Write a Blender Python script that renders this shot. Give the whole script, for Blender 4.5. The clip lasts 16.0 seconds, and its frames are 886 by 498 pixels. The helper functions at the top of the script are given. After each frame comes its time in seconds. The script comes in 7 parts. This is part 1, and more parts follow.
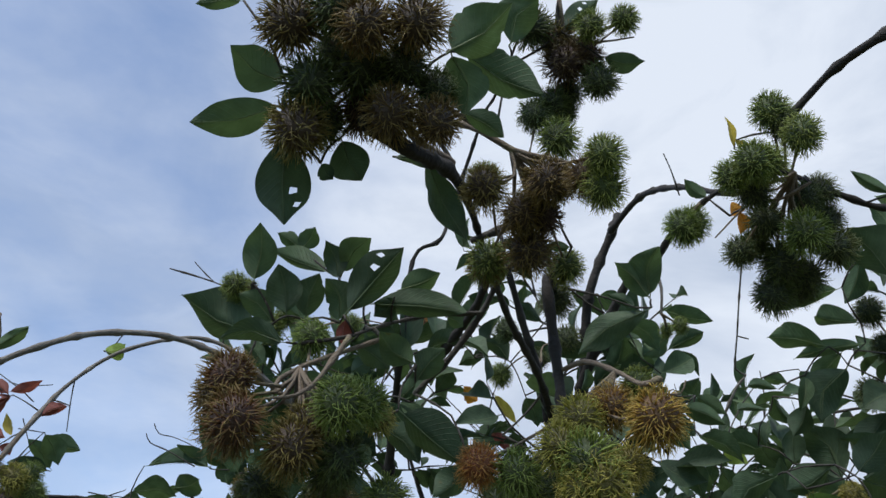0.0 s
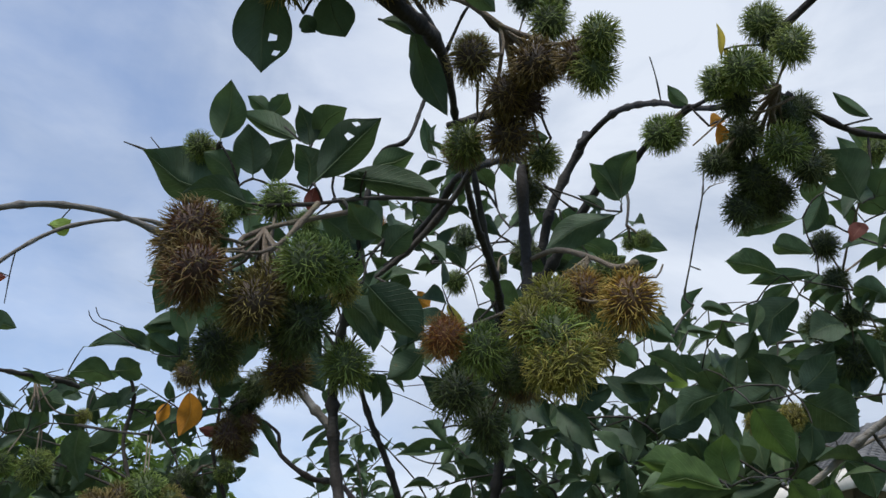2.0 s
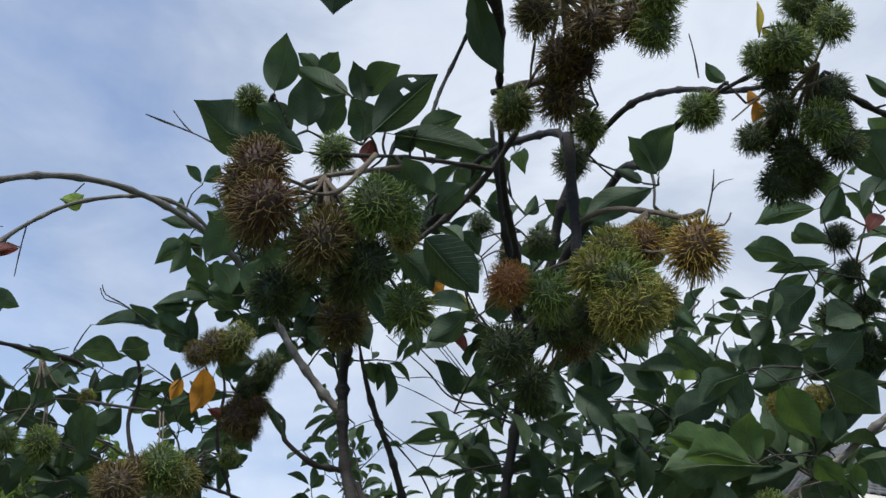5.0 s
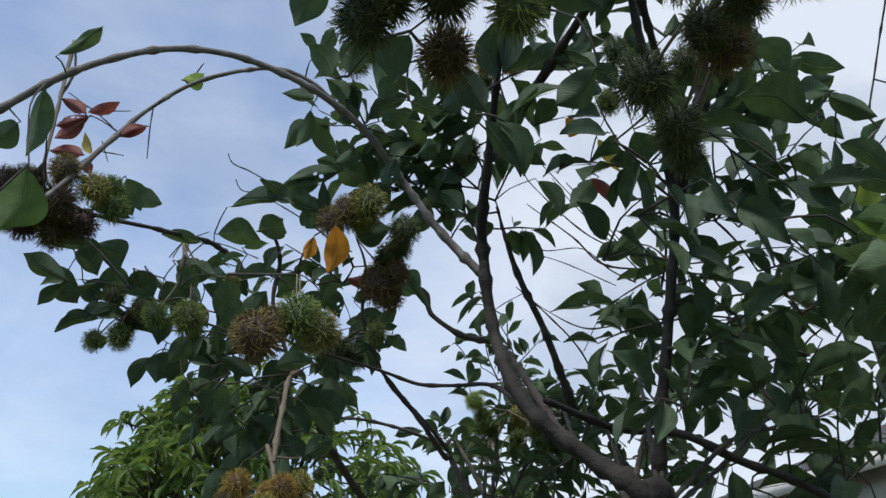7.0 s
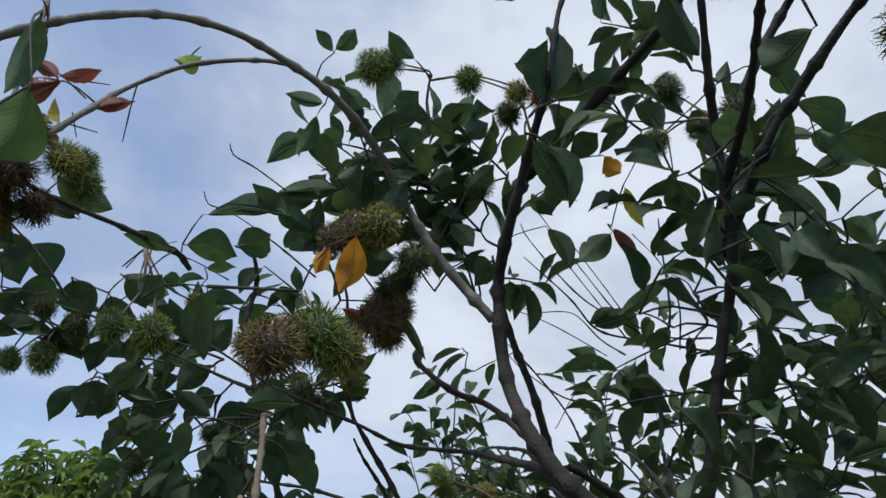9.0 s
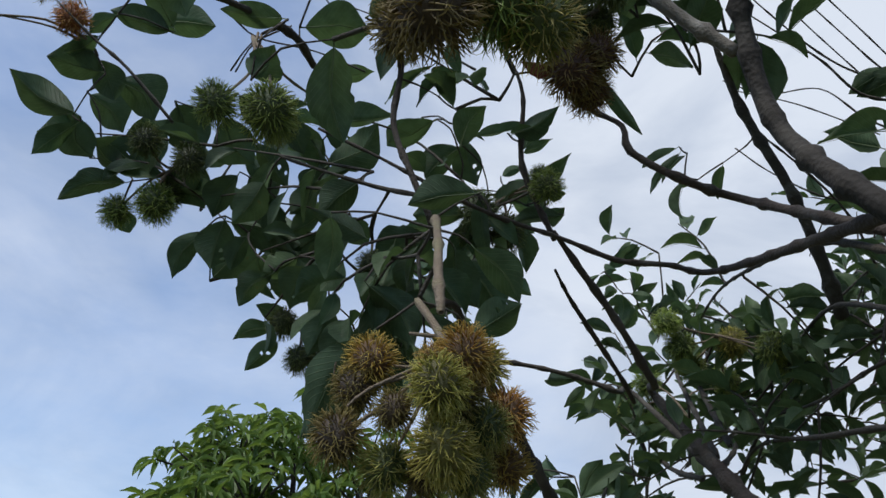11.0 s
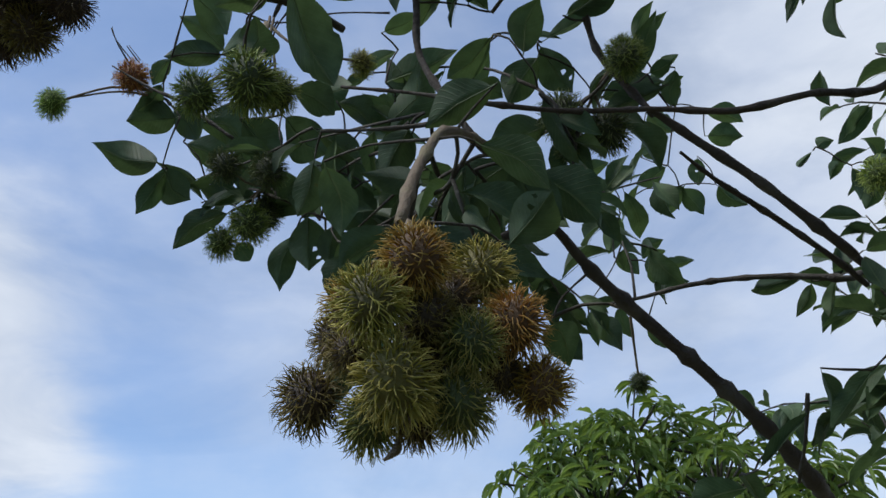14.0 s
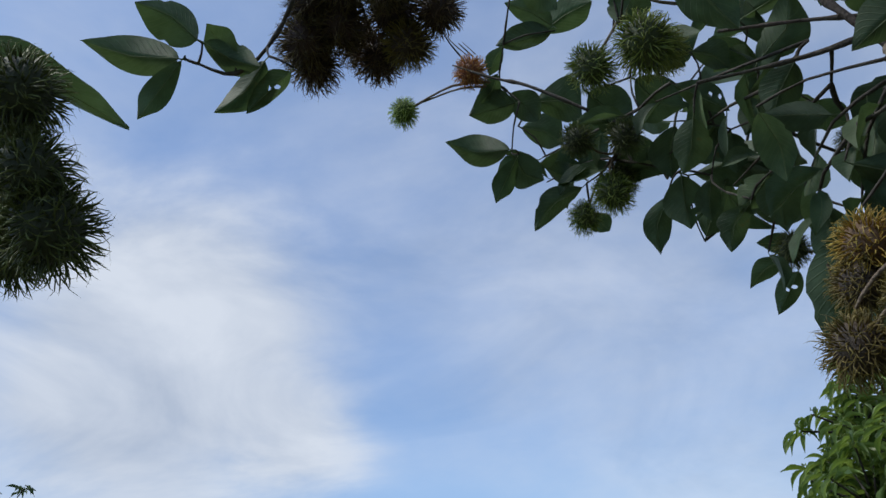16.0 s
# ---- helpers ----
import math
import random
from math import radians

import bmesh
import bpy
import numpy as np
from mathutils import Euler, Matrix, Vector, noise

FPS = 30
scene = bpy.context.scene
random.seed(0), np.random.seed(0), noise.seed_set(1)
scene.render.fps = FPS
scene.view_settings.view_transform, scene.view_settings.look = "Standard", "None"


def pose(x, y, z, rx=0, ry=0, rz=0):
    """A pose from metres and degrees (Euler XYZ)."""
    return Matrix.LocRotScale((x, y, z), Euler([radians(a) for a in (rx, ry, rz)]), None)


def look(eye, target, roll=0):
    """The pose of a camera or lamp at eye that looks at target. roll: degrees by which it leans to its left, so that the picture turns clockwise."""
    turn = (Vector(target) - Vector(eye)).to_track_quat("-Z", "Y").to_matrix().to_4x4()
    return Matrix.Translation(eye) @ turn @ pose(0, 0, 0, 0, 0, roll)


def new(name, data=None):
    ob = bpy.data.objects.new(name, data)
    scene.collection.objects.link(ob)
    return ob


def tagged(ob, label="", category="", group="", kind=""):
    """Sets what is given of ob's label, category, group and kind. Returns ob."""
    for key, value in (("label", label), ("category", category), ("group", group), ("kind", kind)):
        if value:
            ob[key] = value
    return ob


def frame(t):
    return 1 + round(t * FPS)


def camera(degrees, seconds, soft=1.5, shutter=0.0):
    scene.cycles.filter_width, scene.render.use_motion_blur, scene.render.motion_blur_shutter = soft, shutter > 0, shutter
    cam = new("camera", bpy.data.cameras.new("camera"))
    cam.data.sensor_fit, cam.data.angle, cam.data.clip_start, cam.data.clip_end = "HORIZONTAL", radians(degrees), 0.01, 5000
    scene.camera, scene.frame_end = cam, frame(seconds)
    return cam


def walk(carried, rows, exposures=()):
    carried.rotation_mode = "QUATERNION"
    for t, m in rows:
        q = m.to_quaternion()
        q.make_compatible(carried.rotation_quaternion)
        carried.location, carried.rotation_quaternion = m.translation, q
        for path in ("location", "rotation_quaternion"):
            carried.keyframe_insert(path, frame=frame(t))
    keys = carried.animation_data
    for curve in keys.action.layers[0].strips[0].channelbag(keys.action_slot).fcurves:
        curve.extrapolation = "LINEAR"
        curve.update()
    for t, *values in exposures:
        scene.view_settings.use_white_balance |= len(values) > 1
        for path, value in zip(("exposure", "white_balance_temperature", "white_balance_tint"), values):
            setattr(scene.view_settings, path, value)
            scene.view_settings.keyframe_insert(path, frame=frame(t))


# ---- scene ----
cam = camera(55.4, 16.0)
PATH = [
    (0, (0.194, 0.168, 1.826), (0.045, 1.868, 2.869), 0.6),
    (0.5, (0.166, 0.193, 1.818), (0.115, 1.923, 2.821), 0.2),
    (1, (0.14, 0.185, 1.797), (0.129, 1.929, 2.776), 0.9),
    (1.5, (0.158, 0.207, 1.779), (0.122, 1.961, 2.738), 3.2),
    (2, (0.166, 0.22, 1.786), (0.141, 2.001, 2.695), 3.5),
    (2.5, (0.148, 0.221, 1.776), (0.158, 2.013, 2.663), 3.7),
    (3, (0.146, 0.219, 1.761), (0.181, 2.008, 2.655), 4.0),
    (3.2, (0.149, 0.22, 1.763), (0.177, 2.008, 2.659), 4.4),
    (5.3, (0.085, 0.268, 1.71), (0.116, 2.027, 2.661), 4.1),
    (5.5, (0.105, 0.297, 1.7), (0.103, 2.06, 2.644), 4.4),
    (6, (0.136, 0.343, 1.664), (0.051, 2.12, 2.579), 4.6),
    (6.5, (0.118, 0.379, 1.631), (-0.059, 2.168, 2.506), 3.9),
    (7, (0.12, 0.439, 1.602), (-0.2, 2.236, 2.42), 3.6),
    (7.5, (0.082, 0.484, 1.575), (-0.32, 2.279, 2.362), 4.7),
    (8, (0.041, 0.533, 1.578), (-0.328, 2.301, 2.437), 6.8),
    (8.5, (-0.052, 0.589, 1.599), (-0.208, 2.319, 2.59), 6.5),
    (9, (-0.146, 0.651, 1.573), (-0.18, 2.357, 2.615), 5.3),
    (9.5, (-0.193, 0.724, 1.537), (-0.301, 2.457, 2.529), 3.7),
    (10, (-0.246, 0.808, 1.561), (-0.46, 2.597, 2.428), 1.9),
    (10.2, (-0.245, 0.886, 1.529), (-0.503, 2.65, 2.437), 2.9),
    (12.3, (-0.188, 1.323, 1.533), (-0.845, 2.936, 2.516), -2.3),
    (12.5, (-0.162, 1.342, 1.537), (-0.894, 2.916, 2.531), -2.4),
    (13, (-0.108, 1.385, 1.528), (-0.985, 2.863, 2.551), -1.7),
    (13.5, (-0.072, 1.401, 1.522), (-1.046, 2.832, 2.524), -1.8),
    (14, (-0.049, 1.406, 1.523), (-1.092, 2.815, 2.486), -3.1),
    (14.5, (-0.041, 1.417, 1.517), (-1.139, 2.808, 2.445), -3.6),
    (15, (-0.055, 1.406, 1.52), (-1.205, 2.765, 2.432), -4.0),
    (15.5, (-0.098, 1.344, 1.519), (-1.363, 2.588, 2.442), -4.3),
    (16, (-0.197, 1.265, 1.537), (-1.623, 2.314, 2.467), -4.3),
]
walk(cam, [(t, look(eye, target, roll)) for t, eye, target, roll in PATH], [(0, 0.0), (7.5, -0.02), (10, -0.08), (12.5, -0.08), (15, -0.06), (16, -0.2)])

# ---- light: a bright sky with broken cloud, the sun veiled, high behind the viewer ----
SUN_EL, SUN_AZ = 58.0, 205.0          # degrees up, degrees clockwise from +y
world = bpy.data.worlds.new("sky")
scene.world = world
world.use_nodes = True
wt = world.node_tree
wt.nodes.clear()


def wnode(kind, **kw):
    n = wt.nodes.new(kind)
    for k, v in kw.items():
        n.inputs[k].default_value = v
    return n


w_out = wnode("ShaderNodeOutputWorld")
w_bg = wnode("ShaderNodeBackground", Strength=1.0)
w_sky = wt.nodes.new("ShaderNodeTexSky")
w_sky.sky_type, w_sky.sun_disc = "NISHITA", False
w_sky.sun_elevation, w_sky.sun_rotation = radians(SUN_EL), radians(SUN_AZ)
w_sky.air_density, w_sky.dust_density, w_sky.ozone_density = 1.0, 1.2, 1.6
w_gain = wt.nodes.new("ShaderNodeMix")
w_gain.data_type, w_gain.blend_type = "RGBA", "MULTIPLY"
w_gain.inputs[0].default_value = 1.0
w_gain.inputs[7].default_value = (0.110, 0.153, 0.196, 1)
w_pos = wt.nodes.new("ShaderNodeTexCoord")
w_map = wt.nodes.new("ShaderNodeMapping")
w_map.inputs["Scale"].default_value = (1.0, 1.0, 2.2)
w_map.inputs["Location"].default_value = (3.1, 0.4, 1.7)
w_big = wnode("ShaderNodeTexNoise", Scale=1.5, Detail=7.0, Roughness=0.52, Distortion=0.35)
w_fine = wnode("ShaderNodeTexNoise", Scale=6.0, Detail=5.0, Roughness=0.6)
w_mix = wt.nodes.new("ShaderNodeMath")
w_mix.operation = "MULTIPLY_ADD"
w_mix.inputs[1].default_value = 0.22
w_puff = wnode("ShaderNodeTexNoise", Scale=3.2, Detail=6.0, Roughness=0.55, Distortion=0.6)
# banks of cloud: a white one low in the west, a bright veil in the north-east, thin haze low down


def bank(at, near, far, amount, ragged=0.0):
    d = wt.nodes.new("ShaderNodeVectorMath")
    d.operation = "DISTANCE"
    d.inputs[1].default_value = at
    r = wt.nodes.new("ShaderNodeMapRange")
    r.interpolation_type = "SMOOTHSTEP"
    for k, v in (("From Min", near), ("From Max", far), ("To Min", amount), ("To Max", 0.0)):
        r.inputs[k].default_value = v
    wt.links.new(w_pos.outputs["Generated"], d.inputs[0])
    rag = wt.nodes.new("ShaderNodeMath")          # an uneven edge
    rag.operation, rag.inputs[1].default_value = "MULTIPLY_ADD", -ragged
    wt.links.new(w_puff.outputs[0], rag.inputs[0])
    wt.links.new(d.outputs["Value"], rag.inputs[2])
    wt.links.new(rag.outputs[0], r.inputs[0])
    return r.outputs[0]


def plus(a, b):
    n = wt.nodes.new("ShaderNodeMath")
    n.operation = "ADD"
    wt.links.new(a, n.inputs[0])
    wt.links.new(b, n.inputs[1])
    return n.outputs[0]


w_banks = plus(plus(plus(bank((-0.905, 0.25, 0.34), -0.06, 0.16, 0.40, 0.24), bank((-0.868, 0.43, 0.262), -0.05, 0.05, 0.22, 0.12)), bank((0.45, 0.80, 0.42), 0.20, 1.2, 0.46)), bank((-0.2, 1.0, 0.1), 0.2, 0.7, 0.05))
w_add = wt.nodes.new("ShaderNodeMath")
w_add.operation = "ADD"
w_ramp = wt.nodes.new("ShaderNodeMapRange")
w_ramp.interpolation_type = "SMOOTHSTEP"
w_ramp.inputs["From Min"].default_value, w_ramp.inputs["From Max"].default_value = 0.56, 1.05
w_ramp.inputs["To Min"].default_value, w_ramp.inputs["To Max"].default_value = 0.24, 0.95
w_cloud = wt.nodes.new("ShaderNodeMix")
w_cloud.data_type = "RGBA"
w_tone = wt.nodes.new("ShaderNodeMix")          # grey hollows in the cloud
w_tone.data_type = "RGBA"
w_tone.inputs[6].default_value = (0.53, 0.61, 0.75, 1)
w_tone.inputs[7].default_value = (0.79, 0.855, 0.96, 1)
w_hollow = wt.nodes.new("ShaderNodeMapRange")
w_hollow.inputs["From Min"].default_value, w_hollow.inputs["From Max"].default_value = 0.34, 0.60
wl = wt.links.new
wl(w_sky.outputs[0], w_gain.inputs[6])
wl(w_pos.outputs["Generated"], w_map.inputs[0])
wl(w_map.outputs[0], w_big.inputs["Vector"])
wl(w_map.outputs[0], w_fine.inputs["Vector"])
wl(w_fine.outputs[0], w_mix.inputs[0])
w_soft = wt.nodes.new("ShaderNodeMath")
w_soft.operation, w_soft.inputs[1].default_value, w_soft.inputs[2].default_value = "MULTIPLY_ADD", 0.6, 0.21
wl(w_big.outputs[0], w_soft.inputs[0])
wl(w_soft.outputs[0], w_mix.inputs[2])
wl(w_mix.outputs[0], w_add.inputs[0])
wl(w_banks, w_add.inputs[1])
wl(w_add.outputs[0], w_ramp.inputs[0])
wl(w_ramp.outputs[0], w_cloud.inputs[0])
wl(w_gain.outputs[2], w_cloud.inputs[6])
wl(w_map.outputs[0], w_puff.inputs["Vector"])
wl(w_puff.outputs[0], w_hollow.inputs[0])
wl(w_hollow.outputs[0], w_tone.inputs[0])
wl(w_tone.outputs[2], w_cloud.inputs[7])
wl(w_cloud.outputs[2], w_bg.inputs[0])
wl(w_bg.outputs[0], w_out.inputs[0])

sun = bpy.data.lights.new("sun", "SUN")
sun.energy, sun.angle, sun.color = 3.6, radians(20), (1.0, 0.96, 0.90)
sa, se = radians(SUN_AZ), radians(SUN_EL)
sun_dir = Vector((math.sin(sa) * math.cos(se), math.cos(sa) * math.cos(se), math.sin(se)))
sun_ob = new("sun", sun)
sun_ob.matrix_world = look(sun_dir * 50, (0, 0, 0))

# ---- materials ----
def material(name):
    m = bpy.data.materials.new(name)
    m.use_nodes = True
    t = m.node_tree
    t.nodes.clear()

    def node(kind, **kw):
        n = t.nodes.new(kind)
        for k, v in kw.items():
            n.inputs[k.replace("_", " ")].default_value = v
        return n
    return m, t, node, t.links.new


def math_node(node, link, op, a, b):
    n = node("ShaderNodeMath")
    n.operation = op
    for i, v in enumerate((a, b)):
        if isinstance(v, (int, float)):
            n.inputs[i].default_value = v
        else:
            link(v, n.inputs[i])
    return n.outputs[0]


def mix_node(node, link, f, a, b, blend="MIX"):
    n = node("ShaderNodeMix")
    n.data_type, n.blend_type = "RGBA", blend
    for i, v in ((0, f), (6, a), (7, b)):
        if isinstance(v, (int, float)):
            n.inputs[i].default_value = v
        elif isinstance(v, tuple):
            n.inputs[i].default_value = (*v, 1)
        else:
            link(v, n.inputs[i])
    return n.outputs[2]


def own_random(node, link):
    """A number of its own for each piece, joined or not."""
    return math_node(node, link, "FRACT", math_node(node, link, "ADD", node("ShaderNodeObjectInfo").outputs["Random"],
                     node("ShaderNodeNewGeometry").outputs["Random Per Island"]), 0.0)


def leaf_material(name, dark, light, rib, gloss=0.58, through_light=0.28, glow=(0.085, 0.150, 0.03)):
    m, t, node, link = material(name)
    rnd = own_random(node, link)
    uv = node("ShaderNodeUVMap")
    sep = node("ShaderNodeSeparateXYZ")
    link(uv.outputs[0], sep.inputs[0])
    off = math_node(node, link, "ABSOLUTE", math_node(node, link, "SUBTRACT", sep.outputs[0], 0.5), 0.0)
    phase = math_node(node, link, "SUBTRACT", sep.outputs[1], math_node(node, link, "MULTIPLY", off, 0.55))
    wave = math_node(node, link, "SINE", math_node(node, link, "MULTIPLY", phase, 72.0), 0.0)
    vein = math_node(node, link, "SMOOTH_MIN", 1.0, math_node(node, link, "MAXIMUM", math_node(node, link, "SUBTRACT", wave, 0.84), 0.0))
    vein = math_node(node, link, "MULTIPLY", vein, 4.0)
    mid = math_node(node, link, "LESS_THAN", off, 0.022)
    tex = node("ShaderNodeTexCoord")
    n1 = node("ShaderNodeTexNoise", Scale=55.0, Detail=4.0)
    n2 = node("ShaderNodeTexNoise", Scale=420.0, Detail=2.0)
    geo = node("ShaderNodeNewGeometry")
    link(geo.outputs["Position"], n1.inputs["Vector"])
    link(geo.outputs["Position"], n2.inputs["Vector"])
    body = mix_node(node, link, rnd, dark, light)
    blot = node("ShaderNodeMapRange", From_Min=0.35, From_Max=0.7, To_Min=0.72, To_Max=1.2)
    link(n1.outputs[0], blot.inputs[0])
    hue = node("ShaderNodeHueSaturation", Hue=0.5, Saturation=1.0)
    link(blot.outputs[0], hue.inputs["Value"])
    link(body, hue.inputs["Color"])
    col = mix_node(node, link, math_node(node, link, "MULTIPLY", vein, 0.3), hue.outputs[0], rib)
    col = mix_node(node, link, math_node(node, link, "MULTIPLY", mid, 0.55), col, rib)
    spot = node("ShaderNodeMapRange", From_Min=0.70, From_Max=0.76, To_Min=0.0, To_Max=0.6)
    link(n1.outputs[0], spot.inputs[0])
    col = mix_node(node, link, spot.outputs[0], col, (0.10, 0.075, 0.03))
    bump = node("ShaderNodeBump", Strength=0.6, Distance=0.002)
    h = math_node(node, link, "ADD", math_node(node, link, "MULTIPLY", vein, -0.5), math_node(node, link, "MULTIPLY", n2.outputs[0], 0.3))
    link(h, bump.inputs["Height"])
    p = node("ShaderNodeBsdfPrincipled", Roughness=gloss)
    p.inputs["Specular IOR Level"].default_value = 0.22
    link(col, p.inputs["Base Color"])
    link(bump.outputs[0], p.inputs["Normal"])
    tr = node("ShaderNodeBsdfTranslucent")
    link(mix_node(node, link, 0.5, col, glow), tr.inputs["Color"])
    ms = node("ShaderNodeMixShader", Fac=through_light)
    link(p.outputs[0], ms.inputs[1])
    link(tr.outputs[0], ms.inputs[2])
    out = node("ShaderNodeOutputMaterial")
    link(ms.outputs[0], out.inputs[0])
    return m


def bark_material(name, dark, light, patch, scale=1.0):
    m, t, node, link = material(name)
    geo = node("ShaderNodeNewGeometry")
    n1 = node("ShaderNodeTexNoise", Scale=38.0 * scale, Detail=6.0, Roughness=0.65)
    n2 = node("ShaderNodeTexNoise", Scale=14.0 * scale, Detail=3.0)
    n3 = node("ShaderNodeTexVoronoi", Scale=150.0 * scale)
    for n in (n1, n2, n3):
        link(geo.outputs["Position"], n.inputs["Vector"])
    col = mix_node(node, link, n1.outputs[0], dark, light)
    f = node("ShaderNodeMapRange", From_Min=0.52, From_Max=0.66, To_Min=0.0, To_Max=0.75)
    link(n2.outputs[0], f.inputs[0])
    col = mix_node(node, link, f.outputs[0], col, patch)
    bump = node("ShaderNodeBump", Strength=0.7, Distance=0.004)
    link(math_node(node, link, "ADD", n1.outputs[0], math_node(node, link, "MULTIPLY", n3.outputs[0], 0.4)), bump.inputs["Height"])
    p = node("ShaderNodeBsdfPrincipled", Roughness=0.85)
    link(col, p.inputs["Base Color"])
    link(bump.outputs[0], p.inputs["Normal"])
    link(p.outputs[0], node("ShaderNodeOutputMaterial").inputs[0])
    return m


def hair_material(name, root, tip):
    """The soft spines of a fruit: v of the UV map runs from root to tip."""
    m, t, node, link = material(name)
    rnd = own_random(node, link)
    sep = node("ShaderNodeSeparateXYZ")
    link(node("ShaderNodeUVMap").outputs[0], sep.inputs[0])
    col = mix_node(node, link, math_node(node, link, "POWER", sep.outputs[1], 1.2), root, tip)
    hue = node("ShaderNodeHueSaturation")
    val = node("ShaderNodeMapRange", To_Min=0.65, To_Max=1.35)
    link(rnd, val.inputs[0])
    link(val.outputs[0], hue.inputs["Value"])
    sh = node("ShaderNodeMapRange", To_Min=0.485, To_Max=0.515)
    link(node("ShaderNodeObjectInfo").outputs["Random"], sh.inputs[0])
    link(sh.outputs[0], hue.inputs["Hue"])
    link(col, hue.inputs["Color"])
    p = node("ShaderNodeBsdfPrincipled", Roughness=0.55)
    link(hue.outputs[0], p.inputs["Base Color"])
    tr = node("ShaderNodeBsdfTranslucent")
    link(hue.outputs[0], tr.inputs["Color"])
    ms = node("ShaderNodeMixShader", Fac=0.3)
    link(p.outputs[0], ms.inputs[1])
    link(tr.outputs[0], ms.inputs[2])
    link(ms.outputs[0], node("ShaderNodeOutputMaterial").inputs[0])
    return m


def rough_material(name, a, b, scale=60.0, rough=0.8, bump=0.4):
    m, t, node, link = material(name)
    geo = node("ShaderNodeNewGeometry")
    n1 = node("ShaderNodeTexNoise", Scale=scale, Detail=6.0, Roughness=0.6)
    n2 = node("ShaderNodeTexNoise", Scale=scale * 0.08, Detail=3.0)
    link(geo.outputs["Position"], n1.inputs["Vector"])
    link(geo.outputs["Position"], n2.inputs["Vector"])
    f = math_node(node, link, "ADD", math_node(node, link, "MULTIPLY", n1.outputs[0], 0.5), math_node(node, link, "MULTIPLY", n2.outputs[0], 0.5))
    ramp = node("ShaderNodeMapRange", From_Min=0.3, From_Max=0.7)
    link(f, ramp.inputs[0])
    col = mix_node(node, link, ramp.outputs[0], a, b)
    hue = node("ShaderNodeHueSaturation")
    val = node("ShaderNodeMapRange", To_Min=0.8, To_Max=1.2)
    link(own_random(node, link), val.inputs[0])
    link(val.outputs[0], hue.inputs["Value"])
    link(col, hue.inputs["Color"])
    bm = node("ShaderNodeBump", Strength=bump, Distance=0.01)
    link(n1.outputs[0], bm.inputs["Height"])
    p = node("ShaderNodeBsdfPrincipled", Roughness=rough)
    link(hue.outputs[0], p.inputs["Base Color"])
    link(bm.outputs[0], p.inputs["Normal"])
    link(p.outputs[0], node("ShaderNodeOutputMaterial").inputs[0])
    return m


LEAF = {
    "green": leaf_material("leaf_green", (0.049, 0.083, 0.045), (0.081, 0.125, 0.058), (0.126, 0.167, 0.074)),
    "light": leaf_material("leaf_light", (0.063, 0.104, 0.052), (0.097, 0.148, 0.069), (0.167, 0.206, 0.095)),
    "fresh": leaf_material("leaf_fresh", (0.075, 0.130, 0.040), (0.120, 0.185, 0.055), (0.190, 0.240, 0.090), through_light=0.4, glow=(0.14, 0.24, 0.03)),
    "dark": leaf_material("leaf_dark", (0.043, 0.069, 0.041), (0.063, 0.099, 0.053), (0.089, 0.122, 0.058), through_light=0.2),
    "red": leaf_material("leaf_red", (0.16, 0.05, 0.045), (0.26, 0.10, 0.07), (0.30, 0.14, 0.09), glow=(0.3, 0.06, 0.03)),
    "orange": leaf_material("leaf_orange", (0.55, 0.22, 0.03), (0.62, 0.30, 0.04), (0.65, 0.38, 0.10), through_light=0.4, glow=(0.6, 0.25, 0.02)),
    "yellow": leaf_material("leaf_yellow", (0.48, 0.42, 0.08), (0.55, 0.42, 0.12), (0.6, 0.5, 0.2), through_light=0.4, glow=(0.5, 0.4, 0.05)),
    "lime": leaf_material("leaf_lime", (0.22, 0.32, 0.06), (0.26, 0.36, 0.08), (0.36, 0.42, 0.14), through_light=0.4, glow=(0.3, 0.4, 0.05)),
    "mango": leaf_material("leaf_mango", (0.042, 0.088, 0.026), (0.20, 0.285, 0.088), (0.26, 0.34, 0.13), gloss=0.3, through_light=0.42, glow=(0.25, 0.36, 0.03)),
}
# bark browns cut to near black, standing for the canopy's shade
BARK_SHADED = bark_material("bark", (0.008, 0.0062, 0.0045), (0.021, 0.016, 0.012), (0.036, 0.031, 0.025))
# twig browns lowered to stand for the dark look of backlit twigs
TWIG = bark_material("bark_twig", (0.020, 0.017, 0.013), (0.052, 0.042, 0.032), (0.075, 0.070, 0.058), 2.0)
PALE = bark_material("bark_pale", (0.075, 0.066, 0.056), (0.20, 0.175, 0.145), (0.27, 0.25, 0.22), 1.8)
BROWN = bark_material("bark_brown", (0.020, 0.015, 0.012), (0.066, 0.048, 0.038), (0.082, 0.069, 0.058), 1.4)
STALK = bark_material("stalk", (0.09, 0.066, 0.045), (0.20, 0.155, 0.11), (0.17, 0.15, 0.085), 3.0)
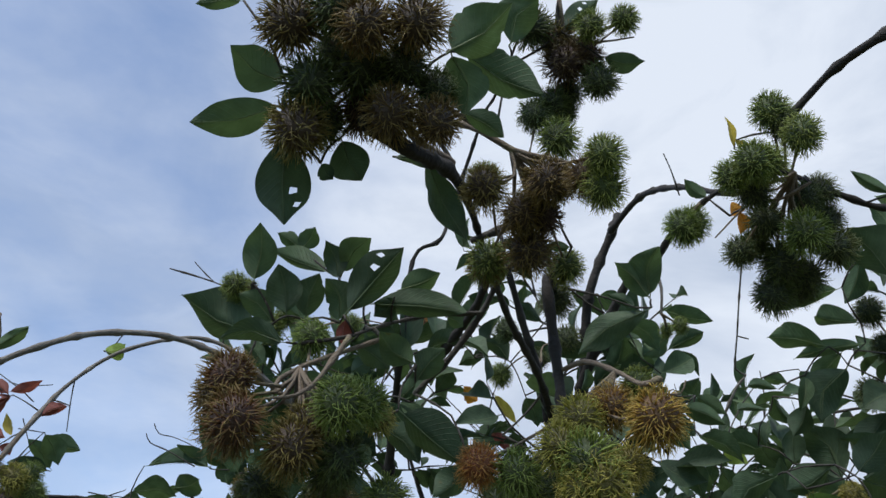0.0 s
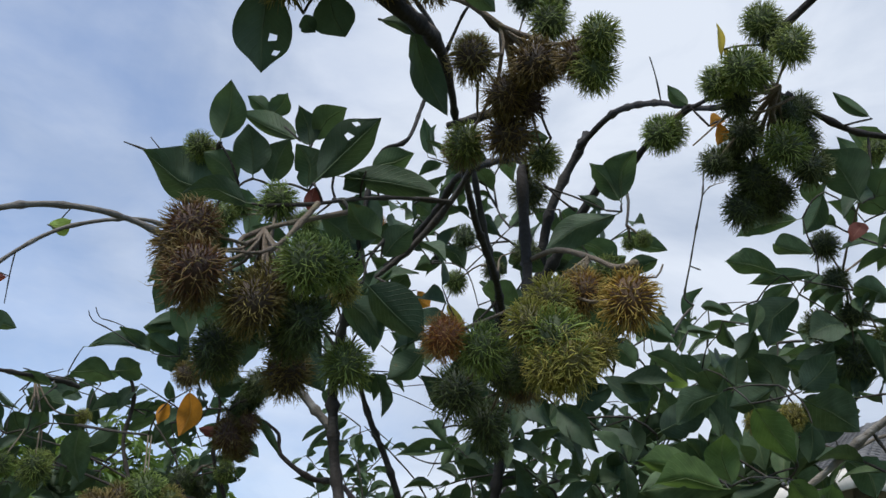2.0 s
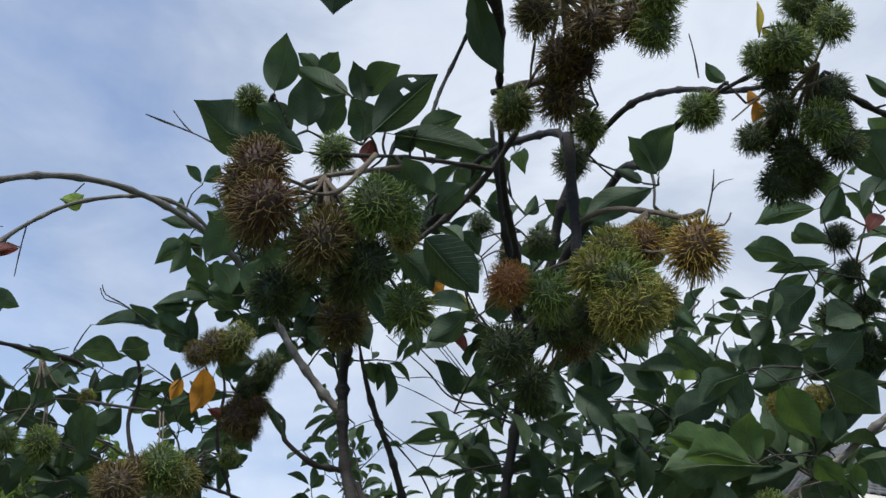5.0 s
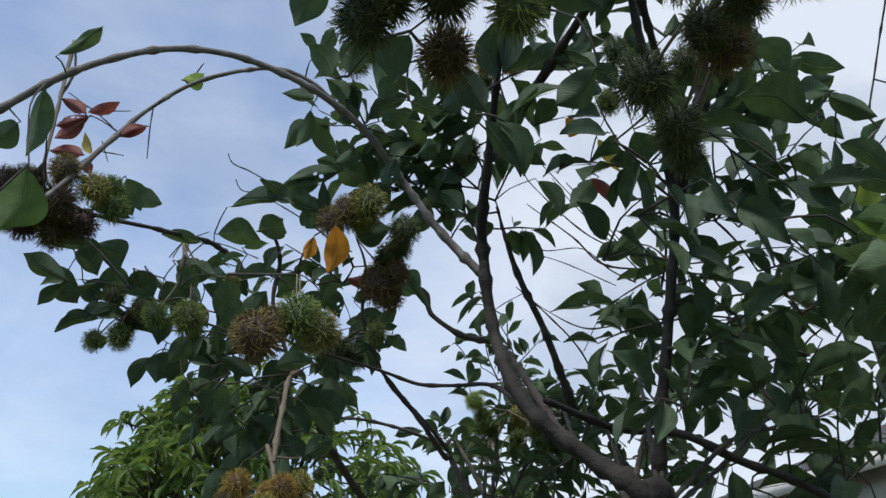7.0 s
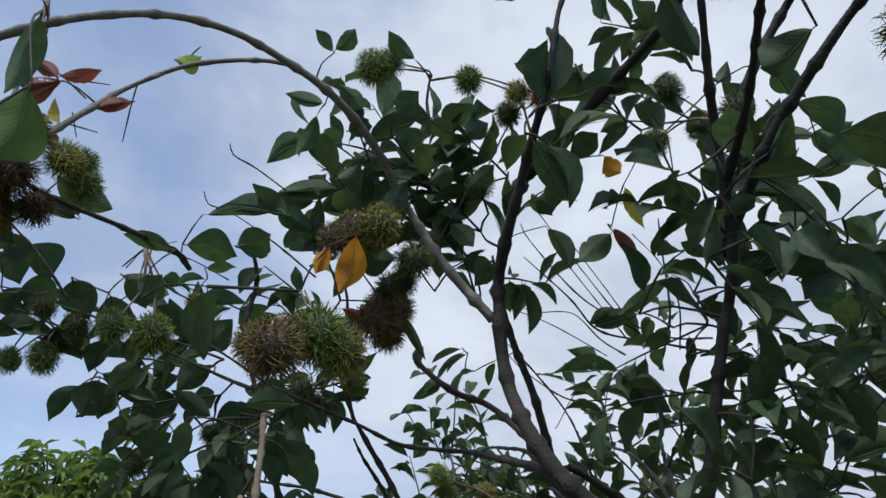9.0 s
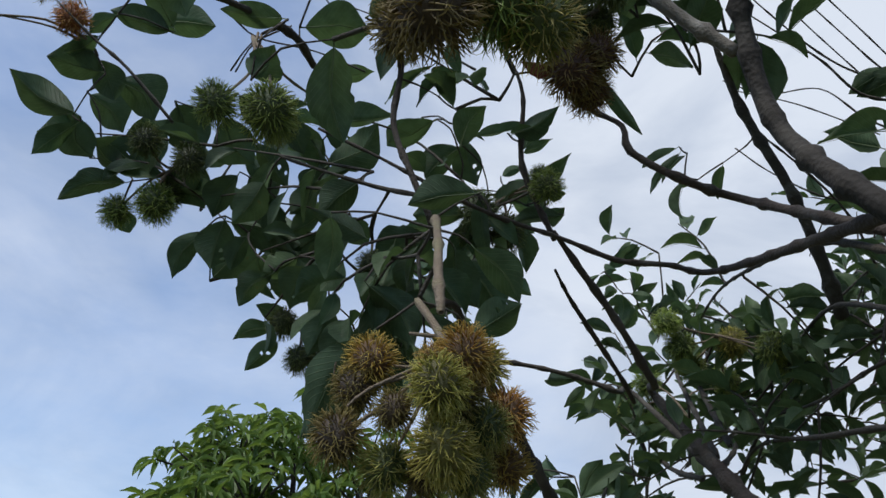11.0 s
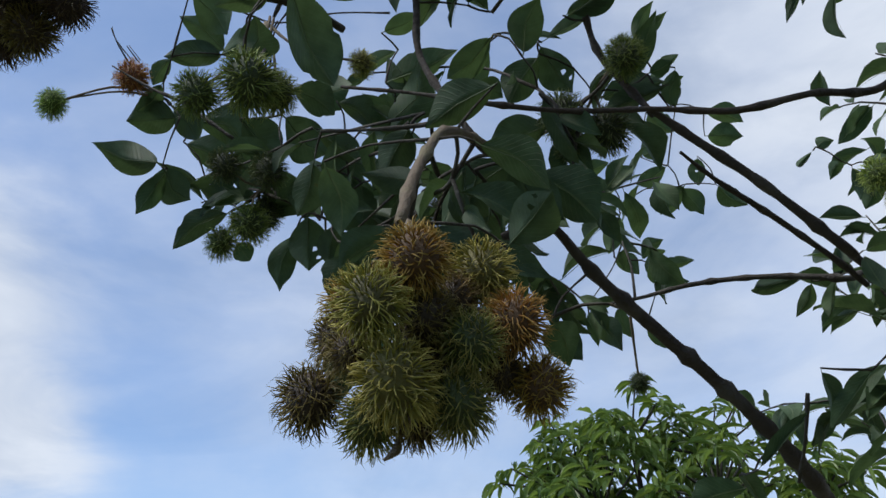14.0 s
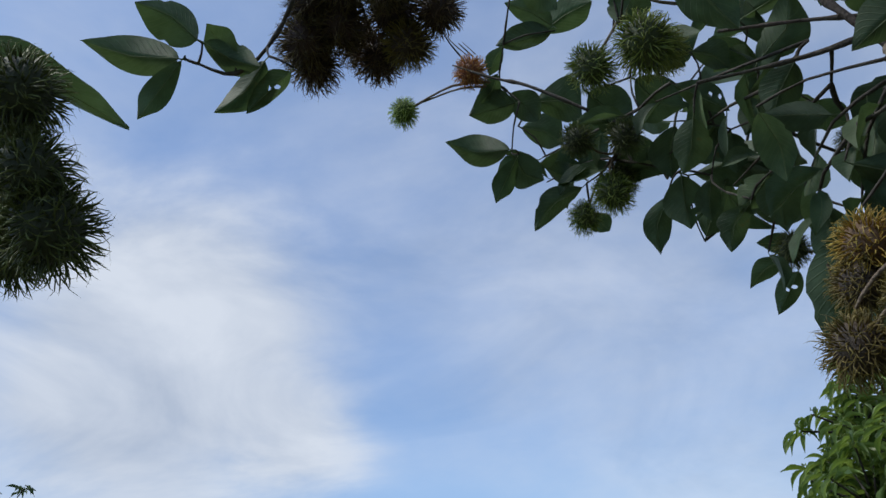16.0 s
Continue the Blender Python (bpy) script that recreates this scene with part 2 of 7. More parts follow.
HAIR = {   # skin, spine root, spine tip
    "green": ((0.050, 0.070, 0.016), (0.115, 0.165, 0.026), (0.30, 0.37, 0.08)),
    "lgreen": ((0.085, 0.13, 0.02), (0.20, 0.30, 0.04), (0.40, 0.50, 0.12)),
    "gochre": ((0.055, 0.070, 0.016), (0.13, 0.165, 0.028), (0.46, 0.38, 0.105)),
    # the green at about half strength: shade put into the fruit's colour
    "shade_green": ((0.030, 0.042, 0.014), (0.060, 0.086, 0.022), (0.14, 0.18, 0.05)),
    "yg": ((0.090, 0.078, 0.016), (0.21, 0.21, 0.028), (0.50, 0.44, 0.10)),
    "ochre": ((0.095, 0.048, 0.016), (0.31, 0.155, 0.026), (0.49, 0.36, 0.075)),
    "brown": ((0.050, 0.031, 0.016), (0.125, 0.082, 0.024), (0.27, 0.215, 0.055)),
    "dred": ((0.045, 0.024, 0.020), (0.085, 0.048, 0.026), (0.140, 0.105, 0.040)),
    "orange": ((0.16, 0.055, 0.020), (0.39, 0.145, 0.030), (0.47, 0.30, 0.07)),
    "red": ((0.070, 0.032, 0.018), (0.145, 0.062, 0.022), (0.235, 0.195, 0.05)),
}
SKIN_M = {k: rough_material("fruit_skin_" + k, tuple(0.7 * c for c in v[0]), tuple(1.3 * c for c in v[0]), 300.0, 0.6) for k, v in HAIR.items()}
HAIR_M = {k: hair_material("fruit_hair_" + k, v[1], v[2]) for k, v in HAIR.items()}

# ---- builders ----
def mesh_from(name, bm, materials):
    me = bpy.data.meshes.new(name)
    bm.normal_update()
    bm.to_mesh(me)
    bm.free()
    for f in me.polygons:
        f.use_smooth = True
    for m in materials:
        me.materials.append(m)
    return me


def part(name, bm, materials, parent, label=""):
    """Links a bmesh as ONE mesh object under a thing or a part; the mesh is in world metres."""
    me = mesh_from(name, bm, materials if isinstance(materials, (list, tuple)) else [materials])
    ob = new(name, me)
    under(ob, parent)
    return tagged(ob, label)


BASE = {}      # top-level thing -> its base point


def thing(name, at, label, category):
    ob = new(name)
    ob.empty_display_size = 0.2
    ob.location = at
    BASE[ob.name] = Vector(at)
    return tagged(ob, label, category)


def under(ob, parent):
    if parent is not None:
        ob.parent = parent
        if parent.name in BASE:
            ob.matrix_parent_inverse = Matrix.Translation(-BASE[parent.name])
    return ob


def spline(rows, step):
    """Catmull-Rom through rows of (x, y, z, r)."""
    p = [np.array(r, float) for r in rows]
    p = [2 * p[0] - p[1]] + p + [2 * p[-1] - p[-2]]
    out = []
    for i in range(1, len(p) - 2):
        a, b, c, d = p[i - 1:i + 3]
        n = max(2, int(np.linalg.norm(c[:3] - b[:3]) / step))
        for k in range(n):
            u = k / n
            out.append(0.5 * (2 * b + (c - a) * u + (2 * a - 5 * b + 4 * c - d) * u * u + (3 * b - a - 3 * c + d) * u ** 3))
    out.append(p[-2])
    return out


def tube(bm, rows, sides=8, step=0.02, knots=0.0, seed=0, mat=0):
    """A tapered, slightly knobbly shoot swept through rows of (x, y, z, r)."""
    rng = random.Random(seed)
    pts = spline(rows, step)
    up = Vector((0.3, 0.2, 0.93))
    rings = []
    knot = rng.uniform(0.02, 0.06)
    run = 0.0
    for i, p in enumerate(pts):
        a = Vector(pts[max(i - 1, 0)][:3])
        b = Vector(pts[min(i + 1, len(pts) - 1)][:3])
        d = (b - a).normalized()
        run += (b - a).length * 0.5
        x = d.cross(up)
        x = x.normalized() if x.length > 1e-3 else Vector((1, 0, 0))
        y = d.cross(x)
        swell = 1.0 + (knots * max(0.0, 1 - abs(run - knot) / 0.012) if knots else 0)
        if run > knot + 0.012:
            knot = run + rng.uniform(0.03, 0.08)
        r = max(p[3], 0.0004) * swell
        ring = []
        for k in range(sides):
            an = 2 * math.pi * k / sides
            rr = r * (1 + 0.17 * noise.noise((p[0] * 40 + k * 1.7, p[1] * 40, p[2] * 40)))
            ring.append(bm.verts.new(Vector(p[:3]) + x * (rr * math.cos(an)) + y * (rr * math.sin(an))))
        rings.append(ring)
    for r0, r1 in zip(rings, rings[1:]):
        for k in range(sides):
            f = bm.faces.new((r0[k], r0[(k + 1) % sides], r1[(k + 1) % sides], r1[k]))
            f.material_index = mat
    for e, (i, j) in enumerate(((0, 1), (-1, -2))):      # rounded, broken-looking ends
        a, b = Vector(pts[i][:3]), Vector(pts[j][:3])
        r = max(pts[i][3], 0.0004)
        tip = a + (a - b).normalized() * r * 0.9
        ring = [bm.verts.new(tip.lerp(v.co, 0.5) + (a - tip) * 0.15) for v in rings[i]]
        old = rings[i]
        for k in range(sides):
            q = (old[k], old[(k + 1) % sides], ring[(k + 1) % sides], ring[k])
            f = bm.faces.new(q if e else q[::-1])
            f.material_index = mat
        if e:
            rings.append(ring)
        else:
            first = ring
    for ring, rev in ((first, True), (rings[-1], False)):
        f = bm.faces.new(list(reversed(ring)) if not rev else ring)
        f.material_index = mat
    return pts


# a leaf blade: 1 long along +y, 1 wide along x at its broadest, on a short stalk
def blade(bm, m, uv, rng, rows=10, curl=0.10, fold=0.22, slim=0.0, holes=0, petiole=True, mat=0, cols=4):
    grid = []
    bend = rng.uniform(-0.1, 0.2) + curl
    side = rng.choice((-1, 1)) * rng.choice((0.03, 0.07, 0.12, 0.17, 0.23))
    wave = rng.uniform(0, 6.28)
    tipness = rng.uniform(0.25, 0.7)
    broad = rng.uniform(0.86, 1.08)
    ripple = rng.uniform(0.012, 0.045)
    twist = rng.uniform(-0.4, 0.4)
    bite = [(rng.uniform(0.25, 0.85), rng.choice((-1, 1)), rng.uniform(0.02, 0.06), rng.uniform(0.06, 0.22)) for _ in range(rng.choice((0, 0, 1, 2)) if cols > 4 else 0)]
    gap = [(rng.uniform(0.25, 0.75), rng.choice((-1, 1)) * rng.uniform(0.10, 0.28), rng.uniform(0.045, 0.085)) for _ in range(holes)]
    place = {}
    for i in range(rows + 1):
        v = i / rows
        w = math.sin(math.pi * v ** broad) ** (0.74 + slim) if 0 < v < 1 else 0.0
        if v > 0.68:
            k = (v - 0.68) / 0.32
            w *= 1 - tipness * k * k * (3 - 2 * k) * 0.9
        row = []
        for j in range(cols + 1):
            u = 2 * j / cols - 1
            x = 0.5 * w * u
            if abs(u) == 1:                      # bitten and nicked edges
                for bv, bs, bw, bd in bite:
                    if bs == u and abs(v - bv) < bw:
                        x *= 1 - bd * math.sqrt(1 - ((v - bv) / bw) ** 2)
            y = v
            for gv, gx, gr in gap:               # the rim of a hole
                dx, dy = x - gx, (y - gv) * 1.7
                d = math.hypot(dx, dy)
                if 0.3 * gr < d < gr:
                    x, y = gx + dx * gr / d, gv + dy * gr / d / 1.7
            z = fold * abs(0.5 * w * u) + bend * (v - v * v) + ripple * math.sin(wave + 9 * v + 2 * u) * abs(u) + twist * (v - 0.4) * 0.5 * w * u
            row.append(bm.verts.new(m @ Vector((x + side * math.sin(math.pi * v), y, z))))
            place[i, j] = (x, y)
        grid.append(row)
    for i in range(rows):
        for j in range(cols):
            q = ((i, j), (i, j + 1), (i + 1, j + 1), (i + 1, j))
            if gap:
                cx, cy = sum(place[k][0] for k in q) / 4, sum(place[k][1] for k in q) / 4
                if any(math.hypot(cx - gx, (cy - gv) * 1.7) < gr * 0.92 for gv, gx, gr in gap):
                    continue
            f = bm.faces.new([grid[p][r] for p, r in q])
            f.material_index = mat
            f.smooth = True
            for l, (p, r) in zip(f.loops, q):
                l[uv].uv = (r / cols, p / rows)
    if petiole:
        ring = []
        for y, r in ((-0.09, 0.011), (0.0, 0.010), (0.5, 0.006), (0.97, 0.002)):
            h = max(y, 0)
            zz = bend * (h - h * h) - 0.006
            cx = side * math.sin(math.pi * h)
            ring.append([bm.verts.new(m @ Vector((cx + 2.0 * r * math.cos(a), y, zz + r * math.sin(a)))) for a in (0.5, 2.6, 4.7)])
        for r0, r1 in zip(ring, ring[1:]):
            for k in range(3):
                f = bm.faces.new((r0[k], r0[(k + 1) % 3], r1[(k + 1) % 3], r1[k]))
                f.material_index = mat
                for l in f.loops:
                    l[uv].uv = (0.5, 0.5)


LEAF_SHAPES = {}


def leaf_mesh(tone, kind):
    key = (tone, kind)
    if key not in LEAF_SHAPES:
        rng = random.Random("leaf%s%d" % (tone, kind))
        bm = bmesh.new()
        uv = bm.loops.layers.uv.new("UVMap")
        blade(bm, Matrix.Identity(4), uv, rng, rows=18, curl=(0.10, 0.22, 0.34, 0.48, 0.16)[kind % 5], fold=(0.15, 0.36, 0.24, 0.5)[kind % 4],
              holes=2 if kind == 9 else 0, cols=8)
        LEAF_SHAPES[key] = mesh_from("leaf", bm, [LEAF[tone]])
    return LEAF_SHAPES[key]


def frame_of(base, tip, width, normal):
    y = Vector(tip) - Vector(base)
    ln = y.length
    y.normalize()
    x = y.cross(Vector(normal)).normalized()
    z = x.cross(y)
    m = Matrix((x * width, y * ln, z * ln)).transposed().to_4x4()
    m.translation = base
    return m


LEAF_N = [0]
SPRINGS = []       # (parent, point, radius): where leaves, shoots and bunches spring from
WOOD = []          # points along the limbs


def leaf(parent, base, tip, width, normal, tone="green", kind=None):
    """One leaf as a part of a limb, from its stalk to its tip."""
    LEAF_N[0] += 1
    SPRINGS.append((parent, Vector(base) - (Vector(tip) - Vector(base)) * 0.08, 0.0011))
    ob = new("leaf", leaf_mesh(tone, LEAF_N[0] * 5 % 13 if kind is None else kind))
    under(ob, parent)
    ob.matrix_basis = frame_of(base, tip, width, normal)
    return ob


FRUIT_SHAPES = {}


def fruit_mesh(tone, kind):
    """A ripening fruit 1 across with its soft curling spines."""
    key = (tone, kind)
    if key in FRUIT_SHAPES:
        return FRUIT_SHAPES[key]
    rng = random.Random("fruit%d" % kind)
    bm = bmesh.new()
    uv = bm.loops.layers.uv.new("UVMap")
    rad = 0.31
    bmesh.ops.create_uvsphere(bm, u_segments=16, v_segments=10, radius=rad)
    for v in bm.verts:
        v.co.z *= 1.14
        v.co *= 1 + 0.03 * noise.noise(v.co * 9 + Vector((kind, 0, 0)))
    n = 400 if kind % 2 else 370
    long = (0.25, 0.23, 0.265, 0.24)[kind % 4]
    for i in range(n):
        zz = 1 - 2 * (i + 0.5) / n
        an = i * 2.399963 + rng.uniform(-0.15, 0.15)
        rr = math.sqrt(1 - zz * zz)
        d = Vector((rr * math.cos(an), rr * math.sin(an), zz))
        root = Vector((d.x * rad, d.y * rad, d.z * rad * 1.14)) * 0.97
        d = (d + Vector([rng.gauss(0, 0.16) for _ in range(3)])).normalized()
        side = d.cross(Vector([rng.gauss(0, 1) for _ in range(3)])).normalized()
        curl = rng.uniform(0.2, 1.45) * (1 if kind % 3 else 0.7)
        ln = long * rng.uniform(0.75, 1.15)
        x = d.cross(side).normalized()
        rings = []
        for k, s in enumerate((0.0, 0.4, 0.75)):
            c = root + d * (ln * s) + side * (curl * ln * s * s * 0.8) + Vector((0, 0, -0.25 * ln * s * s))
            r = (0.0122, 0.0094, 0.0066)[k]
            rings.append([bm.verts.new(c + (x * math.cos(a) + side * math.sin(a)) * r) for a in (0, 2.09, 4.19)])
        tip = bm.verts.new(root + d * (ln * (1 - 0.25 * curl)) + side * (curl * ln * 0.95) + Vector((0, 0, -0.25 * ln)))
        for k in range(2):
            for j in range(3):
                f = bm.faces.new((rings[k][j], rings[k][(j + 1) % 3], rings[k + 1][(j + 1) % 3], rings[k + 1][j]))
                f.material_index = 1
                for l, v in zip(f.loops, ((0, 0.4, 0.75)[k],) * 2 + ((0, 0.4, 0.75)[k + 1],) * 2):
                    l[uv].uv = (0.5, v)
        for j in range(3):
            f = bm.faces.new((rings[2][j], rings[2][(j + 1) % 3], tip))
            f.material_index = 1
            for l, v in zip(f.loops, (0.75, 0.75, 1.0)):
                l[uv].uv = (0.5, v)
    FRUIT_SHAPES[key] = mesh_from("fruit", bm, [SKIN_M[tone], HAIR_M[tone]])
    return FRUIT_SHAPES[key]


FRUIT_N = [0]
TONE_WORD = {"green": "green", "lgreen": "bright green", "gochre": "green and ochre", "shade_green": "shaded green", "yg": "yellow-green", "brown": "brownish", "ochre": "ochre", "dred": "dark red-brown", "orange": "orange", "red": "reddish"}


def fruit(parent, at, size, tone):
    FRUIT_N[0] += 1
    rng = random.Random(FRUIT_N[0])
    ob = new("fruit", fruit_mesh(tone, FRUIT_N[0] % 4))
    under(ob, parent)
    ob.matrix_basis = Matrix.LocRotScale(at, Euler((rng.uniform(-0.6, 0.6), rng.uniform(-0.6, 0.6), rng.uniform(0, 6.28))), (size, size, size))
    return tagged(ob, TONE_WORD[tone] + " hairy fruit")


def fruit_cluster(tree, node_at, fruits, label, stalk=()):
    """A bunch: a branching stalk from node_at, and its fruits as rows of (x, y, z, size, tone)."""
    bm = bmesh.new()
    c = Vector(node_at)
    mid = sum((Vector(f[:3]) for f in fruits), Vector()) / len(fruits)
    for s in stalk:
        tube(bm, s, 6, 0.015, 0.3, len(s))
    for i, f in enumerate(fruits):
        p = Vector(f[:3])
        d = p - c
        k = c.lerp(mid, 0.55 if len(fruits) > 2 else 0.3)
        k = k.lerp(p, 0.3) + Vector((0, 0, 0.1 * d.length))
        tube(bm, [(*c, 0.0022), (*k, 0.0018), (*p, 0.0016)], 5, 0.02, 0.3, i)
    ob = part("fruit_stalk", bm, STALK, tree, label)
    SPRINGS.append((ob, Vector(stalk[0][0][:3]) if stalk else c, 0.0022))
    for f in fruits:
        fruit(ob, f[:3], f[3], f[4])
    return ob


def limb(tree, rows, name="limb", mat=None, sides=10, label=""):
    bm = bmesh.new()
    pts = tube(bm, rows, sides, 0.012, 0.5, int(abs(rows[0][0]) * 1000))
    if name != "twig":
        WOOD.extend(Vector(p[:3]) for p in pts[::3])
    return part(name, bm, mat or BARK_SHADED, tree, label)


def spray(bm, uv, start, end, count, size, seed, tones=1, thick=0.0025, droop=0.35, flat=1.0):
    """A leafy shoot: a thin twig with alternate leaves, joined into bm (materials: twig, then leaf tones)."""
    rng = random.Random(seed)
    a, b = Vector(start), Vector(end)
    axis = b - a
    bow = Vector((rng.uniform(-1, 1), rng.uniform(-1, 1), rng.uniform(-0.2, 1))) * axis.length * 0.13
    rows = [(*a, thick), (*(a.lerp(b, 0.5) + bow), thick * 0.8), (*b, thick * 0.45)]
    tube(bm, rows, 5, 0.03, 0.2, seed)
    pts = spline(rows, 0.01)
    dirn = axis.normalized()
    for i in range(count):
        u = 0.18 + 0.82 * (i + rng.uniform(-0.2, 0.2)) / max(count - 1, 1)
        p = Vector(pts[min(len(pts) - 1, max(0, int(u * (len(pts) - 1))))][:3])
        sidev = dirn.cross(Vector((rng.gauss(0, 1), rng.gauss(0, 1), rng.gauss(0, 1)))).normalized()
        d = (dirn * rng.uniform(0.2, 0.9) + sidev * rng.uniform(0.5, 1.1) + Vector((0, 0, -droop * rng.uniform(0.2, 1.6)))).normalized()
        n = Vector((rng.gauss(0, 0.55), rng.gauss(0, 0.55) - 0.8 * (1 - flat), flat))
        ln = size * rng.uniform(0.65, 1.2)
        base = p + d * ln * 0.1
        m = frame_of(base, base + d * ln, ln * rng.uniform(0.38, 0.52), n)
        blade(bm, m, uv, rng, rows=6, curl=rng.uniform(0.02, 0.36), fold=rng.uniform(0.1, 0.5), mat=1 + rng.randrange(tones))


def foliage(parent, shoots, size, tones, name="foliage", label="", seed=1, droop=0.35, flat=1.0):
    """Shoots as rows of (start, end, leaves), joined into one part."""
    bm = bmesh.new()
    uv = bm.loops.layers.uv.new("UVMap")
    for i, (a, b, n) in enumerate(shoots):
        SPRINGS.append((parent, Vector(a), 0.0018))
        spray(bm, uv, a, b, n, size, seed * 1000 + i, len(tones), droop=droop, flat=flat)
    return tagged(part(name, bm, [TWIG] + [LEAF[t] for t in tones], parent, label), kind="stuff")

# ---- the fruit tree: trunk and limbs ----
tree = thing("rambutan_tree", (0.297, 1.960, 0), "bushy hairy-fruit tree hung with ripening green and orange bunches", "fruit tree")
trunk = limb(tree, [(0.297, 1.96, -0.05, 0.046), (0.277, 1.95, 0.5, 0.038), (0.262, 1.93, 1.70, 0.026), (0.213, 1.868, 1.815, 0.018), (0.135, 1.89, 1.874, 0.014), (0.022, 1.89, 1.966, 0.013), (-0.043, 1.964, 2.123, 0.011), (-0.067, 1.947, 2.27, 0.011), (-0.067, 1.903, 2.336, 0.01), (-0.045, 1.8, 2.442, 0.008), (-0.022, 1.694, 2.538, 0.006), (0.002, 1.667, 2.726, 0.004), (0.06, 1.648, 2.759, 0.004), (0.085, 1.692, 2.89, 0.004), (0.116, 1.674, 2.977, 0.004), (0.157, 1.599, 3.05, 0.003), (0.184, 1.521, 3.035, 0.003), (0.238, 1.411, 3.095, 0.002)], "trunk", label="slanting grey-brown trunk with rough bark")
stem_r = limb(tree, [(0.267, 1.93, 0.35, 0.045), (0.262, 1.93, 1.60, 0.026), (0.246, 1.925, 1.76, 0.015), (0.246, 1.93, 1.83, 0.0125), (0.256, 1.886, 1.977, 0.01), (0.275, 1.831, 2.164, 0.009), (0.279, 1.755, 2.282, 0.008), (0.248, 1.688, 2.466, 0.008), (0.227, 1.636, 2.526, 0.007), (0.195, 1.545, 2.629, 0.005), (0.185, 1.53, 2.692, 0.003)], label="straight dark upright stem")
arch = limb(tree, [(-0.074, 1.978, 2.247, 0.009), (-0.166, 1.969, 2.344, 0.008), (-0.252, 1.94, 2.456, 0.007), (-0.312, 1.854, 2.516, 0.007), (-0.384, 1.762, 2.544, 0.007), (-0.473, 1.702, 2.567, 0.006), (-0.549, 1.638, 2.557, 0.006), (-0.643, 1.59, 2.529, 0.006), (-0.762, 1.554, 2.462, 0.006), (-0.868, 1.537, 2.377, 0.007), (-0.934, 1.509, 2.296, 0.006)], mat=PALE, label="long pale arching limb")
arch_low = limb(tree, [(-0.293, 1.889, 2.506, 0.005), (-0.368, 1.82, 2.562, 0.004), (-0.43, 1.773, 2.594, 0.004), (-0.502, 1.744, 2.594, 0.004), (-0.62, 1.726, 2.556, 0.004), (-0.701, 1.706, 2.479, 0.004), (-0.729, 1.653, 2.375, 0.005), (-0.737, 1.592, 2.274, 0.004), (-0.725, 1.522, 2.192, 0.003)], mat=PALE, label="thin pale arching limb")
fork = limb(tree, [(-0.049, 1.824, 2.425, 0.011), (-0.034, 1.906, 2.504, 0.01), (0.032, 1.758, 2.514, 0.009), (0.086, 1.664, 2.539, 0.008), (0.133, 1.58, 2.561, 0.007), (0.171, 1.474, 2.573, 0.006), (0.245, 1.204, 2.435, 0.005), (0.255, 1.151, 2.366, 0.006), (0.241, 1.06, 2.322, 0.006), (0.245, 1.057, 2.243, 0.006), (0.247, 1.044, 2.157, 0.005), (0.231, 0.995, 2.104, 0.003)], mat=BARK_SHADED, label="limb that bends over and hangs")
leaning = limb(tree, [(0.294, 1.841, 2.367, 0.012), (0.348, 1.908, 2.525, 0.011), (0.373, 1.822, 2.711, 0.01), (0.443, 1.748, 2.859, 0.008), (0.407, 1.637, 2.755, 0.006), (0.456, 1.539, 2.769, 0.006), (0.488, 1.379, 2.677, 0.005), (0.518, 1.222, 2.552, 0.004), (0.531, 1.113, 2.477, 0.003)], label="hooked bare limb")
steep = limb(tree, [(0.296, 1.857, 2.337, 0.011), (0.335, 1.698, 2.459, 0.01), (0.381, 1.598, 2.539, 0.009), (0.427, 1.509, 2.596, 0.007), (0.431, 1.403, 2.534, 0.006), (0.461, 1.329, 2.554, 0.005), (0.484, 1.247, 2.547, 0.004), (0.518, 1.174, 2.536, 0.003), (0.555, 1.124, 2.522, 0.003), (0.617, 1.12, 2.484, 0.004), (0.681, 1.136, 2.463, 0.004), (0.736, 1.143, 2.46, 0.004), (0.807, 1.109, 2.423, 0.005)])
slim = limb(tree, [(0.105, 2.402, 2.074, 0.011), (0.073, 2.343, 2.153, 0.009), (0.037, 2.296, 2.241, 0.008), (-0.027, 2.246, 2.37, 0.007), (-0.071, 2.188, 2.505, 0.002)], mat=TWIG)
low_cross = limb(tree, [(0.055, 1.939, 1.985, 0.005), (0.183, 2.052, 1.963, 0.007), (0.307, 2.087, 1.962, 0.008), (0.402, 2.089, 1.919, 0.008), (0.5, 2.101, 1.886, 0.007), (0.673, 2.198, 1.829, 0.007)], label="low crossing limb")
limb(tree, [(0.255, 2.403, 2.401, 0.0019), (0.194, 2.382, 2.425, 0.0019), (0.126, 2.353, 2.47, 0.0012), (0.036, 2.346, 2.463, 0.0012), (-0.032, 2.329, 2.486, 0.0012)], "twig", mat=TWIG, sides=5)
limb(tree, [(0.43, 2.321, 2.421, 0.0025), (0.338, 2.337, 2.422, 0.0019), (0.235, 2.317, 2.449, 0.0019), (0.14, 2.263, 2.523, 0.0012), (0.019, 2.186, 2.632, 0.0012)], "twig", mat=TWIG, sides=5)
limb(tree, [(0.26, 2.387, 2.429, 0.0019), (0.161, 2.328, 2.515, 0.0012), (0.092, 2.284, 2.575, 0.0012), (0.055, 2.256, 2.616, 0.0009)], "twig", mat=TWIG, sides=5)
limb(tree, [(0.35, 2.301, 2.377, 0.0019), (0.34, 2.253, 2.463, 0.0019), (0.294, 2.212, 2.535, 0.0012), (0.228, 2.179, 2.583, 0.0012)], "twig", mat=TWIG, sides=5)
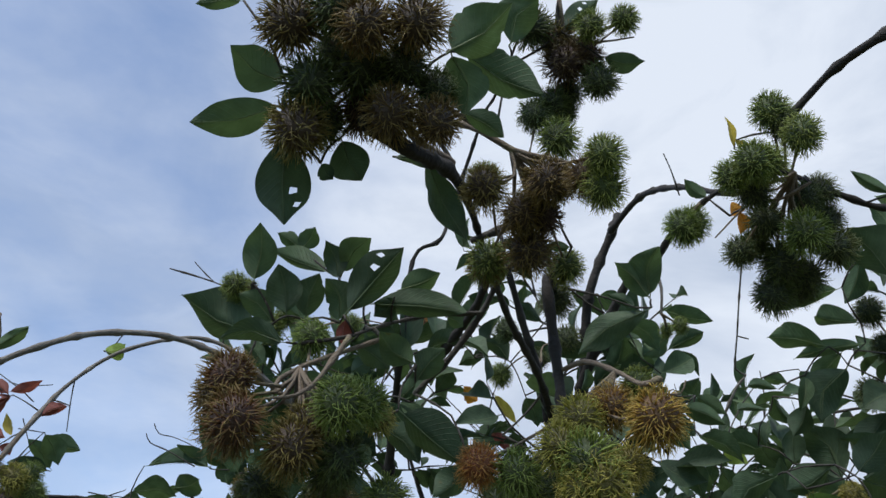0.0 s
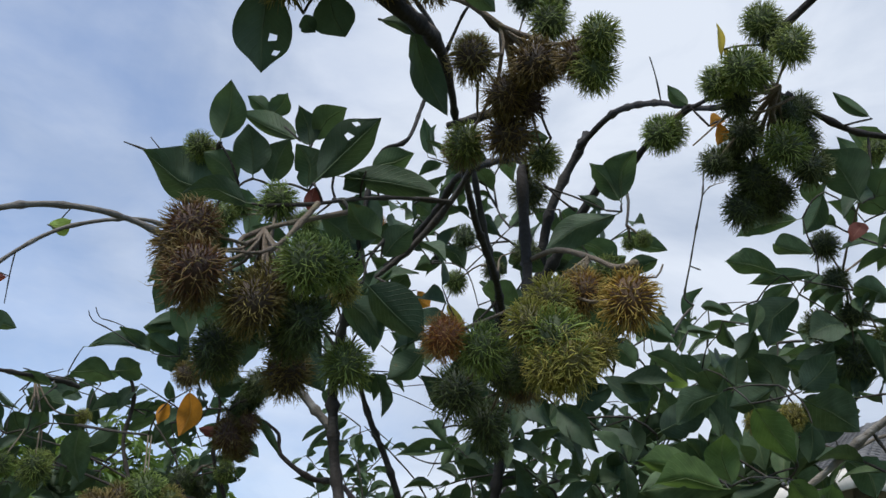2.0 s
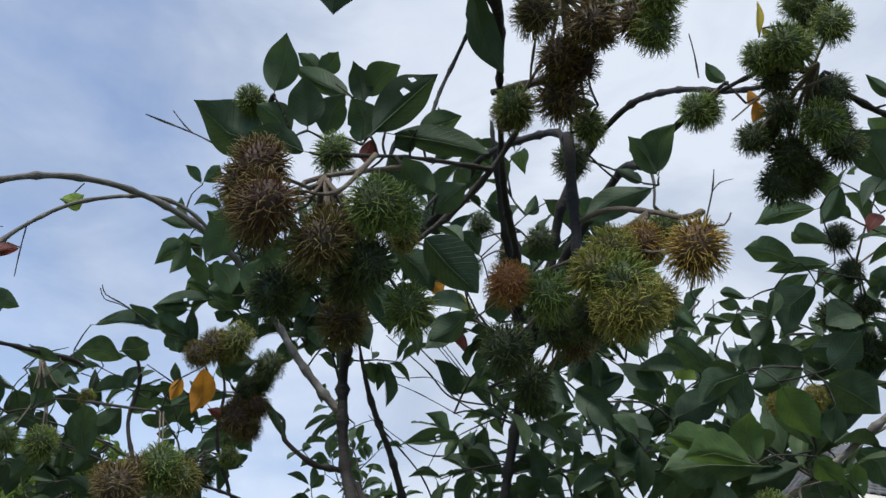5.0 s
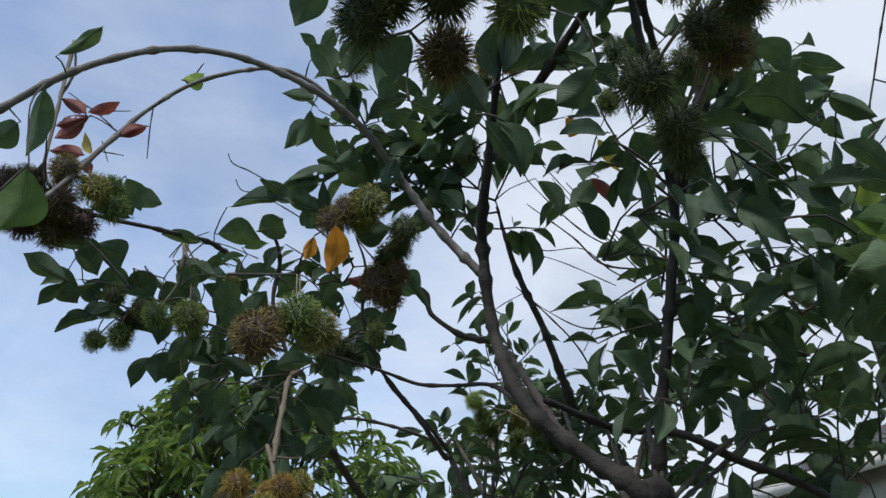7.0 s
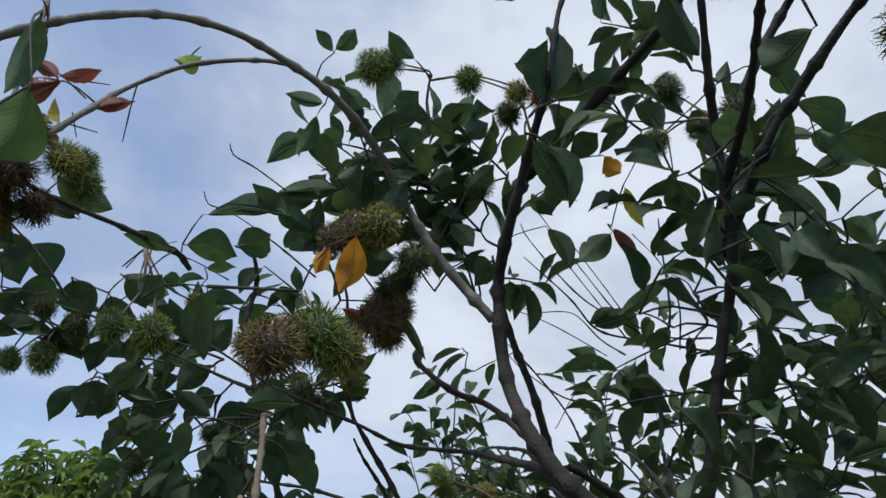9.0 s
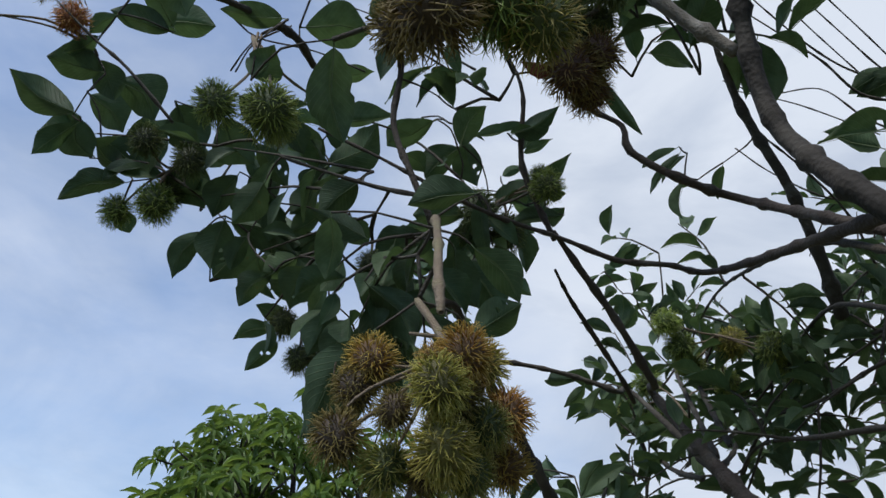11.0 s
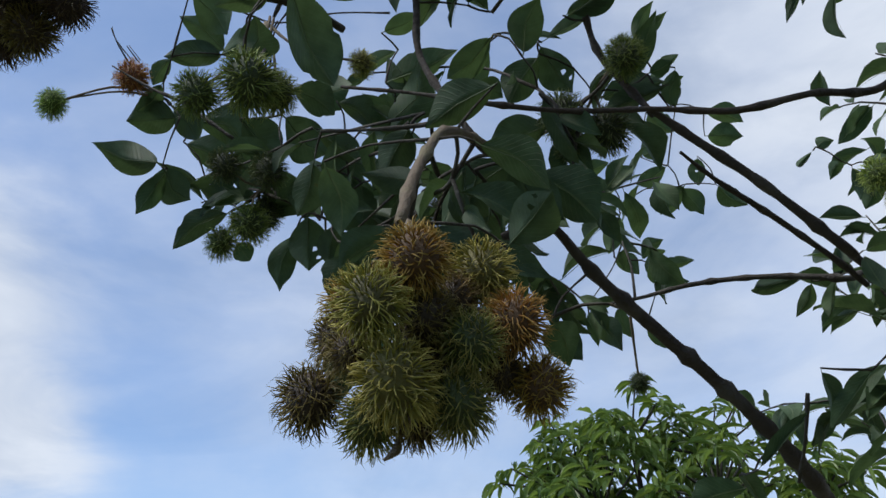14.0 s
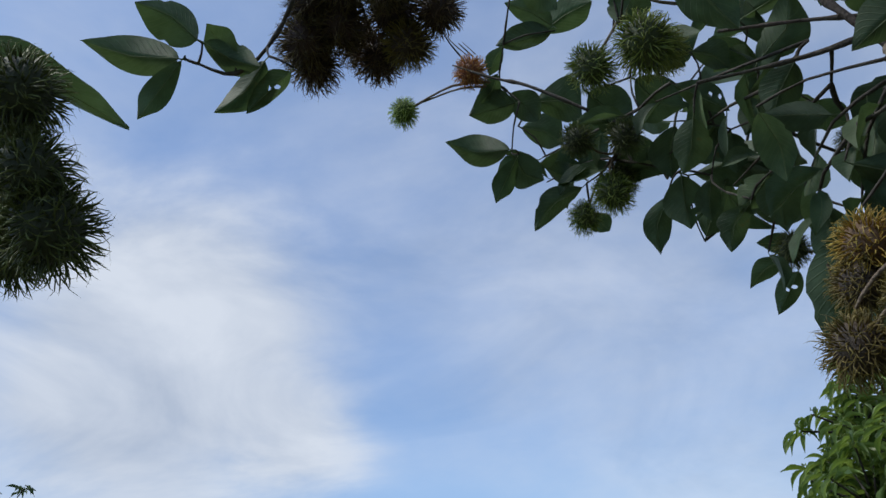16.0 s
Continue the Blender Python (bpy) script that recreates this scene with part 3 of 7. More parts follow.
limb(tree, [(0.445, 2.29, 2.369, 0.0031), (0.293, 2.307, 2.393, 0.0025), (0.175, 2.295, 2.403, 0.0025), (0.104, 2.258, 2.457, 0.0019), (-0.002, 2.21, 2.522, 0.0012)], "twig", mat=TWIG, sides=5)
limb(tree, [(0.276, 2.343, 2.431, 0.0019), (0.137, 2.301, 2.485, 0.0019), (0.013, 2.235, 2.58, 0.0012), (-0.011, 2.214, 2.61, 0.0012)], "twig", mat=TWIG, sides=5)
limb(tree, [(0.205, 2.366, 2.378, 0.0012), (0.079, 2.328, 2.423, 0.0012), (-0.023, 2.308, 2.448, 0.0009)], "twig", mat=TWIG, sides=5)
limb(tree, [(0.221, 2.412, 2.296, 0.0019), (0.129, 2.403, 2.282, 0.0019), (0.035, 2.373, 2.319, 0.0012), (-0.024, 2.35, 2.36, 0.0012)], "twig", mat=TWIG, sides=5)
limb(tree, [(0.319, 2.319, 2.369, 0.0025), (0.257, 2.295, 2.412, 0.0019), (0.173, 2.244, 2.491, 0.0012), (0.09, 2.192, 2.567, 0.0012)], "twig", mat=TWIG, sides=5)
limb(tree, [(0.3, 2.288, 2.32, 0.0031), (0.313, 2.232, 2.421, 0.0025), (0.286, 2.165, 2.54, 0.0019), (0.273, 2.132, 2.598, 0.0012)], "twig", mat=TWIG, sides=5)
limb(tree, [(0.171, 2.386, 2.111, 0.0025), (0.118, 2.315, 2.199, 0.0019), (0.046, 2.264, 2.265, 0.0019), (-0.025, 2.23, 2.321, 0.0012)], "twig", mat=TWIG, sides=5)
limb(tree, [(0.647, 2.267, 2.363, 0.0019), (0.673, 2.247, 2.423, 0.0012), (0.618, 2.186, 2.535, 0.0012), (0.593, 2.143, 2.627, 0.0009)], "twig", mat=TWIG, sides=5)
limb(tree, [(0.704, 2.271, 2.377, 0.0019), (0.693, 2.229, 2.471, 0.0012), (0.661, 2.17, 2.583, 0.0009)], "twig", mat=TWIG, sides=5)
limb(tree, [(0.221, 2.673, 2.23, 0.0019), (0.246, 2.608, 2.349, 0.0019), (0.179, 2.584, 2.38, 0.0012), (0.128, 2.622, 2.293, 0.0012)], "twig", mat=TWIG, sides=5)
limb(tree, [(0.687, 2.093, 2.527, 0.0037), (0.718, 2.065, 2.583, 0.0031), (0.741, 2.053, 2.609, 0.0025), (0.714, 2.03, 2.615, 0.0025), (0.716, 1.971, 2.677, 0.0019), (0.713, 1.902, 2.723, 0.0019), (0.711, 1.828, 2.774, 0.0019), (0.71, 1.802, 2.817, 0.0012)], "twig", mat=PALE, sides=6)
limb(tree, [(0.71, 1.828, 2.772, 0.0012), (0.726, 1.817, 2.793, 0.0012), (0.758, 1.815, 2.805, 0.0009)], "twig", mat=PALE, sides=5)
limb(tree, [(0.716, 1.974, 2.672, 0.0019), (0.742, 1.981, 2.667, 0.0012)], "twig", mat=PALE, sides=5)
limb(tree, [(0.78, 2.103, 2.522, 0.0025), (0.782, 2.079, 2.571, 0.0019), (0.775, 2.054, 2.618, 0.0012)], "twig", mat=PALE, sides=5)
limb(tree, [(0.427, 1.114, 2.477, 0.0009), (0.418, 1.098, 2.505, 0.0009), (0.408, 1.084, 2.525, 0.0009)], "twig", mat=TWIG, sides=5)
limb(tree, [(0.313, 1.12, 2.308, 0.0019), (0.292, 1.113, 2.32, 0.0012), (0.263, 1.101, 2.342, 0.0012)], "twig", mat=TWIG, sides=5)
low_right = limb(tree, [(0.915, 1.4, 2.184, 0.007), (0.895, 1.458, 2.191, 0.006), (0.856, 1.486, 2.185, 0.006), (0.814, 1.524, 2.152, 0.006), (0.772, 1.557, 2.111, 0.005), (0.731, 1.589, 2.077, 0.004), (0.687, 1.637, 2.034, 0.004)], mat=PALE, label="long pale low limb")
limb(tree, [(0.907, 1.489, 2.162, 0.0025), (0.852, 1.521, 2.163, 0.0025), (0.807, 1.543, 2.138, 0.0019)], "twig", mat=PALE, sides=6)
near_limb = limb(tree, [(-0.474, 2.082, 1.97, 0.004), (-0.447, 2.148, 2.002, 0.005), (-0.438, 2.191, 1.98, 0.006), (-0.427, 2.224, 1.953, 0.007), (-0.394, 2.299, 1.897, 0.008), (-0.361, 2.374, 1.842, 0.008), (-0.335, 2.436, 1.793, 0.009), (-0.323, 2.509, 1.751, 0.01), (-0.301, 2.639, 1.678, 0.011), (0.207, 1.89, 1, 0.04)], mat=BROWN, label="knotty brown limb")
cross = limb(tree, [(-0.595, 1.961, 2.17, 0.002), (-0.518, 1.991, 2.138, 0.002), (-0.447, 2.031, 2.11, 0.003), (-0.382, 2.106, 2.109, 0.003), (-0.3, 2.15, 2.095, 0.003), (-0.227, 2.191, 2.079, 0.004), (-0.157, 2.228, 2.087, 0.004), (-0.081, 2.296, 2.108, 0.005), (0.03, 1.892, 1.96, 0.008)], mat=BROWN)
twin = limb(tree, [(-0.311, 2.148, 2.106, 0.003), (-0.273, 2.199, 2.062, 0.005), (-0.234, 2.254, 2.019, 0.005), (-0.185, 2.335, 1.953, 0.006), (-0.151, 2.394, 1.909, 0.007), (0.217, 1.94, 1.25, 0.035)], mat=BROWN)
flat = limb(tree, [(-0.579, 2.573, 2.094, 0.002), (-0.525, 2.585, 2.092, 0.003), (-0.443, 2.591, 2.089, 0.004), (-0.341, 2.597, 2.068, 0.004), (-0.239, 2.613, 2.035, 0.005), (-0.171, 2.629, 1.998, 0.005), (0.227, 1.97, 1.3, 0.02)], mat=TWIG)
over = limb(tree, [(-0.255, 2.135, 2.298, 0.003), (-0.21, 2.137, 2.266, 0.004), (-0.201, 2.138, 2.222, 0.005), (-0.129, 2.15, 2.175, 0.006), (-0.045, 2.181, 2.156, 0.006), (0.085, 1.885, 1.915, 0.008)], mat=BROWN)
drop_stem = limb(tree, [(-0.47, 2.13, 2.08, 0.004), (-0.455, 2.06, 2.065, 0.0046), (-0.437, 1.97, 2.03, 0.0048), (-0.423, 1.917, 1.993, 0.0046), (-0.41, 1.878, 1.945, 0.0044), (-0.402, 1.848, 1.90, 0.0048), (-0.39, 1.815, 1.84, 0.0044)], mat=STALK, label="pale bent stem of the hanging bunch")
cross_low = limb(tree, [(-0.652, 1.986, 2.148, 0.002), (-0.597, 2.006, 2.134, 0.002), (-0.524, 2.02, 2.112, 0.003), (-0.465, 2.017, 2.093, 0.003)], mat=TWIG)
rise = limb(tree, [(-0.45, 2.04, 2.046, 0.004), (-0.457, 2.02, 2.066, 0.004), (-0.477, 2.007, 2.114, 0.004), (-0.507, 1.998, 2.197, 0.004), (-0.5, 1.983, 2.289, 0.004), (-0.522, 1.942, 2.358, 0.003)], mat=BROWN)
limb(tree, [(-0.312, 2.18, 2.11, 0.004), (-0.354, 2.149, 2.215, 0.004), (-0.35, 2.115, 2.321, 0.003), (-0.372, 2.092, 2.384, 0.002)], mat=BROWN)
twin_b = limb(tree, [(-0.318, 2.264, 2.106, 0.002), (-0.301, 2.329, 2.089, 0.003), (-0.271, 2.426, 2.07, 0.004), (-0.231, 2.516, 2.03, 0.004), (-0.208, 2.576, 2.001, 0.004)], mat=BROWN)
limb(tree, [(-0.305, 2.375, 1.723, 0.0019), (-0.276, 2.332, 1.757, 0.0019), (-0.257, 2.308, 1.795, 0.0019)], "twig", mat=TWIG, sides=7)
limb(tree, [(0.553, 1.072, 2.544, 0.004), (0.58, 1.043, 2.561, 0.005), (0.618, 0.994, 2.582, 0.005), (0.665, 0.95, 2.592, 0.006), (0.723, 0.9, 2.608, 0.006)])
limb(tree, [(0.07, 1.18, 2.231, 0.003), (0.116, 1.167, 2.273, 0.004), (0.16, 1.148, 2.329, 0.004), (0.192, 1.103, 2.371, 0.003)], mat=TWIG)
big_arm = limb(tree, [(0.057, 0.793, 2.36, 0.007), (0.099, 0.815, 2.341, 0.008), (0.136, 0.906, 2.377, 0.007), (0.152, 1.007, 2.4, 0.005), (0.162, 1.103, 2.411, 0.004), (0.194, 1.328, 2.41, 0.005), (0.243, 1.541, 2.402, 0.006), (0.28, 1.795, 2.387, 0.008)], label="thick limb of the top bunch")
side_arm = limb(tree, [(0.14, 0.878, 2.439, 0.003), (0.174, 0.913, 2.439, 0.003), (0.203, 0.965, 2.451, 0.003), (0.242, 1.008, 2.464, 0.003)], mat=TWIG)
stub = limb(tree, [(0.228, 1.088, 2.435, 0.006), (0.186, 1.085, 2.414, 0.005), (0.15, 1.081, 2.397, 0.004)], "stub", mat=TWIG, label="broken dark stub")
limb(tree, [(0.026, 0.966, 2.211, 0.003), (-0.001, 0.917, 2.133, 0.002), (-0.033, 0.882, 2.11, 0.001)], mat=STALK)
fan_b = limb(tree, [(0.161, 1.149, 2.328, 0.003), (0.121, 1.131, 2.319, 0.003), (0.092, 1.105, 2.304, 0.003), (0.052, 1.036, 2.259, 0.002), (0.021, 0.976, 2.216, 0.002), (-0.024, 0.96, 2.202, 0.002)], mat=TWIG)

# ---- bunches of fruit ----
fruit_cluster(tree, (-0.021, 0.952, 2.171), [
    (-0.067, 0.882, 2.133, 0.060, "red"),
    (-0.055, 0.872, 2.087, 0.065, "red"),
    (-0.082, 0.899, 2.121, 0.055, "brown"),
    (-0.017, 0.974, 2.214, 0.048, "green"),
    (0.038, 0.886, 2.105, 0.059, "green"),
    (0.055, 0.913, 2.117, 0.053, "green"),
    (-0.007, 0.903, 2.072, 0.064, "brown"),
    (-0, 0.922, 2.1, 0.050, "brown"),
    (-0.052, 0.971, 2.051, 0.058, "shade_green"),
    (0.035, 0.928, 2.068, 0.055, "shade_green"),
    (0.016, 0.963, 2.067, 0.055, "shade_green"),
    (0.075, 0.946, 2.034, 0.052, "green"),
    (0.009, 1.018, 2.048, 0.058, "brown"),
    (-0.07, 0.925, 2.095, 0.050, "brown"),
    (-0.036, 0.988, 2.083, 0.048, "shade_green"),
    (0.062, 0.968, 2.12, 0.036, "yg")], "branching stalk with a bunch of reddish, brown and green hairy fruits", [[(0.052, 1.012, 2.229, 0.0028), (-0.021, 0.952, 2.171, 0.0026), (-0.039, 0.933, 2.143, 0.002), (-0.021, 0.929, 2.129, 0.0016)]])
fruit_cluster(tree, (0.296, 0.939, 2.153), [
    (0.162, 0.932, 2.061, 0.047, "orange"),
    (0.197, 0.936, 2.053, 0.052, "green"),
    (0.238, 0.916, 2.07, 0.057, "yg"),
    (0.26, 0.903, 2.052, 0.066, "green"),
    (0.269, 0.901, 2.033, 0.063, "yg"),
    (0.253, 0.904, 2.028, 0.050, "yg"),
    (0.297, 0.934, 2.058, 0.047, "yg"),
    (0.257, 0.932, 2.103, 0.054, "yg"),
    (0.289, 0.946, 2.12, 0.052, "ochre"),
    (0.319, 0.964, 2.15, 0.039, "green"),
    (0.32, 0.885, 2.086, 0.061, "ochre"),
    (0.246, 0.971, 2.051, 0.046, "shade_green"),
    (0.222, 1.013, 2.058, 0.048, "shade_green"),
    (0.178, 1.081, 2.058, 0.062, "shade_green"),
    (0.212, 1.135, 2.042, 0.058, "shade_green"),
    (0.222, 1.165, 2.028, 0.042, "shade_green"),
    (0.242, 1.036, 2.058, 0.053, "brown")], "branching stalk with a bunch of yellow-green and ochre hairy fruits", [[(0.244, 1.069, 2.207, 0.003), (0.273, 1.008, 2.194, 0.003), (0.296, 0.939, 2.153, 0.0026), (0.311, 0.89, 2.119, 0.0022), (0.323, 0.879, 2.118, 0.0036), (0.326, 0.878, 2.12, 0.003)], [(0.325, 0.875, 2.104, 0.001), (0.339, 0.866, 2.1, 0.0008), (0.344, 0.861, 2.11, 0.0006)]])
fruit_cluster(tree, (0.203, 0.913, 2.408), [
    (0.174, 0.866, 2.326, 0.052, "brown"),
    (0.174, 0.886, 2.352, 0.040, "green"),
    (0.241, 0.922, 2.372, 0.061, "brown"),
    (0.252, 0.94, 2.381, 0.056, "brown"),
    (0.257, 0.924, 2.431, 0.053, "green"),
    (0.296, 0.854, 2.352, 0.048, "green"),
    (0.281, 0.888, 2.352, 0.051, "brown"),
    (0.294, 0.878, 2.329, 0.053, "green"),
    (0.213, 0.955, 2.352, 0.055, "brown"),
    (0.236, 0.966, 2.354, 0.051, "dred"),
    (0.173, 1.022, 2.332, 0.056, "green"),
    (0.17, 1.034, 2.332, 0.052, "brown"),
    (0.22, 0.992, 2.326, 0.066, "brown"),
    (0.266, 1.063, 2.344, 0.051, "green"),
    (0.254, 1.109, 2.323, 0.052, "shade_green"),
    (0.233, 0.934, 2.475, 0.048, "shade_green")], "branching stalk with a bunch of small green and brown hairy fruits", [[(0.1, 0.933, 2.471, 0.0045), (0.143, 0.919, 2.456, 0.0045), (0.171, 0.909, 2.434, 0.004), (0.206, 0.913, 2.408, 0.0035), (0.241, 0.918, 2.4, 0.0028), (0.267, 0.914, 2.388, 0.002)], [(0.206, 0.913, 2.408, 0.002), (0.221, 0.944, 2.372, 0.0016), (0.236, 0.963, 2.359, 0.0012)], [(0.182, 0.924, 2.346, 0.0012), (0.183, 0.961, 2.34, 0.0014), (0.185, 0.983, 2.341, 0.0012)]])
fruit_cluster(tree, (0.276, 0.901, 2.561), [
    (0.301, 0.88, 2.56, 0.042, "green"),
    (0.338, 0.872, 2.559, 0.040, "green"),
    (0.253, 0.939, 2.495, 0.047, "shade_green"),
    (0.308, 0.914, 2.506, 0.052, "shade_green"),
    (0.271, 0.914, 2.538, 0.062, "dred"),
    (0.264, 0.914, 2.575, 0.056, "brown"),
    (0.233, 0.89, 2.572, 0.061, "shade_green"),
    (0.296, 0.92, 2.551, 0.053, "dred"),
    (0.275, 0.949, 2.52, 0.046, "shade_green"),
    (0.271, 0.961, 2.5, 0.036, "shade_green")], "branching stalk with a bunch of small dark hairy fruits", [[(0.267, 0.876, 2.601, 0.003), (0.276, 0.901, 2.561, 0.002), (0.31, 0.891, 2.544, 0.0014), (0.349, 0.884, 2.542, 0.001)], [(0.31, 0.891, 2.544, 0.0012), (0.339, 0.874, 2.556, 0.001)]])
fruit_cluster(tree, (0.557, 1.05, 2.461), [
    (0.54, 1.036, 2.55, 0.059, "green"),
    (0.561, 1.011, 2.492, 0.057, "green"),
    (0.554, 1.037, 2.528, 0.049, "shade_green"),
    (0.495, 1.009, 2.451, 0.060, "green"),
    (0.514, 1.019, 2.454, 0.055, "green"),
    (0.473, 1.034, 2.447, 0.050, "green"),
    (0.505, 1.06, 2.442, 0.053, "shade_green"),
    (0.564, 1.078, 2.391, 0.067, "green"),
    (0.531, 1.112, 2.431, 0.058, "shade_green"),
    (0.581, 1.1, 2.455, 0.052, "shade_green"),
    (0.496, 1.13, 2.396, 0.048, "shade_green"),
    (0.52, 1.144, 2.415, 0.049, "shade_green"),
    (0.617, 1.131, 2.399, 0.062, "shade_green"),
    (0.548, 1.139, 2.382, 0.067, "shade_green"),
    (0.586, 1.167, 2.375, 0.056, "shade_green"),
    (0.535, 1.158, 2.347, 0.060, "shade_green"),
    (0.576, 1.182, 2.366, 0.051, "shade_green"),
    (0.613, 1.132, 2.439, 0.056, "shade_green"),
    (0.607, 1.112, 2.475, 0.051, "shade_green")], "branching stalk with a bunch of green hairy fruits", [[(0.575, 1.057, 2.45, 0.002), (0.541, 1.074, 2.438, 0.0018), (0.505, 1.084, 2.439, 0.0016), (0.46, 1.103, 2.402, 0.001)]])
fruit_cluster(tree, (0.459, 1.131, 2.476), [
    (0.432, 1.146, 2.448, 0.057, "green"),
    (0.448, 1.153, 2.458, 0.054, "green")], "pair of green hairy fruits")
fruit_cluster(tree, (0.427, 1.345, 2.418), [
    (0.454, 1.354, 2.402, 0.030, "green"),
    (0.439, 1.384, 2.409, 0.026, "green")], "small unripe green fruits on a thin shoot")
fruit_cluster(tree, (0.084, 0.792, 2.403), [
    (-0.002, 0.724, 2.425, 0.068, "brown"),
    (0.044, 0.721, 2.437, 0.067, "shade_green"),
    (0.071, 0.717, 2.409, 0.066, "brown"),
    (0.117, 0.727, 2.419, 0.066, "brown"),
    (0.015, 0.755, 2.377, 0.065, "shade_green"),
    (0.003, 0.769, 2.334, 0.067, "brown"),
    (0.018, 0.798, 2.365, 0.060, "shade_green"),
    (0.06, 0.767, 2.403, 0.067, "shade_green"),
    (0.101, 0.769, 2.406, 0.059, "shade_green"),
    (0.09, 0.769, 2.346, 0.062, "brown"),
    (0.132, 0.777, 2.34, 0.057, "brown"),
    (0.13, 0.792, 2.392, 0.052, "shade_green"),
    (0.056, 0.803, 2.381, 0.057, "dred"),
    (0.033, 0.778, 2.439, 0.058, "shade_green")], "branching stalk with a large bunch of shaded green and brown hairy fruits", [[(0.136, 0.942, 2.416, 0.005), (0.102, 0.869, 2.396, 0.005), (0.084, 0.792, 2.403, 0.004)]])
fruit_cluster(tree, (-0.104, 1.026, 2.304), [
    (-0.125, 1.015, 2.305, 0.039, "green"),
    (-0.125, 1.052, 2.32, 0.033, "green")], "small green hairy fruits on a shoot")
fruit_cluster(tree, (-0.336, 1.682, 2.079), [
    (-0.313, 1.629, 2.029, 0.085, "green"),
    (-0.283, 1.648, 2.015, 0.075, "gochre"),
    (-0.359, 1.585, 1.985, 0.086, "brown"),
    (-0.345, 1.613, 2.016, 0.061, "brown"),
    (-0.394, 1.629, 2.007, 0.060, "brown")], "branching stalk with a bunch of yellow-green and orange fruits", [[(-0.372, 1.755, 2.155, 0.0016), (-0.327, 1.649, 2.056, 0.0012)], [(-0.366, 1.754, 2.155, 0.0014), (-0.321, 1.648, 2.056, 0.0012)]])
fruit_cluster(tree, (-0.313, 1.83, 2.353), [
    (-0.351, 1.836, 2.299, 0.062, "brown"),
    (-0.324, 1.846, 2.323, 0.075, "brown"),
    (-0.279, 1.839, 2.336, 0.078, "gochre"),
    (-0.293, 1.869, 2.323, 0.058, "green")], "small yellow-green hairy fruits")
fruit_cluster(tree, (-0.236, 1.915, 2.279), [
    (-0.219, 1.899, 2.308, 0.072, "shade_green"),
    (-0.256, 1.943, 2.27, 0.068, "shade_green"),
    (-0.236, 1.943, 2.29, 0.052, "shade_green")], "shaded green hairy fruits on a limb")
fruit_cluster(tree, (-0.28, 1.927, 2.256), [
    (-0.271, 1.932, 2.205, 0.084, "red"),
    (-0.238, 1.939, 2.234, 0.064, "red"),
    (-0.251, 1.961, 2.193, 0.064, "red"),
    (-0.271, 1.957, 2.243, 0.062, "red")], "small reddish fruits at a limb's end")
fruit_cluster(tree, (-0.69, 1.92, 2.301), [
    (-0.601, 1.833, 2.101, 0.073, "green"),
    (-0.655, 1.809, 2.099, 0.056, "green"),
    (-0.614, 1.881, 2.123, 0.053, "green"),
    (-0.611, 2.013, 2.25, 0.037, "yg")], "green hairy fruits among dark leaves", [[(-0.679, 1.924, 2.307, 0.002), (-0.673, 1.91, 2.228, 0.0014)], [(-0.683, 1.921, 2.307, 0.002), (-0.678, 1.908, 2.225, 0.0012)]])
fruit_cluster(tree, (-0.872, 2.088, 2.214), [
    (-0.88, 2.018, 2.22, 0.056, "shade_green"),
    (-0.825, 2.052, 2.203, 0.059, "shade_green"),
    (-0.871, 2.061, 2.139, 0.065, "green"),
    (-0.93, 2.062, 2.131, 0.051, "green"),
    (-0.884, 2.101, 2.181, 0.056, "shade_green")], "dull green hairy fruits among leaves")
fruit_cluster(tree, (-0.959, 1.937, 2.346), [
    (-1.05, 1.839, 2.314, 0.048, "lgreen"),
    (-0.965, 1.905, 2.357, 0.057, "orange")], "one lone green and one brown-orange fruit", [[(-0.962, 1.954, 2.347, 0.002), (-0.988, 1.902, 2.34, 0.0015), (-1.035, 1.859, 2.328, 0.0012)], [(-0.957, 1.895, 2.379, 0.0007), (-0.965, 1.872, 2.404, 0.0007), (-0.963, 1.861, 2.422, 0.0005)], [(-0.947, 1.904, 2.377, 0.0007), (-0.953, 1.886, 2.397, 0.0005)]])
fruit_cluster(tree, (-0.391, 2.206, 2.2), [
    (-0.421, 2.17, 2.161, 0.066, "shade_green"),
    (-0.386, 2.217, 2.148, 0.065, "shade_green"),
    (-0.434, 2.214, 2.147, 0.050, "shade_green"),
    (-0.319, 2.143, 2.177, 0.055, "green"),
    (-0.33, 2.169, 2.211, 0.039, "green")], "shaded green fruits at a crossing of limbs")
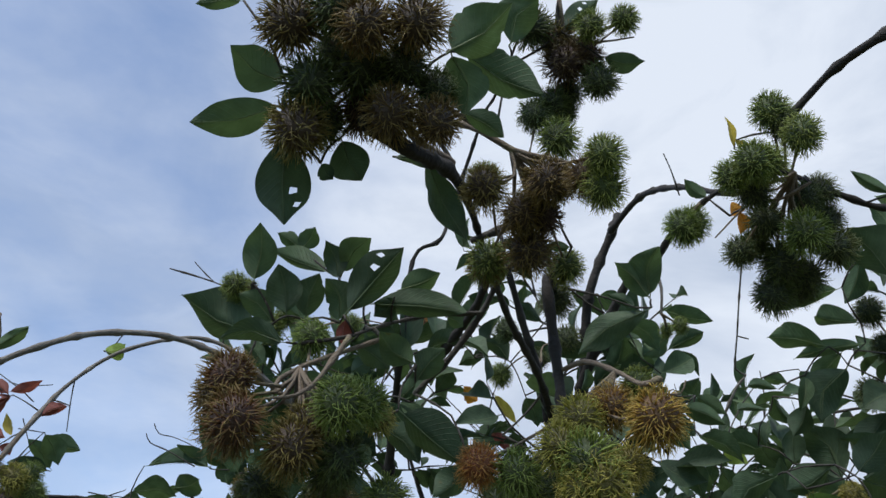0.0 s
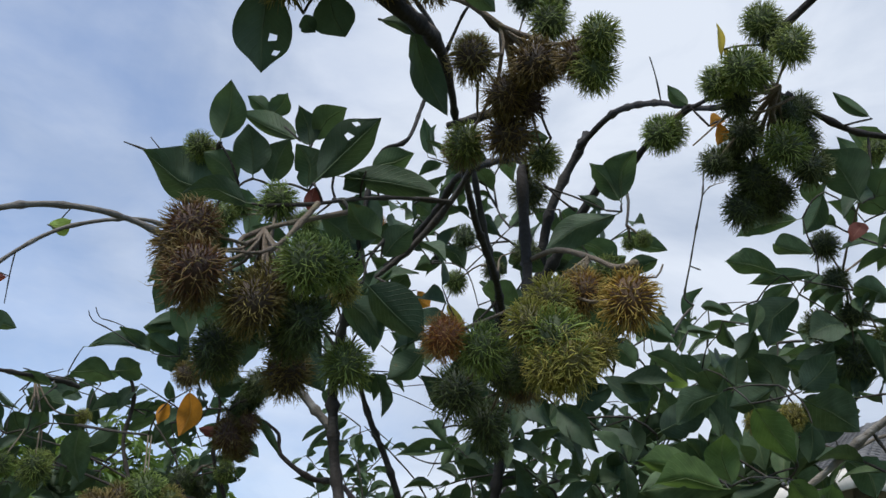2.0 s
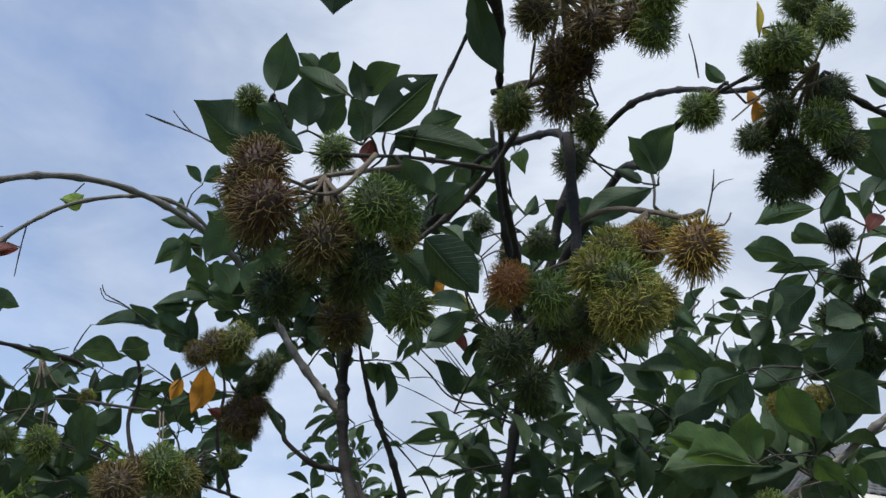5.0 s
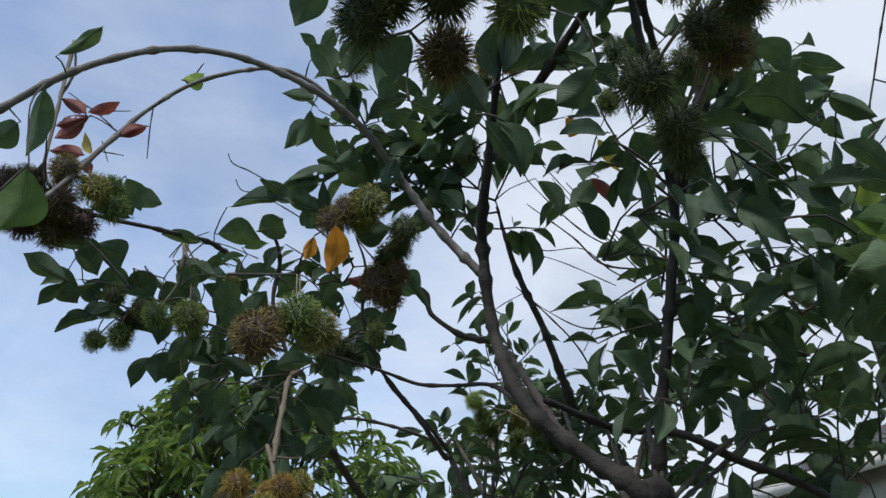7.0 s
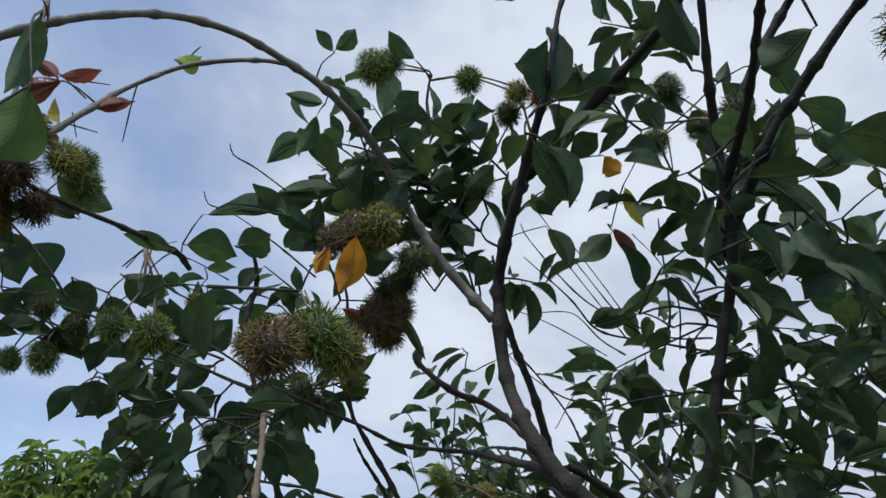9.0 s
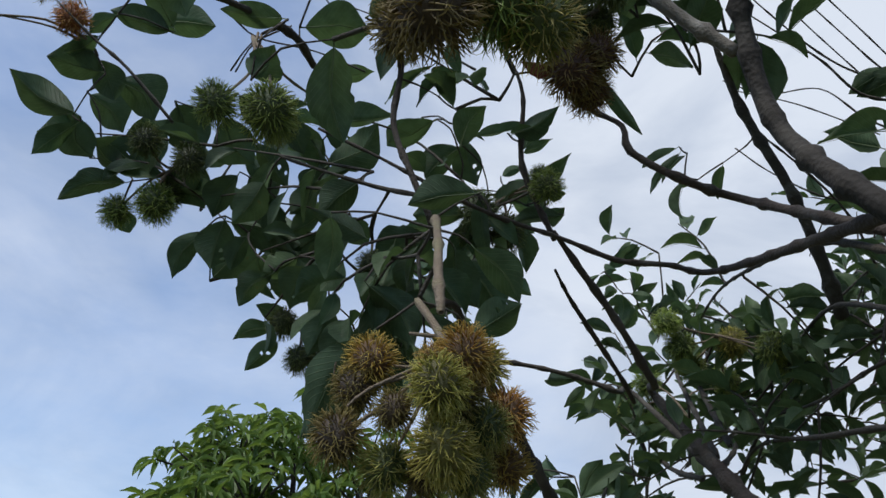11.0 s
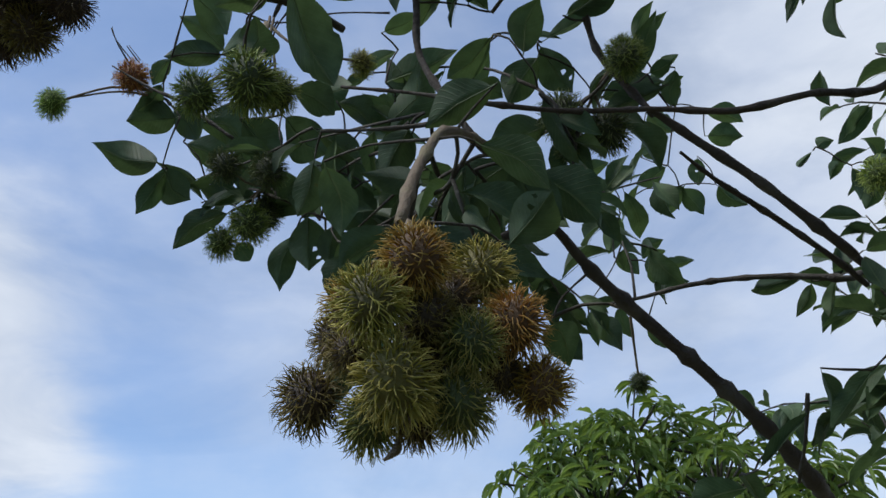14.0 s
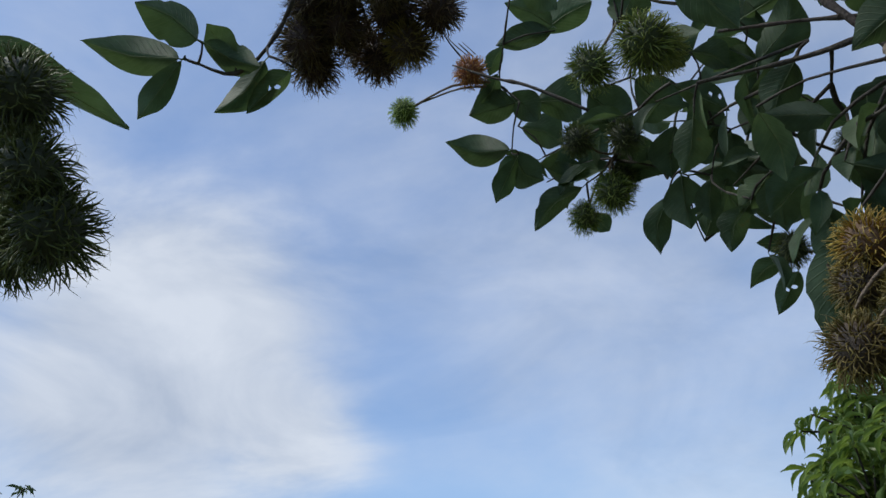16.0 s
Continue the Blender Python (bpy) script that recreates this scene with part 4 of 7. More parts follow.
fruit_cluster(tree, (-0.388, 1.825, 1.815), [
    (-0.364, 1.799, 1.793, 0.058, "ochre"),
    (-0.458, 1.839, 1.803, 0.059, "ochre"),
    (-0.469, 1.834, 1.776, 0.051, "brown"),
    (-0.379, 1.77, 1.756, 0.056, "yg"),
    (-0.362, 1.875, 1.811, 0.058, "yg"),
    (-0.337, 1.876, 1.763, 0.055, "ochre"),
    (-0.373, 1.821, 1.761, 0.051, "brown"),
    (-0.35, 1.838, 1.74, 0.051, "gochre"),
    (-0.377, 1.79, 1.708, 0.063, "yg"),
    (-0.364, 1.84, 1.701, 0.054, "gochre"),
    (-0.341, 1.907, 1.724, 0.053, "ochre"),
    (-0.473, 1.809, 1.724, 0.055, "brown"),
    (-0.434, 1.83, 1.703, 0.052, "gochre"),
    (-0.36, 1.886, 1.734, 0.043, "brown"),
    (-0.391, 1.811, 1.789, 0.043, "ochre"),
    (-0.372, 1.85, 1.783, 0.046, "brown"),
    (-0.403, 1.842, 1.699, 0.044, "brown"),
    (-0.422, 1.798, 1.743, 0.041, "brown"),
    (-0.385, 1.843, 1.737, 0.044, "brown")], "heavy hanging bunch of yellow-green and ochre hairy fruits", [[(-0.426, 1.869, 1.877, 0.004), (-0.388, 1.825, 1.815, 0.004), (-0.39, 1.828, 1.786, 0.003), (-0.406, 1.837, 1.724, 0.002), (-0.412, 1.836, 1.688, 0.0022), (-0.414, 1.833, 1.678, 0.0028), (-0.419, 1.827, 1.672, 0.001)], [(-0.397, 1.83, 1.798, 0.002), (-0.448, 1.812, 1.768, 0.0016), (-0.467, 1.81, 1.751, 0.0014)], [(-0.501, 1.86, 1.789, 0.001), (-0.493, 1.841, 1.804, 0.001)], [(-0.448, 1.931, 1.869, 0.0018), (-0.409, 1.946, 1.869, 0.002), (-0.389, 1.957, 1.874, 0.0016)]])
fruit_cluster(tree, (-0.553, 2.1, 2.08), [
    (-0.546, 2.079, 2.034, 0.039, "shade_green")], "single dark fruit behind the bunch")
fruit_cluster(tree, (-0.669, 2.176, 1.987), [
    (-0.689, 2.151, 1.986, 0.048, "shade_green"),
    (-0.668, 2.177, 1.941, 0.046, "shade_green"),
    (-0.645, 2.2, 1.947, 0.042, "shade_green")], "small dark fruits among drooping leaves")
fruit_cluster(tree, (-0.065, 2.555, 2.114), [
    (-0.147, 2.531, 2.129, 0.054, "lgreen"),
    (-0.124, 2.551, 2.094, 0.060, "green"),
    (-0.108, 2.587, 2.071, 0.058, "green"),
    (0.014, 2.486, 2.059, 0.061, "green"),
    (-0.036, 2.566, 2.104, 0.057, "yg"),
    (0.043, 2.502, 2.038, 0.061, "green"),
    (-0.048, 2.637, 2.063, 0.055, "green")], "loose bunch of small unripe green fruits")
fruit_cluster(tree, (0.694, 1.452, 2.18), [
    (0.682, 1.439, 2.163, 0.045, "yg"),
    (0.635, 1.465, 2.156, 0.039, "yg")], "two small yellow-green fruits on a shoot")
fruit_cluster(tree, (0.87, 1.59, 2.479), [
    (0.831, 1.559, 2.519, 0.062, "shade_green"),
    (0.824, 1.615, 2.387, 0.066, "shade_green"),
    (0.883, 1.597, 2.406, 0.061, "shade_green"),
    (0.896, 1.644, 2.336, 0.074, "shade_green"),
    (0.936, 1.613, 2.362, 0.064, "green"),
    (0.85, 1.576, 2.46, 0.054, "shade_green"),
    (0.816, 1.314, 2.561, 0.045, "green")], "branching stalk with a loose bunch of small green fruits", [[(1.13, 1.637, 2.618, 0.002), (0.98, 1.619, 2.561, 0.002), (0.87, 1.59, 2.479, 0.002)]])
fruit_cluster(tree, (-0.737, 1.592, 2.274), [
    (-0.713, 1.621, 2.262, 0.062, "yg"),
    (-0.688, 1.652, 2.243, 0.06, "green"),
    (-0.701, 1.652, 2.278, 0.056, "green"),
    (-0.752, 1.588, 2.282, 0.062, "brown")], "branching stalk with a bunch of small green hairy fruits", [[(-0.729, 1.653, 2.375, 0.004), (-0.737, 1.592, 2.274, 0.003)]])
fruit_cluster(tree, (-0.804, 1.599, 2.306), [
    (-0.924, 1.626, 2.227, 0.073, "dred"),
    (-0.898, 1.602, 2.232, 0.075, "dred"),
    (-0.871, 1.632, 2.248, 0.075, "dred"),
    (-0.888, 1.697, 2.237, 0.074, "dred"),
    (-0.913, 1.684, 2.277, 0.069, "dred"),
    (-0.83, 1.703, 2.218, 0.069, "brown"),
    (-0.835, 1.686, 2.265, 0.075, "dred"),
    (-0.847, 1.62, 2.276, 0.075, "dred"),
    (-0.794, 1.65, 2.259, 0.072, "dred"),
    (-0.873, 1.596, 2.267, 0.067, "dred"),
    (-0.784, 1.717, 2.241, 0.066, "dred")], "branching stalk with a bunch of dark red-brown hairy fruits", [[(-0.874, 1.674, 2.629, 0.004), (-0.804, 1.599, 2.306, 0.003)]])
fruit_cluster(tree, (-0.046, 1.86, 2.647), [
    (-0.009, 1.86, 2.67, 0.060, "orange"),
    (-0.114, 1.967, 2.529, 0.063, "shade_green"),
    (-0.073, 1.863, 2.62, 0.056, "shade_green")], "small hairy fruits by the trunk")
fruit_cluster(tree, (-0.103, 2.754, 2.028), [
    (-0.172, 2.857, 2.136, 0.065, "green"),
    (-0.159, 2.885, 2.082, 0.069, "green"),
    (-0.21, 2.87, 2.076, 0.061, "green"),
    (-0.008, 2.86, 2.122, 0.061, "brown")], "small far green fruits")
fruit_cluster(tree, (-0.503, 2.464, 2.01), [
    (-0.534, 2.529, 1.935, 0.035, "shade_green")], "single small fruit hanging from a thread", [[(-0.501, 2.396, 2.007, 0.002), (-0.503, 2.464, 2.01, 0.001), (-0.532, 2.522, 1.957, 0.001)]])
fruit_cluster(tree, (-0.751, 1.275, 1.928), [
    (-0.707, 1.335, 1.812, 0.072, "shade_green"),
    (-0.697, 1.318, 1.842, 0.060, "shade_green"),
    (-0.687, 1.303, 1.892, 0.063, "shade_green"),
    (-0.792, 1.325, 1.833, 0.063, "shade_green"),
    (-0.766, 1.309, 1.865, 0.063, "shade_green"),
    (-0.743, 1.302, 1.9, 0.063, "shade_green")], "shaded green hanging bunch", [[(-0.874, 1.219, 2.049, 0.003), (-0.751, 1.275, 1.928, 0.002), (-0.738, 1.304, 1.861, 0.001)]])

# ---- leaves that stand out ----
leaf(fan_b, (-0.093, 0.985, 2.296), (-0.085, 0.956, 2.354), 0.040, (-0.26, 0.48, 0.84), "light")
leaf(fan_b, (-0.054, 1.021, 2.357), (-0.082, 1.012, 2.375), 0.020, (-0.34, 0.58, 0.74), "light")
leaf(fan_b, (-0.052, 1.021, 2.357), (-0.035, 1.009, 2.38), 0.027, (-0.36, 0.63, 0.69), "light")
leaf(fan_b, (-0.017, 1.007, 2.316), (-0.084, 0.996, 2.341), 0.027, (-0.22, 0.57, 0.79))
leaf(fan_b, (0.002, 0.993, 2.299), (-0.012, 0.974, 2.338), 0.028, (-0.16, 0.71, 0.68), "dark")
leaf(fan_b, (0.007, 0.998, 2.31), (0.04, 0.981, 2.343), 0.035, (-0.19, 0.55, 0.81))
leaf(fan_b, (0.019, 0.983, 2.251), (0.082, 0.952, 2.311), 0.050, (-0.04, 0.52, 0.85), "dark")
leaf(fan_b, (-0.051, 0.984, 2.252), (-0.059, 0.96, 2.3), 0.041, (-0.34, 0.67, 0.66), "dark")
leaf(fan_b, (-0.034, 1.004, 2.256), (-0.017, 0.982, 2.299), 0.037, (-0.33, 0.55, 0.77), "dark")
leaf(fan_b, (0.006, 0.996, 2.247), (-0.008, 0.976, 2.289), 0.044, (0.03, 0.55, 0.83))
leaf(fan_b, (-0.099, 1.021, 2.247), (-0.183, 1.002, 2.288), 0.063, (-0.16, 0.59, 0.79), "dark")
leaf(fan_b, (-0.046, 0.962, 2.205), (-0.114, 0.961, 2.21), 0.030, (-0.43, 0.55, 0.71), "dark")
leaf(fan_b, (-0.073, 1.006, 2.253), (-0.111, 0.992, 2.282), 0.036, (-0.11, 0.64, 0.76))
leaf(fan_b, (0.065, 1.06, 2.318), (0.114, 1.051, 2.334), 0.033, (-0.00, 0.65, 0.76), "light")
leaf(fan_b, (0.037, 1.024, 2.28), (0.146, 1.028, 2.268), 0.034, (0.09, 0.71, 0.69), "dark")
leaf(fan_b, (0.089, 1.008, 2.198), (0.053, 0.993, 2.229), 0.038, (-0.03, 0.61, 0.79))
leaf(fan_b, (0.062, 1.021, 2.285), (0.039, 1.03, 2.267), 0.027, (0.03, 0.52, 0.85), "dark")
leaf(fan_b, (-0.124, 1.026, 2.17), (-0.146, 1.053, 2.116), 0.037, (-0.38, 0.60, 0.71))
leaf(fan_b, (-0.134, 1.14, 2.122), (-0.159, 1.125, 2.152), 0.030, (-0.41, 0.74, 0.53), "light")
leaf(fan_b, (-0.116, 1.139, 2.123), (-0.104, 1.12, 2.16), 0.031, (-0.11, 0.75, 0.66), "light")
leaf(fan_b, (0.082, 0.995, 2.135), (0.141, 1.017, 2.089), 0.053, (0.14, 0.65, 0.75), "dark")
leaf(fan_b, (0.091, 1.035, 2.189), (0.123, 1.019, 2.219), 0.033, (0.01, 0.70, 0.72), "dark")
leaf(fan_b, (0.055, 1.02, 2.131), (0.096, 1.037, 2.095), 0.038, (0.09, 0.78, 0.62), "dark")
leaf(fan_b, (0.138, 1.154, 2.128), (0.096, 1.171, 2.095), 0.037, (0.06, 0.64, 0.77), "dark")
leaf(fan_b, (0.113, 1.165, 2.331), (0.134, 1.17, 2.319), 0.024, (0.04, 0.68, 0.73))
leaf(fan_b, (-0.039, 1.074, 2.116), (-0.054, 1.094, 2.076), 0.037, (-0.26, 0.67, 0.70), "dark")
leaf(fan_b, (0.001, 1.111, 2.108), (0.031, 1.132, 2.064), 0.033, (-0.35, 0.76, 0.55), "dark")
leaf(fan_b, (0.015, 1.045, 2.24), (0.056, 1.057, 2.214), 0.036, (-0.26, 0.52, 0.81), "dark")
leaf(fan_b, (0.033, 1.035, 2.258), (0.066, 1.042, 2.243), 0.020, (-0.26, 0.61, 0.75), "dark")
leaf(fan_b, (0.019, 0.97, 2.232), (0.017, 0.982, 2.208), 0.019, (0.07, 0.57, 0.82), "red")
leaf(big_arm, (-0.017, 0.768, 2.391), (-0.066, 0.745, 2.421), 0.046, (-0.16, 0.54, 0.83))
leaf(big_arm, (-0.018, 0.765, 2.357), (-0.101, 0.766, 2.344), 0.039, (-0.07, 0.51, 0.86))
leaf(big_arm, (-0.011, 0.781, 2.331), (-0.015, 0.824, 2.261), 0.054, (-0.21, 0.58, 0.79), "dark")
leaf(big_arm, (0.035, 0.818, 2.355), (0.053, 0.84, 2.321), 0.042, (-0.32, 0.53, 0.79), "dark")
leaf(big_arm, (0.147, 0.783, 2.428), (0.157, 0.815, 2.377), 0.045, (-0.15, 0.52, 0.84), "light")
leaf(big_arm, (0.162, 0.791, 2.436), (0.237, 0.818, 2.403), 0.048, (-0.11, 0.43, 0.90))
leaf(big_arm, (0.148, 0.765, 2.419), (0.209, 0.746, 2.459), 0.055, (-0.06, 0.46, 0.89))
leaf(big_arm, (0.111, 0.899, 2.388), (0.152, 0.947, 2.314), 0.035, (0.03, 0.60, 0.80), "dark")
leaf(big_arm, (0.111, 0.81, 2.417), (0.148, 0.818, 2.409), 0.029, (0.02, 0.39, 0.92), "dark")
leaf(big_arm, (0.153, 0.875, 2.433), (0.196, 0.892, 2.41), 0.028, (0.09, 0.59, 0.80))
leaf(big_arm, (-0.061, 0.737, 2.473), (-0.106, 0.735, 2.47), 0.019, (-0.30, 0.48, 0.82), "light")
leaf(big_arm, (0.208, 0.861, 2.521), (0.241, 0.838, 2.562), 0.048, (0.10, 0.45, 0.89))
leaf(big_arm, (0.08, 0.878, 2.378), (0.116, 0.888, 2.368), 0.017, (-0.23, 0.53, 0.82), "dark")
leaf(big_arm, (0.014, 0.828, 2.335), (0.025, 0.837, 2.322), 0.018, (-0.40, 0.49, 0.77), "dark")
leaf(side_arm, (0.316, 0.901, 2.529), (0.363, 0.907, 2.526), 0.025, (-0.08, 0.57, 0.82), "dark")
leaf(side_arm, (0.27, 0.893, 2.572), (0.313, 0.879, 2.601), 0.032, (0.24, 0.56, 0.79), "dark")
leaf(side_arm, (0.204, 0.898, 2.517), (0.2, 0.916, 2.487), 0.035, (-0.11, 0.52, 0.84), "light")
leaf(side_arm, (0.254, 1.011, 2.397), (0.241, 1.009, 2.401), 0.014, (-0.09, 0.58, 0.81), "light")
leaf(side_arm, (0.27, 1.035, 2.354), (0.243, 1.032, 2.357), 0.014, (0.06, 0.68, 0.73), "light")
leaf(cross_low, (-0.965, 1.964, 2.236), (-1.03, 1.896, 2.266), 0.049, (-0.70, 0.25, 0.67), "dark")
leaf(cross_low, (-0.971, 1.983, 2.231), (-1.025, 1.978, 2.179), 0.035, (-0.53, 0.31, 0.79))
leaf(cross_low, (-0.981, 1.987, 2.243), (-0.965, 2.027, 2.202), 0.056, (-0.41, 0.44, 0.80), "dark")
leaf(cross_low, (-0.952, 1.977, 2.318), (-1.012, 1.933, 2.317), 0.062, (-0.52, 0.17, 0.84), "dark")
leaf(cross_low, (-0.962, 1.975, 2.341), (-0.948, 2.016, 2.296), 0.050, (-0.29, 0.43, 0.85), "dark")
leaf(cross_low, (-0.929, 2.067, 2.182), (-1.01, 2.036, 2.14), 0.041, (-0.68, 0.35, 0.65), "dark")
leaf(cross_low, (-0.96, 2.094, 2.227), (-0.99, 2.056, 2.249), 0.037, (-0.39, 0.38, 0.84), "dark")
leaf(cross_low, (-0.952, 2.107, 2.157), (-0.946, 2.128, 2.132), 0.034, (-0.56, 0.31, 0.77), "light")
leaf(cross_low, (-0.797, 2.081, 2.098), (-0.838, 2.095, 2.033), 0.038, (-0.27, 0.54, 0.80), "dark")
leaf(cross_low, (-0.762, 2.071, 2.109), (-0.784, 2.097, 2.046), 0.058, (-0.38, 0.59, 0.71), "dark")
leaf(cross_low, (-0.737, 2.097, 2.097), (-0.761, 2.111, 2.05), 0.034, (-0.55, 0.50, 0.67), "dark")
leaf(cross_low, (-0.529, 1.874, 1.982), (-0.539, 1.906, 1.924), 0.037, (-0.65, 0.38, 0.66), "light")
leaf(cross_low, (-0.53, 1.821, 2.174), (-0.528, 1.883, 2.085), 0.057, (-0.30, 0.49, 0.82))
leaf(cross_low, (-0.642, 1.856, 2.172), (-0.617, 1.847, 2.212), 0.048, (-0.21, 0.42, 0.88))
leaf(cross_low, (-0.844, 1.91, 2.446), (-0.825, 1.961, 2.392), 0.052, (-0.53, 0.23, 0.81))
leaf(cross_low, (-0.854, 1.979, 2.392), (-0.889, 1.921, 2.44), 0.039, (-0.54, 0.20, 0.82))
leaf(cross_low, (-0.859, 1.979, 2.386), (-0.927, 1.928, 2.389), 0.043, (-0.30, 0.42, 0.86), "dark")
leaf(cross_low, (-0.92, 1.935, 2.385), (-0.954, 1.933, 2.352), 0.027, (-0.48, 0.43, 0.77))
leaf(cross_low, (-0.943, 1.94, 2.352), (-0.986, 1.931, 2.319), 0.031, (-0.40, 0.38, 0.83))
leaf(cross_low, (-0.958, 2.019, 2.338), (-0.916, 2.077, 2.299), 0.073, (-0.44, 0.41, 0.80), "dark")
leaf(cross_low, (-0.839, 2.012, 2.273), (-0.813, 2.067, 2.222), 0.071, (-0.34, 0.33, 0.88), "dark")
leaf(cross_low, (-0.773, 2.033, 2.258), (-0.74, 2.089, 2.211), 0.068, (-0.26, 0.43, 0.87), "dark")
leaf(cross_low, (-0.721, 2.043, 2.215), (-0.687, 2.097, 2.172), 0.039, (-0.26, 0.57, 0.78), "dark")
leaf(cross_low, (-0.712, 2.09, 2.219), (-0.728, 2.123, 2.154), 0.050, (-0.52, 0.30, 0.80), "dark")
leaf(cross_low, (-0.751, 2.027, 2.291), (-0.718, 2.074, 2.258), 0.054, (-0.28, 0.29, 0.91), "dark")
leaf(cross_low, (-0.696, 2.06, 2.26), (-0.671, 2.098, 2.23), 0.041, (-0.21, 0.52, 0.83), "dark")
leaf(cross_low, (-0.63, 2.093, 2.283), (-0.544, 2.134, 2.315), 0.043, (-0.39, 0.41, 0.83))
leaf(cross_low, (-0.519, 2.17, 2.333), (-0.567, 2.167, 2.285), 0.046, (-0.10, 0.52, 0.85))
leaf(cross_low, (-0.625, 2.075, 2.356), (-0.576, 2.098, 2.376), 0.031, (-0.13, 0.37, 0.92))
leaf(cross_low, (-0.636, 2.111, 2.35), (-0.682, 2.094, 2.324), 0.022, (-0.26, 0.39, 0.88), "light")
leaf(cross_low, (-0.668, 2.136, 2.277), (-0.709, 2.119, 2.258), 0.028, (-0.47, 0.35, 0.81))
leaf(cross_low, (-0.64, 2.138, 2.226), (-0.679, 2.145, 2.174), 0.046, (-0.53, 0.47, 0.70), "dark")
leaf(cross_low, (-0.651, 2.112, 2.19), (-0.688, 2.118, 2.141), 0.041, (-0.25, 0.47, 0.85), "dark")
leaf(cross_low, (-0.942, 2.085, 2.318), (-0.931, 2.137, 2.254), 0.067, (-0.45, 0.50, 0.74), "dark")
leaf(cross_low, (-0.848, 2.076, 2.228), (-0.831, 2.13, 2.168), 0.073, (-0.31, 0.45, 0.84), "dark")
leaf(cross_low, (-0.995, 2.076, 2.273), (-0.955, 2.124, 2.247), 0.060, (-0.54, 0.26, 0.80), "dark")
leaf(cross_low, (-0.763, 2.085, 2.193), (-0.798, 2.1, 2.132), 0.050, (-0.55, 0.26, 0.79), "dark")
leaf(cross_low, (-0.703, 2.113, 2.153), (-0.721, 2.132, 2.106), 0.040, (-0.52, 0.41, 0.75), "dark")
leaf(cross_low, (-1.014, 2.041, 2.334), (-0.978, 2.094, 2.296), 0.061, (-0.50, 0.31, 0.81), "dark")
leaf(cross_low, (-0.702, 2.07, 2.047), (-0.689, 2.098, 2.021), 0.045, (-0.47, 0.61, 0.64))
leaf(drop_stem, (-0.474, 2.125, 2.092), (-0.548, 2.12, 2.028), 0.067, (-0.21, 0.56, 0.80), "dark")
leaf(drop_stem, (-0.429, 2.054, 2.034), (-0.406, 2.11, 1.977), 0.059, (-0.17, 0.67, 0.72), "dark")
leaf(drop_stem, (-0.442, 2.163, 2.15), (-0.507, 2.13, 2.134), 0.051, (-0.24, 0.54, 0.81), "dark")
leaf(drop_stem, (-0.596, 2.126, 2.135), (-0.579, 2.159, 2.105), 0.042, (-0.28, 0.52, 0.81))
leaf(drop_stem, (-0.676, 2.067, 2.019), (-0.718, 2.07, 1.975), 0.038, (-0.43, 0.57, 0.71), "dark")
leaf(drop_stem, (-0.646, 2.071, 2.043), (-0.69, 2.062, 2.013), 0.037, (-0.29, 0.66, 0.69), "light")
leaf(drop_stem, (-0.444, 2.134, 2.251), (-0.404, 2.12, 2.31), 0.046, (-0.18, 0.53, 0.83))
leaf(drop_stem, (-0.484, 2.122, 2.291), (-0.547, 2.108, 2.249), 0.042, (-0.45, 0.36, 0.82))
leaf(drop_stem, (-0.45, 2.193, 2.305), (-0.436, 2.242, 2.248), 0.049, (-0.46, 0.48, 0.75), "dark")
leaf(drop_stem, (-0.458, 2.196, 2.292), (-0.511, 2.197, 2.24), 0.050, (-0.16, 0.52, 0.84), "dark")
leaf(drop_stem, (-0.42, 2.301, 2.267), (-0.343, 2.344, 2.281), 0.040, (-0.31, 0.56, 0.77), "dark")
leaf(drop_stem, (-0.362, 2.372, 2.332), (-0.327, 2.385, 2.349), 0.021, (-0.26, 0.55, 0.80))
leaf(drop_stem, (-0.339, 2.39, 2.329), (-0.354, 2.41, 2.286), 0.030, (-0.26, 0.65, 0.71))
leaf(drop_stem, (-0.379, 2.357, 2.393), (-0.336, 2.354, 2.439), 0.022, (-0.14, 0.57, 0.81))
leaf(drop_stem, (-0.376, 2.362, 2.39), (-0.325, 2.373, 2.424), 0.021, (-0.29, 0.50, 0.82))
leaf(drop_stem, (-0.464, 2.153, 2.307), (-0.417, 2.191, 2.298), 0.010, (-0.33, 0.43, 0.84))
leaf(drop_stem, (-0.433, 2.18, 2.299), (-0.347, 2.211, 2.337), 0.021, (-0.11, 0.38, 0.92))
leaf(drop_stem, (-0.718, 2.105, 2.168), (-0.722, 2.133, 2.125), 0.040, (-0.50, 0.36, 0.79), "dark")
leaf(drop_stem, (-0.647, 2.137, 2.151), (-0.689, 2.131, 2.12), 0.036, (-0.16, 0.52, 0.84))
leaf(drop_stem, (-0.53, 2.146, 2.253), (-0.505, 2.175, 2.236), 0.031, (-0.51, 0.46, 0.73))
leaf(twin, (-0.624, 2.77, 2.386), (-0.672, 2.747, 2.372), 0.037, (-0.16, 0.65, 0.75))
leaf(twin, (-0.626, 2.78, 2.37), (-0.669, 2.795, 2.307), 0.042, (-0.25, 0.64, 0.72))
leaf(twin, (-0.504, 2.832, 2.413), (-0.56, 2.826, 2.368), 0.047, (-0.29, 0.48, 0.83))
leaf(twin, (-0.51, 2.831, 2.41), (-0.491, 2.877, 2.362), 0.043, (-0.17, 0.75, 0.64))
leaf(twin, (-0.458, 2.902, 2.428), (-0.423, 2.952, 2.391), 0.044, (-0.34, 0.66, 0.67))
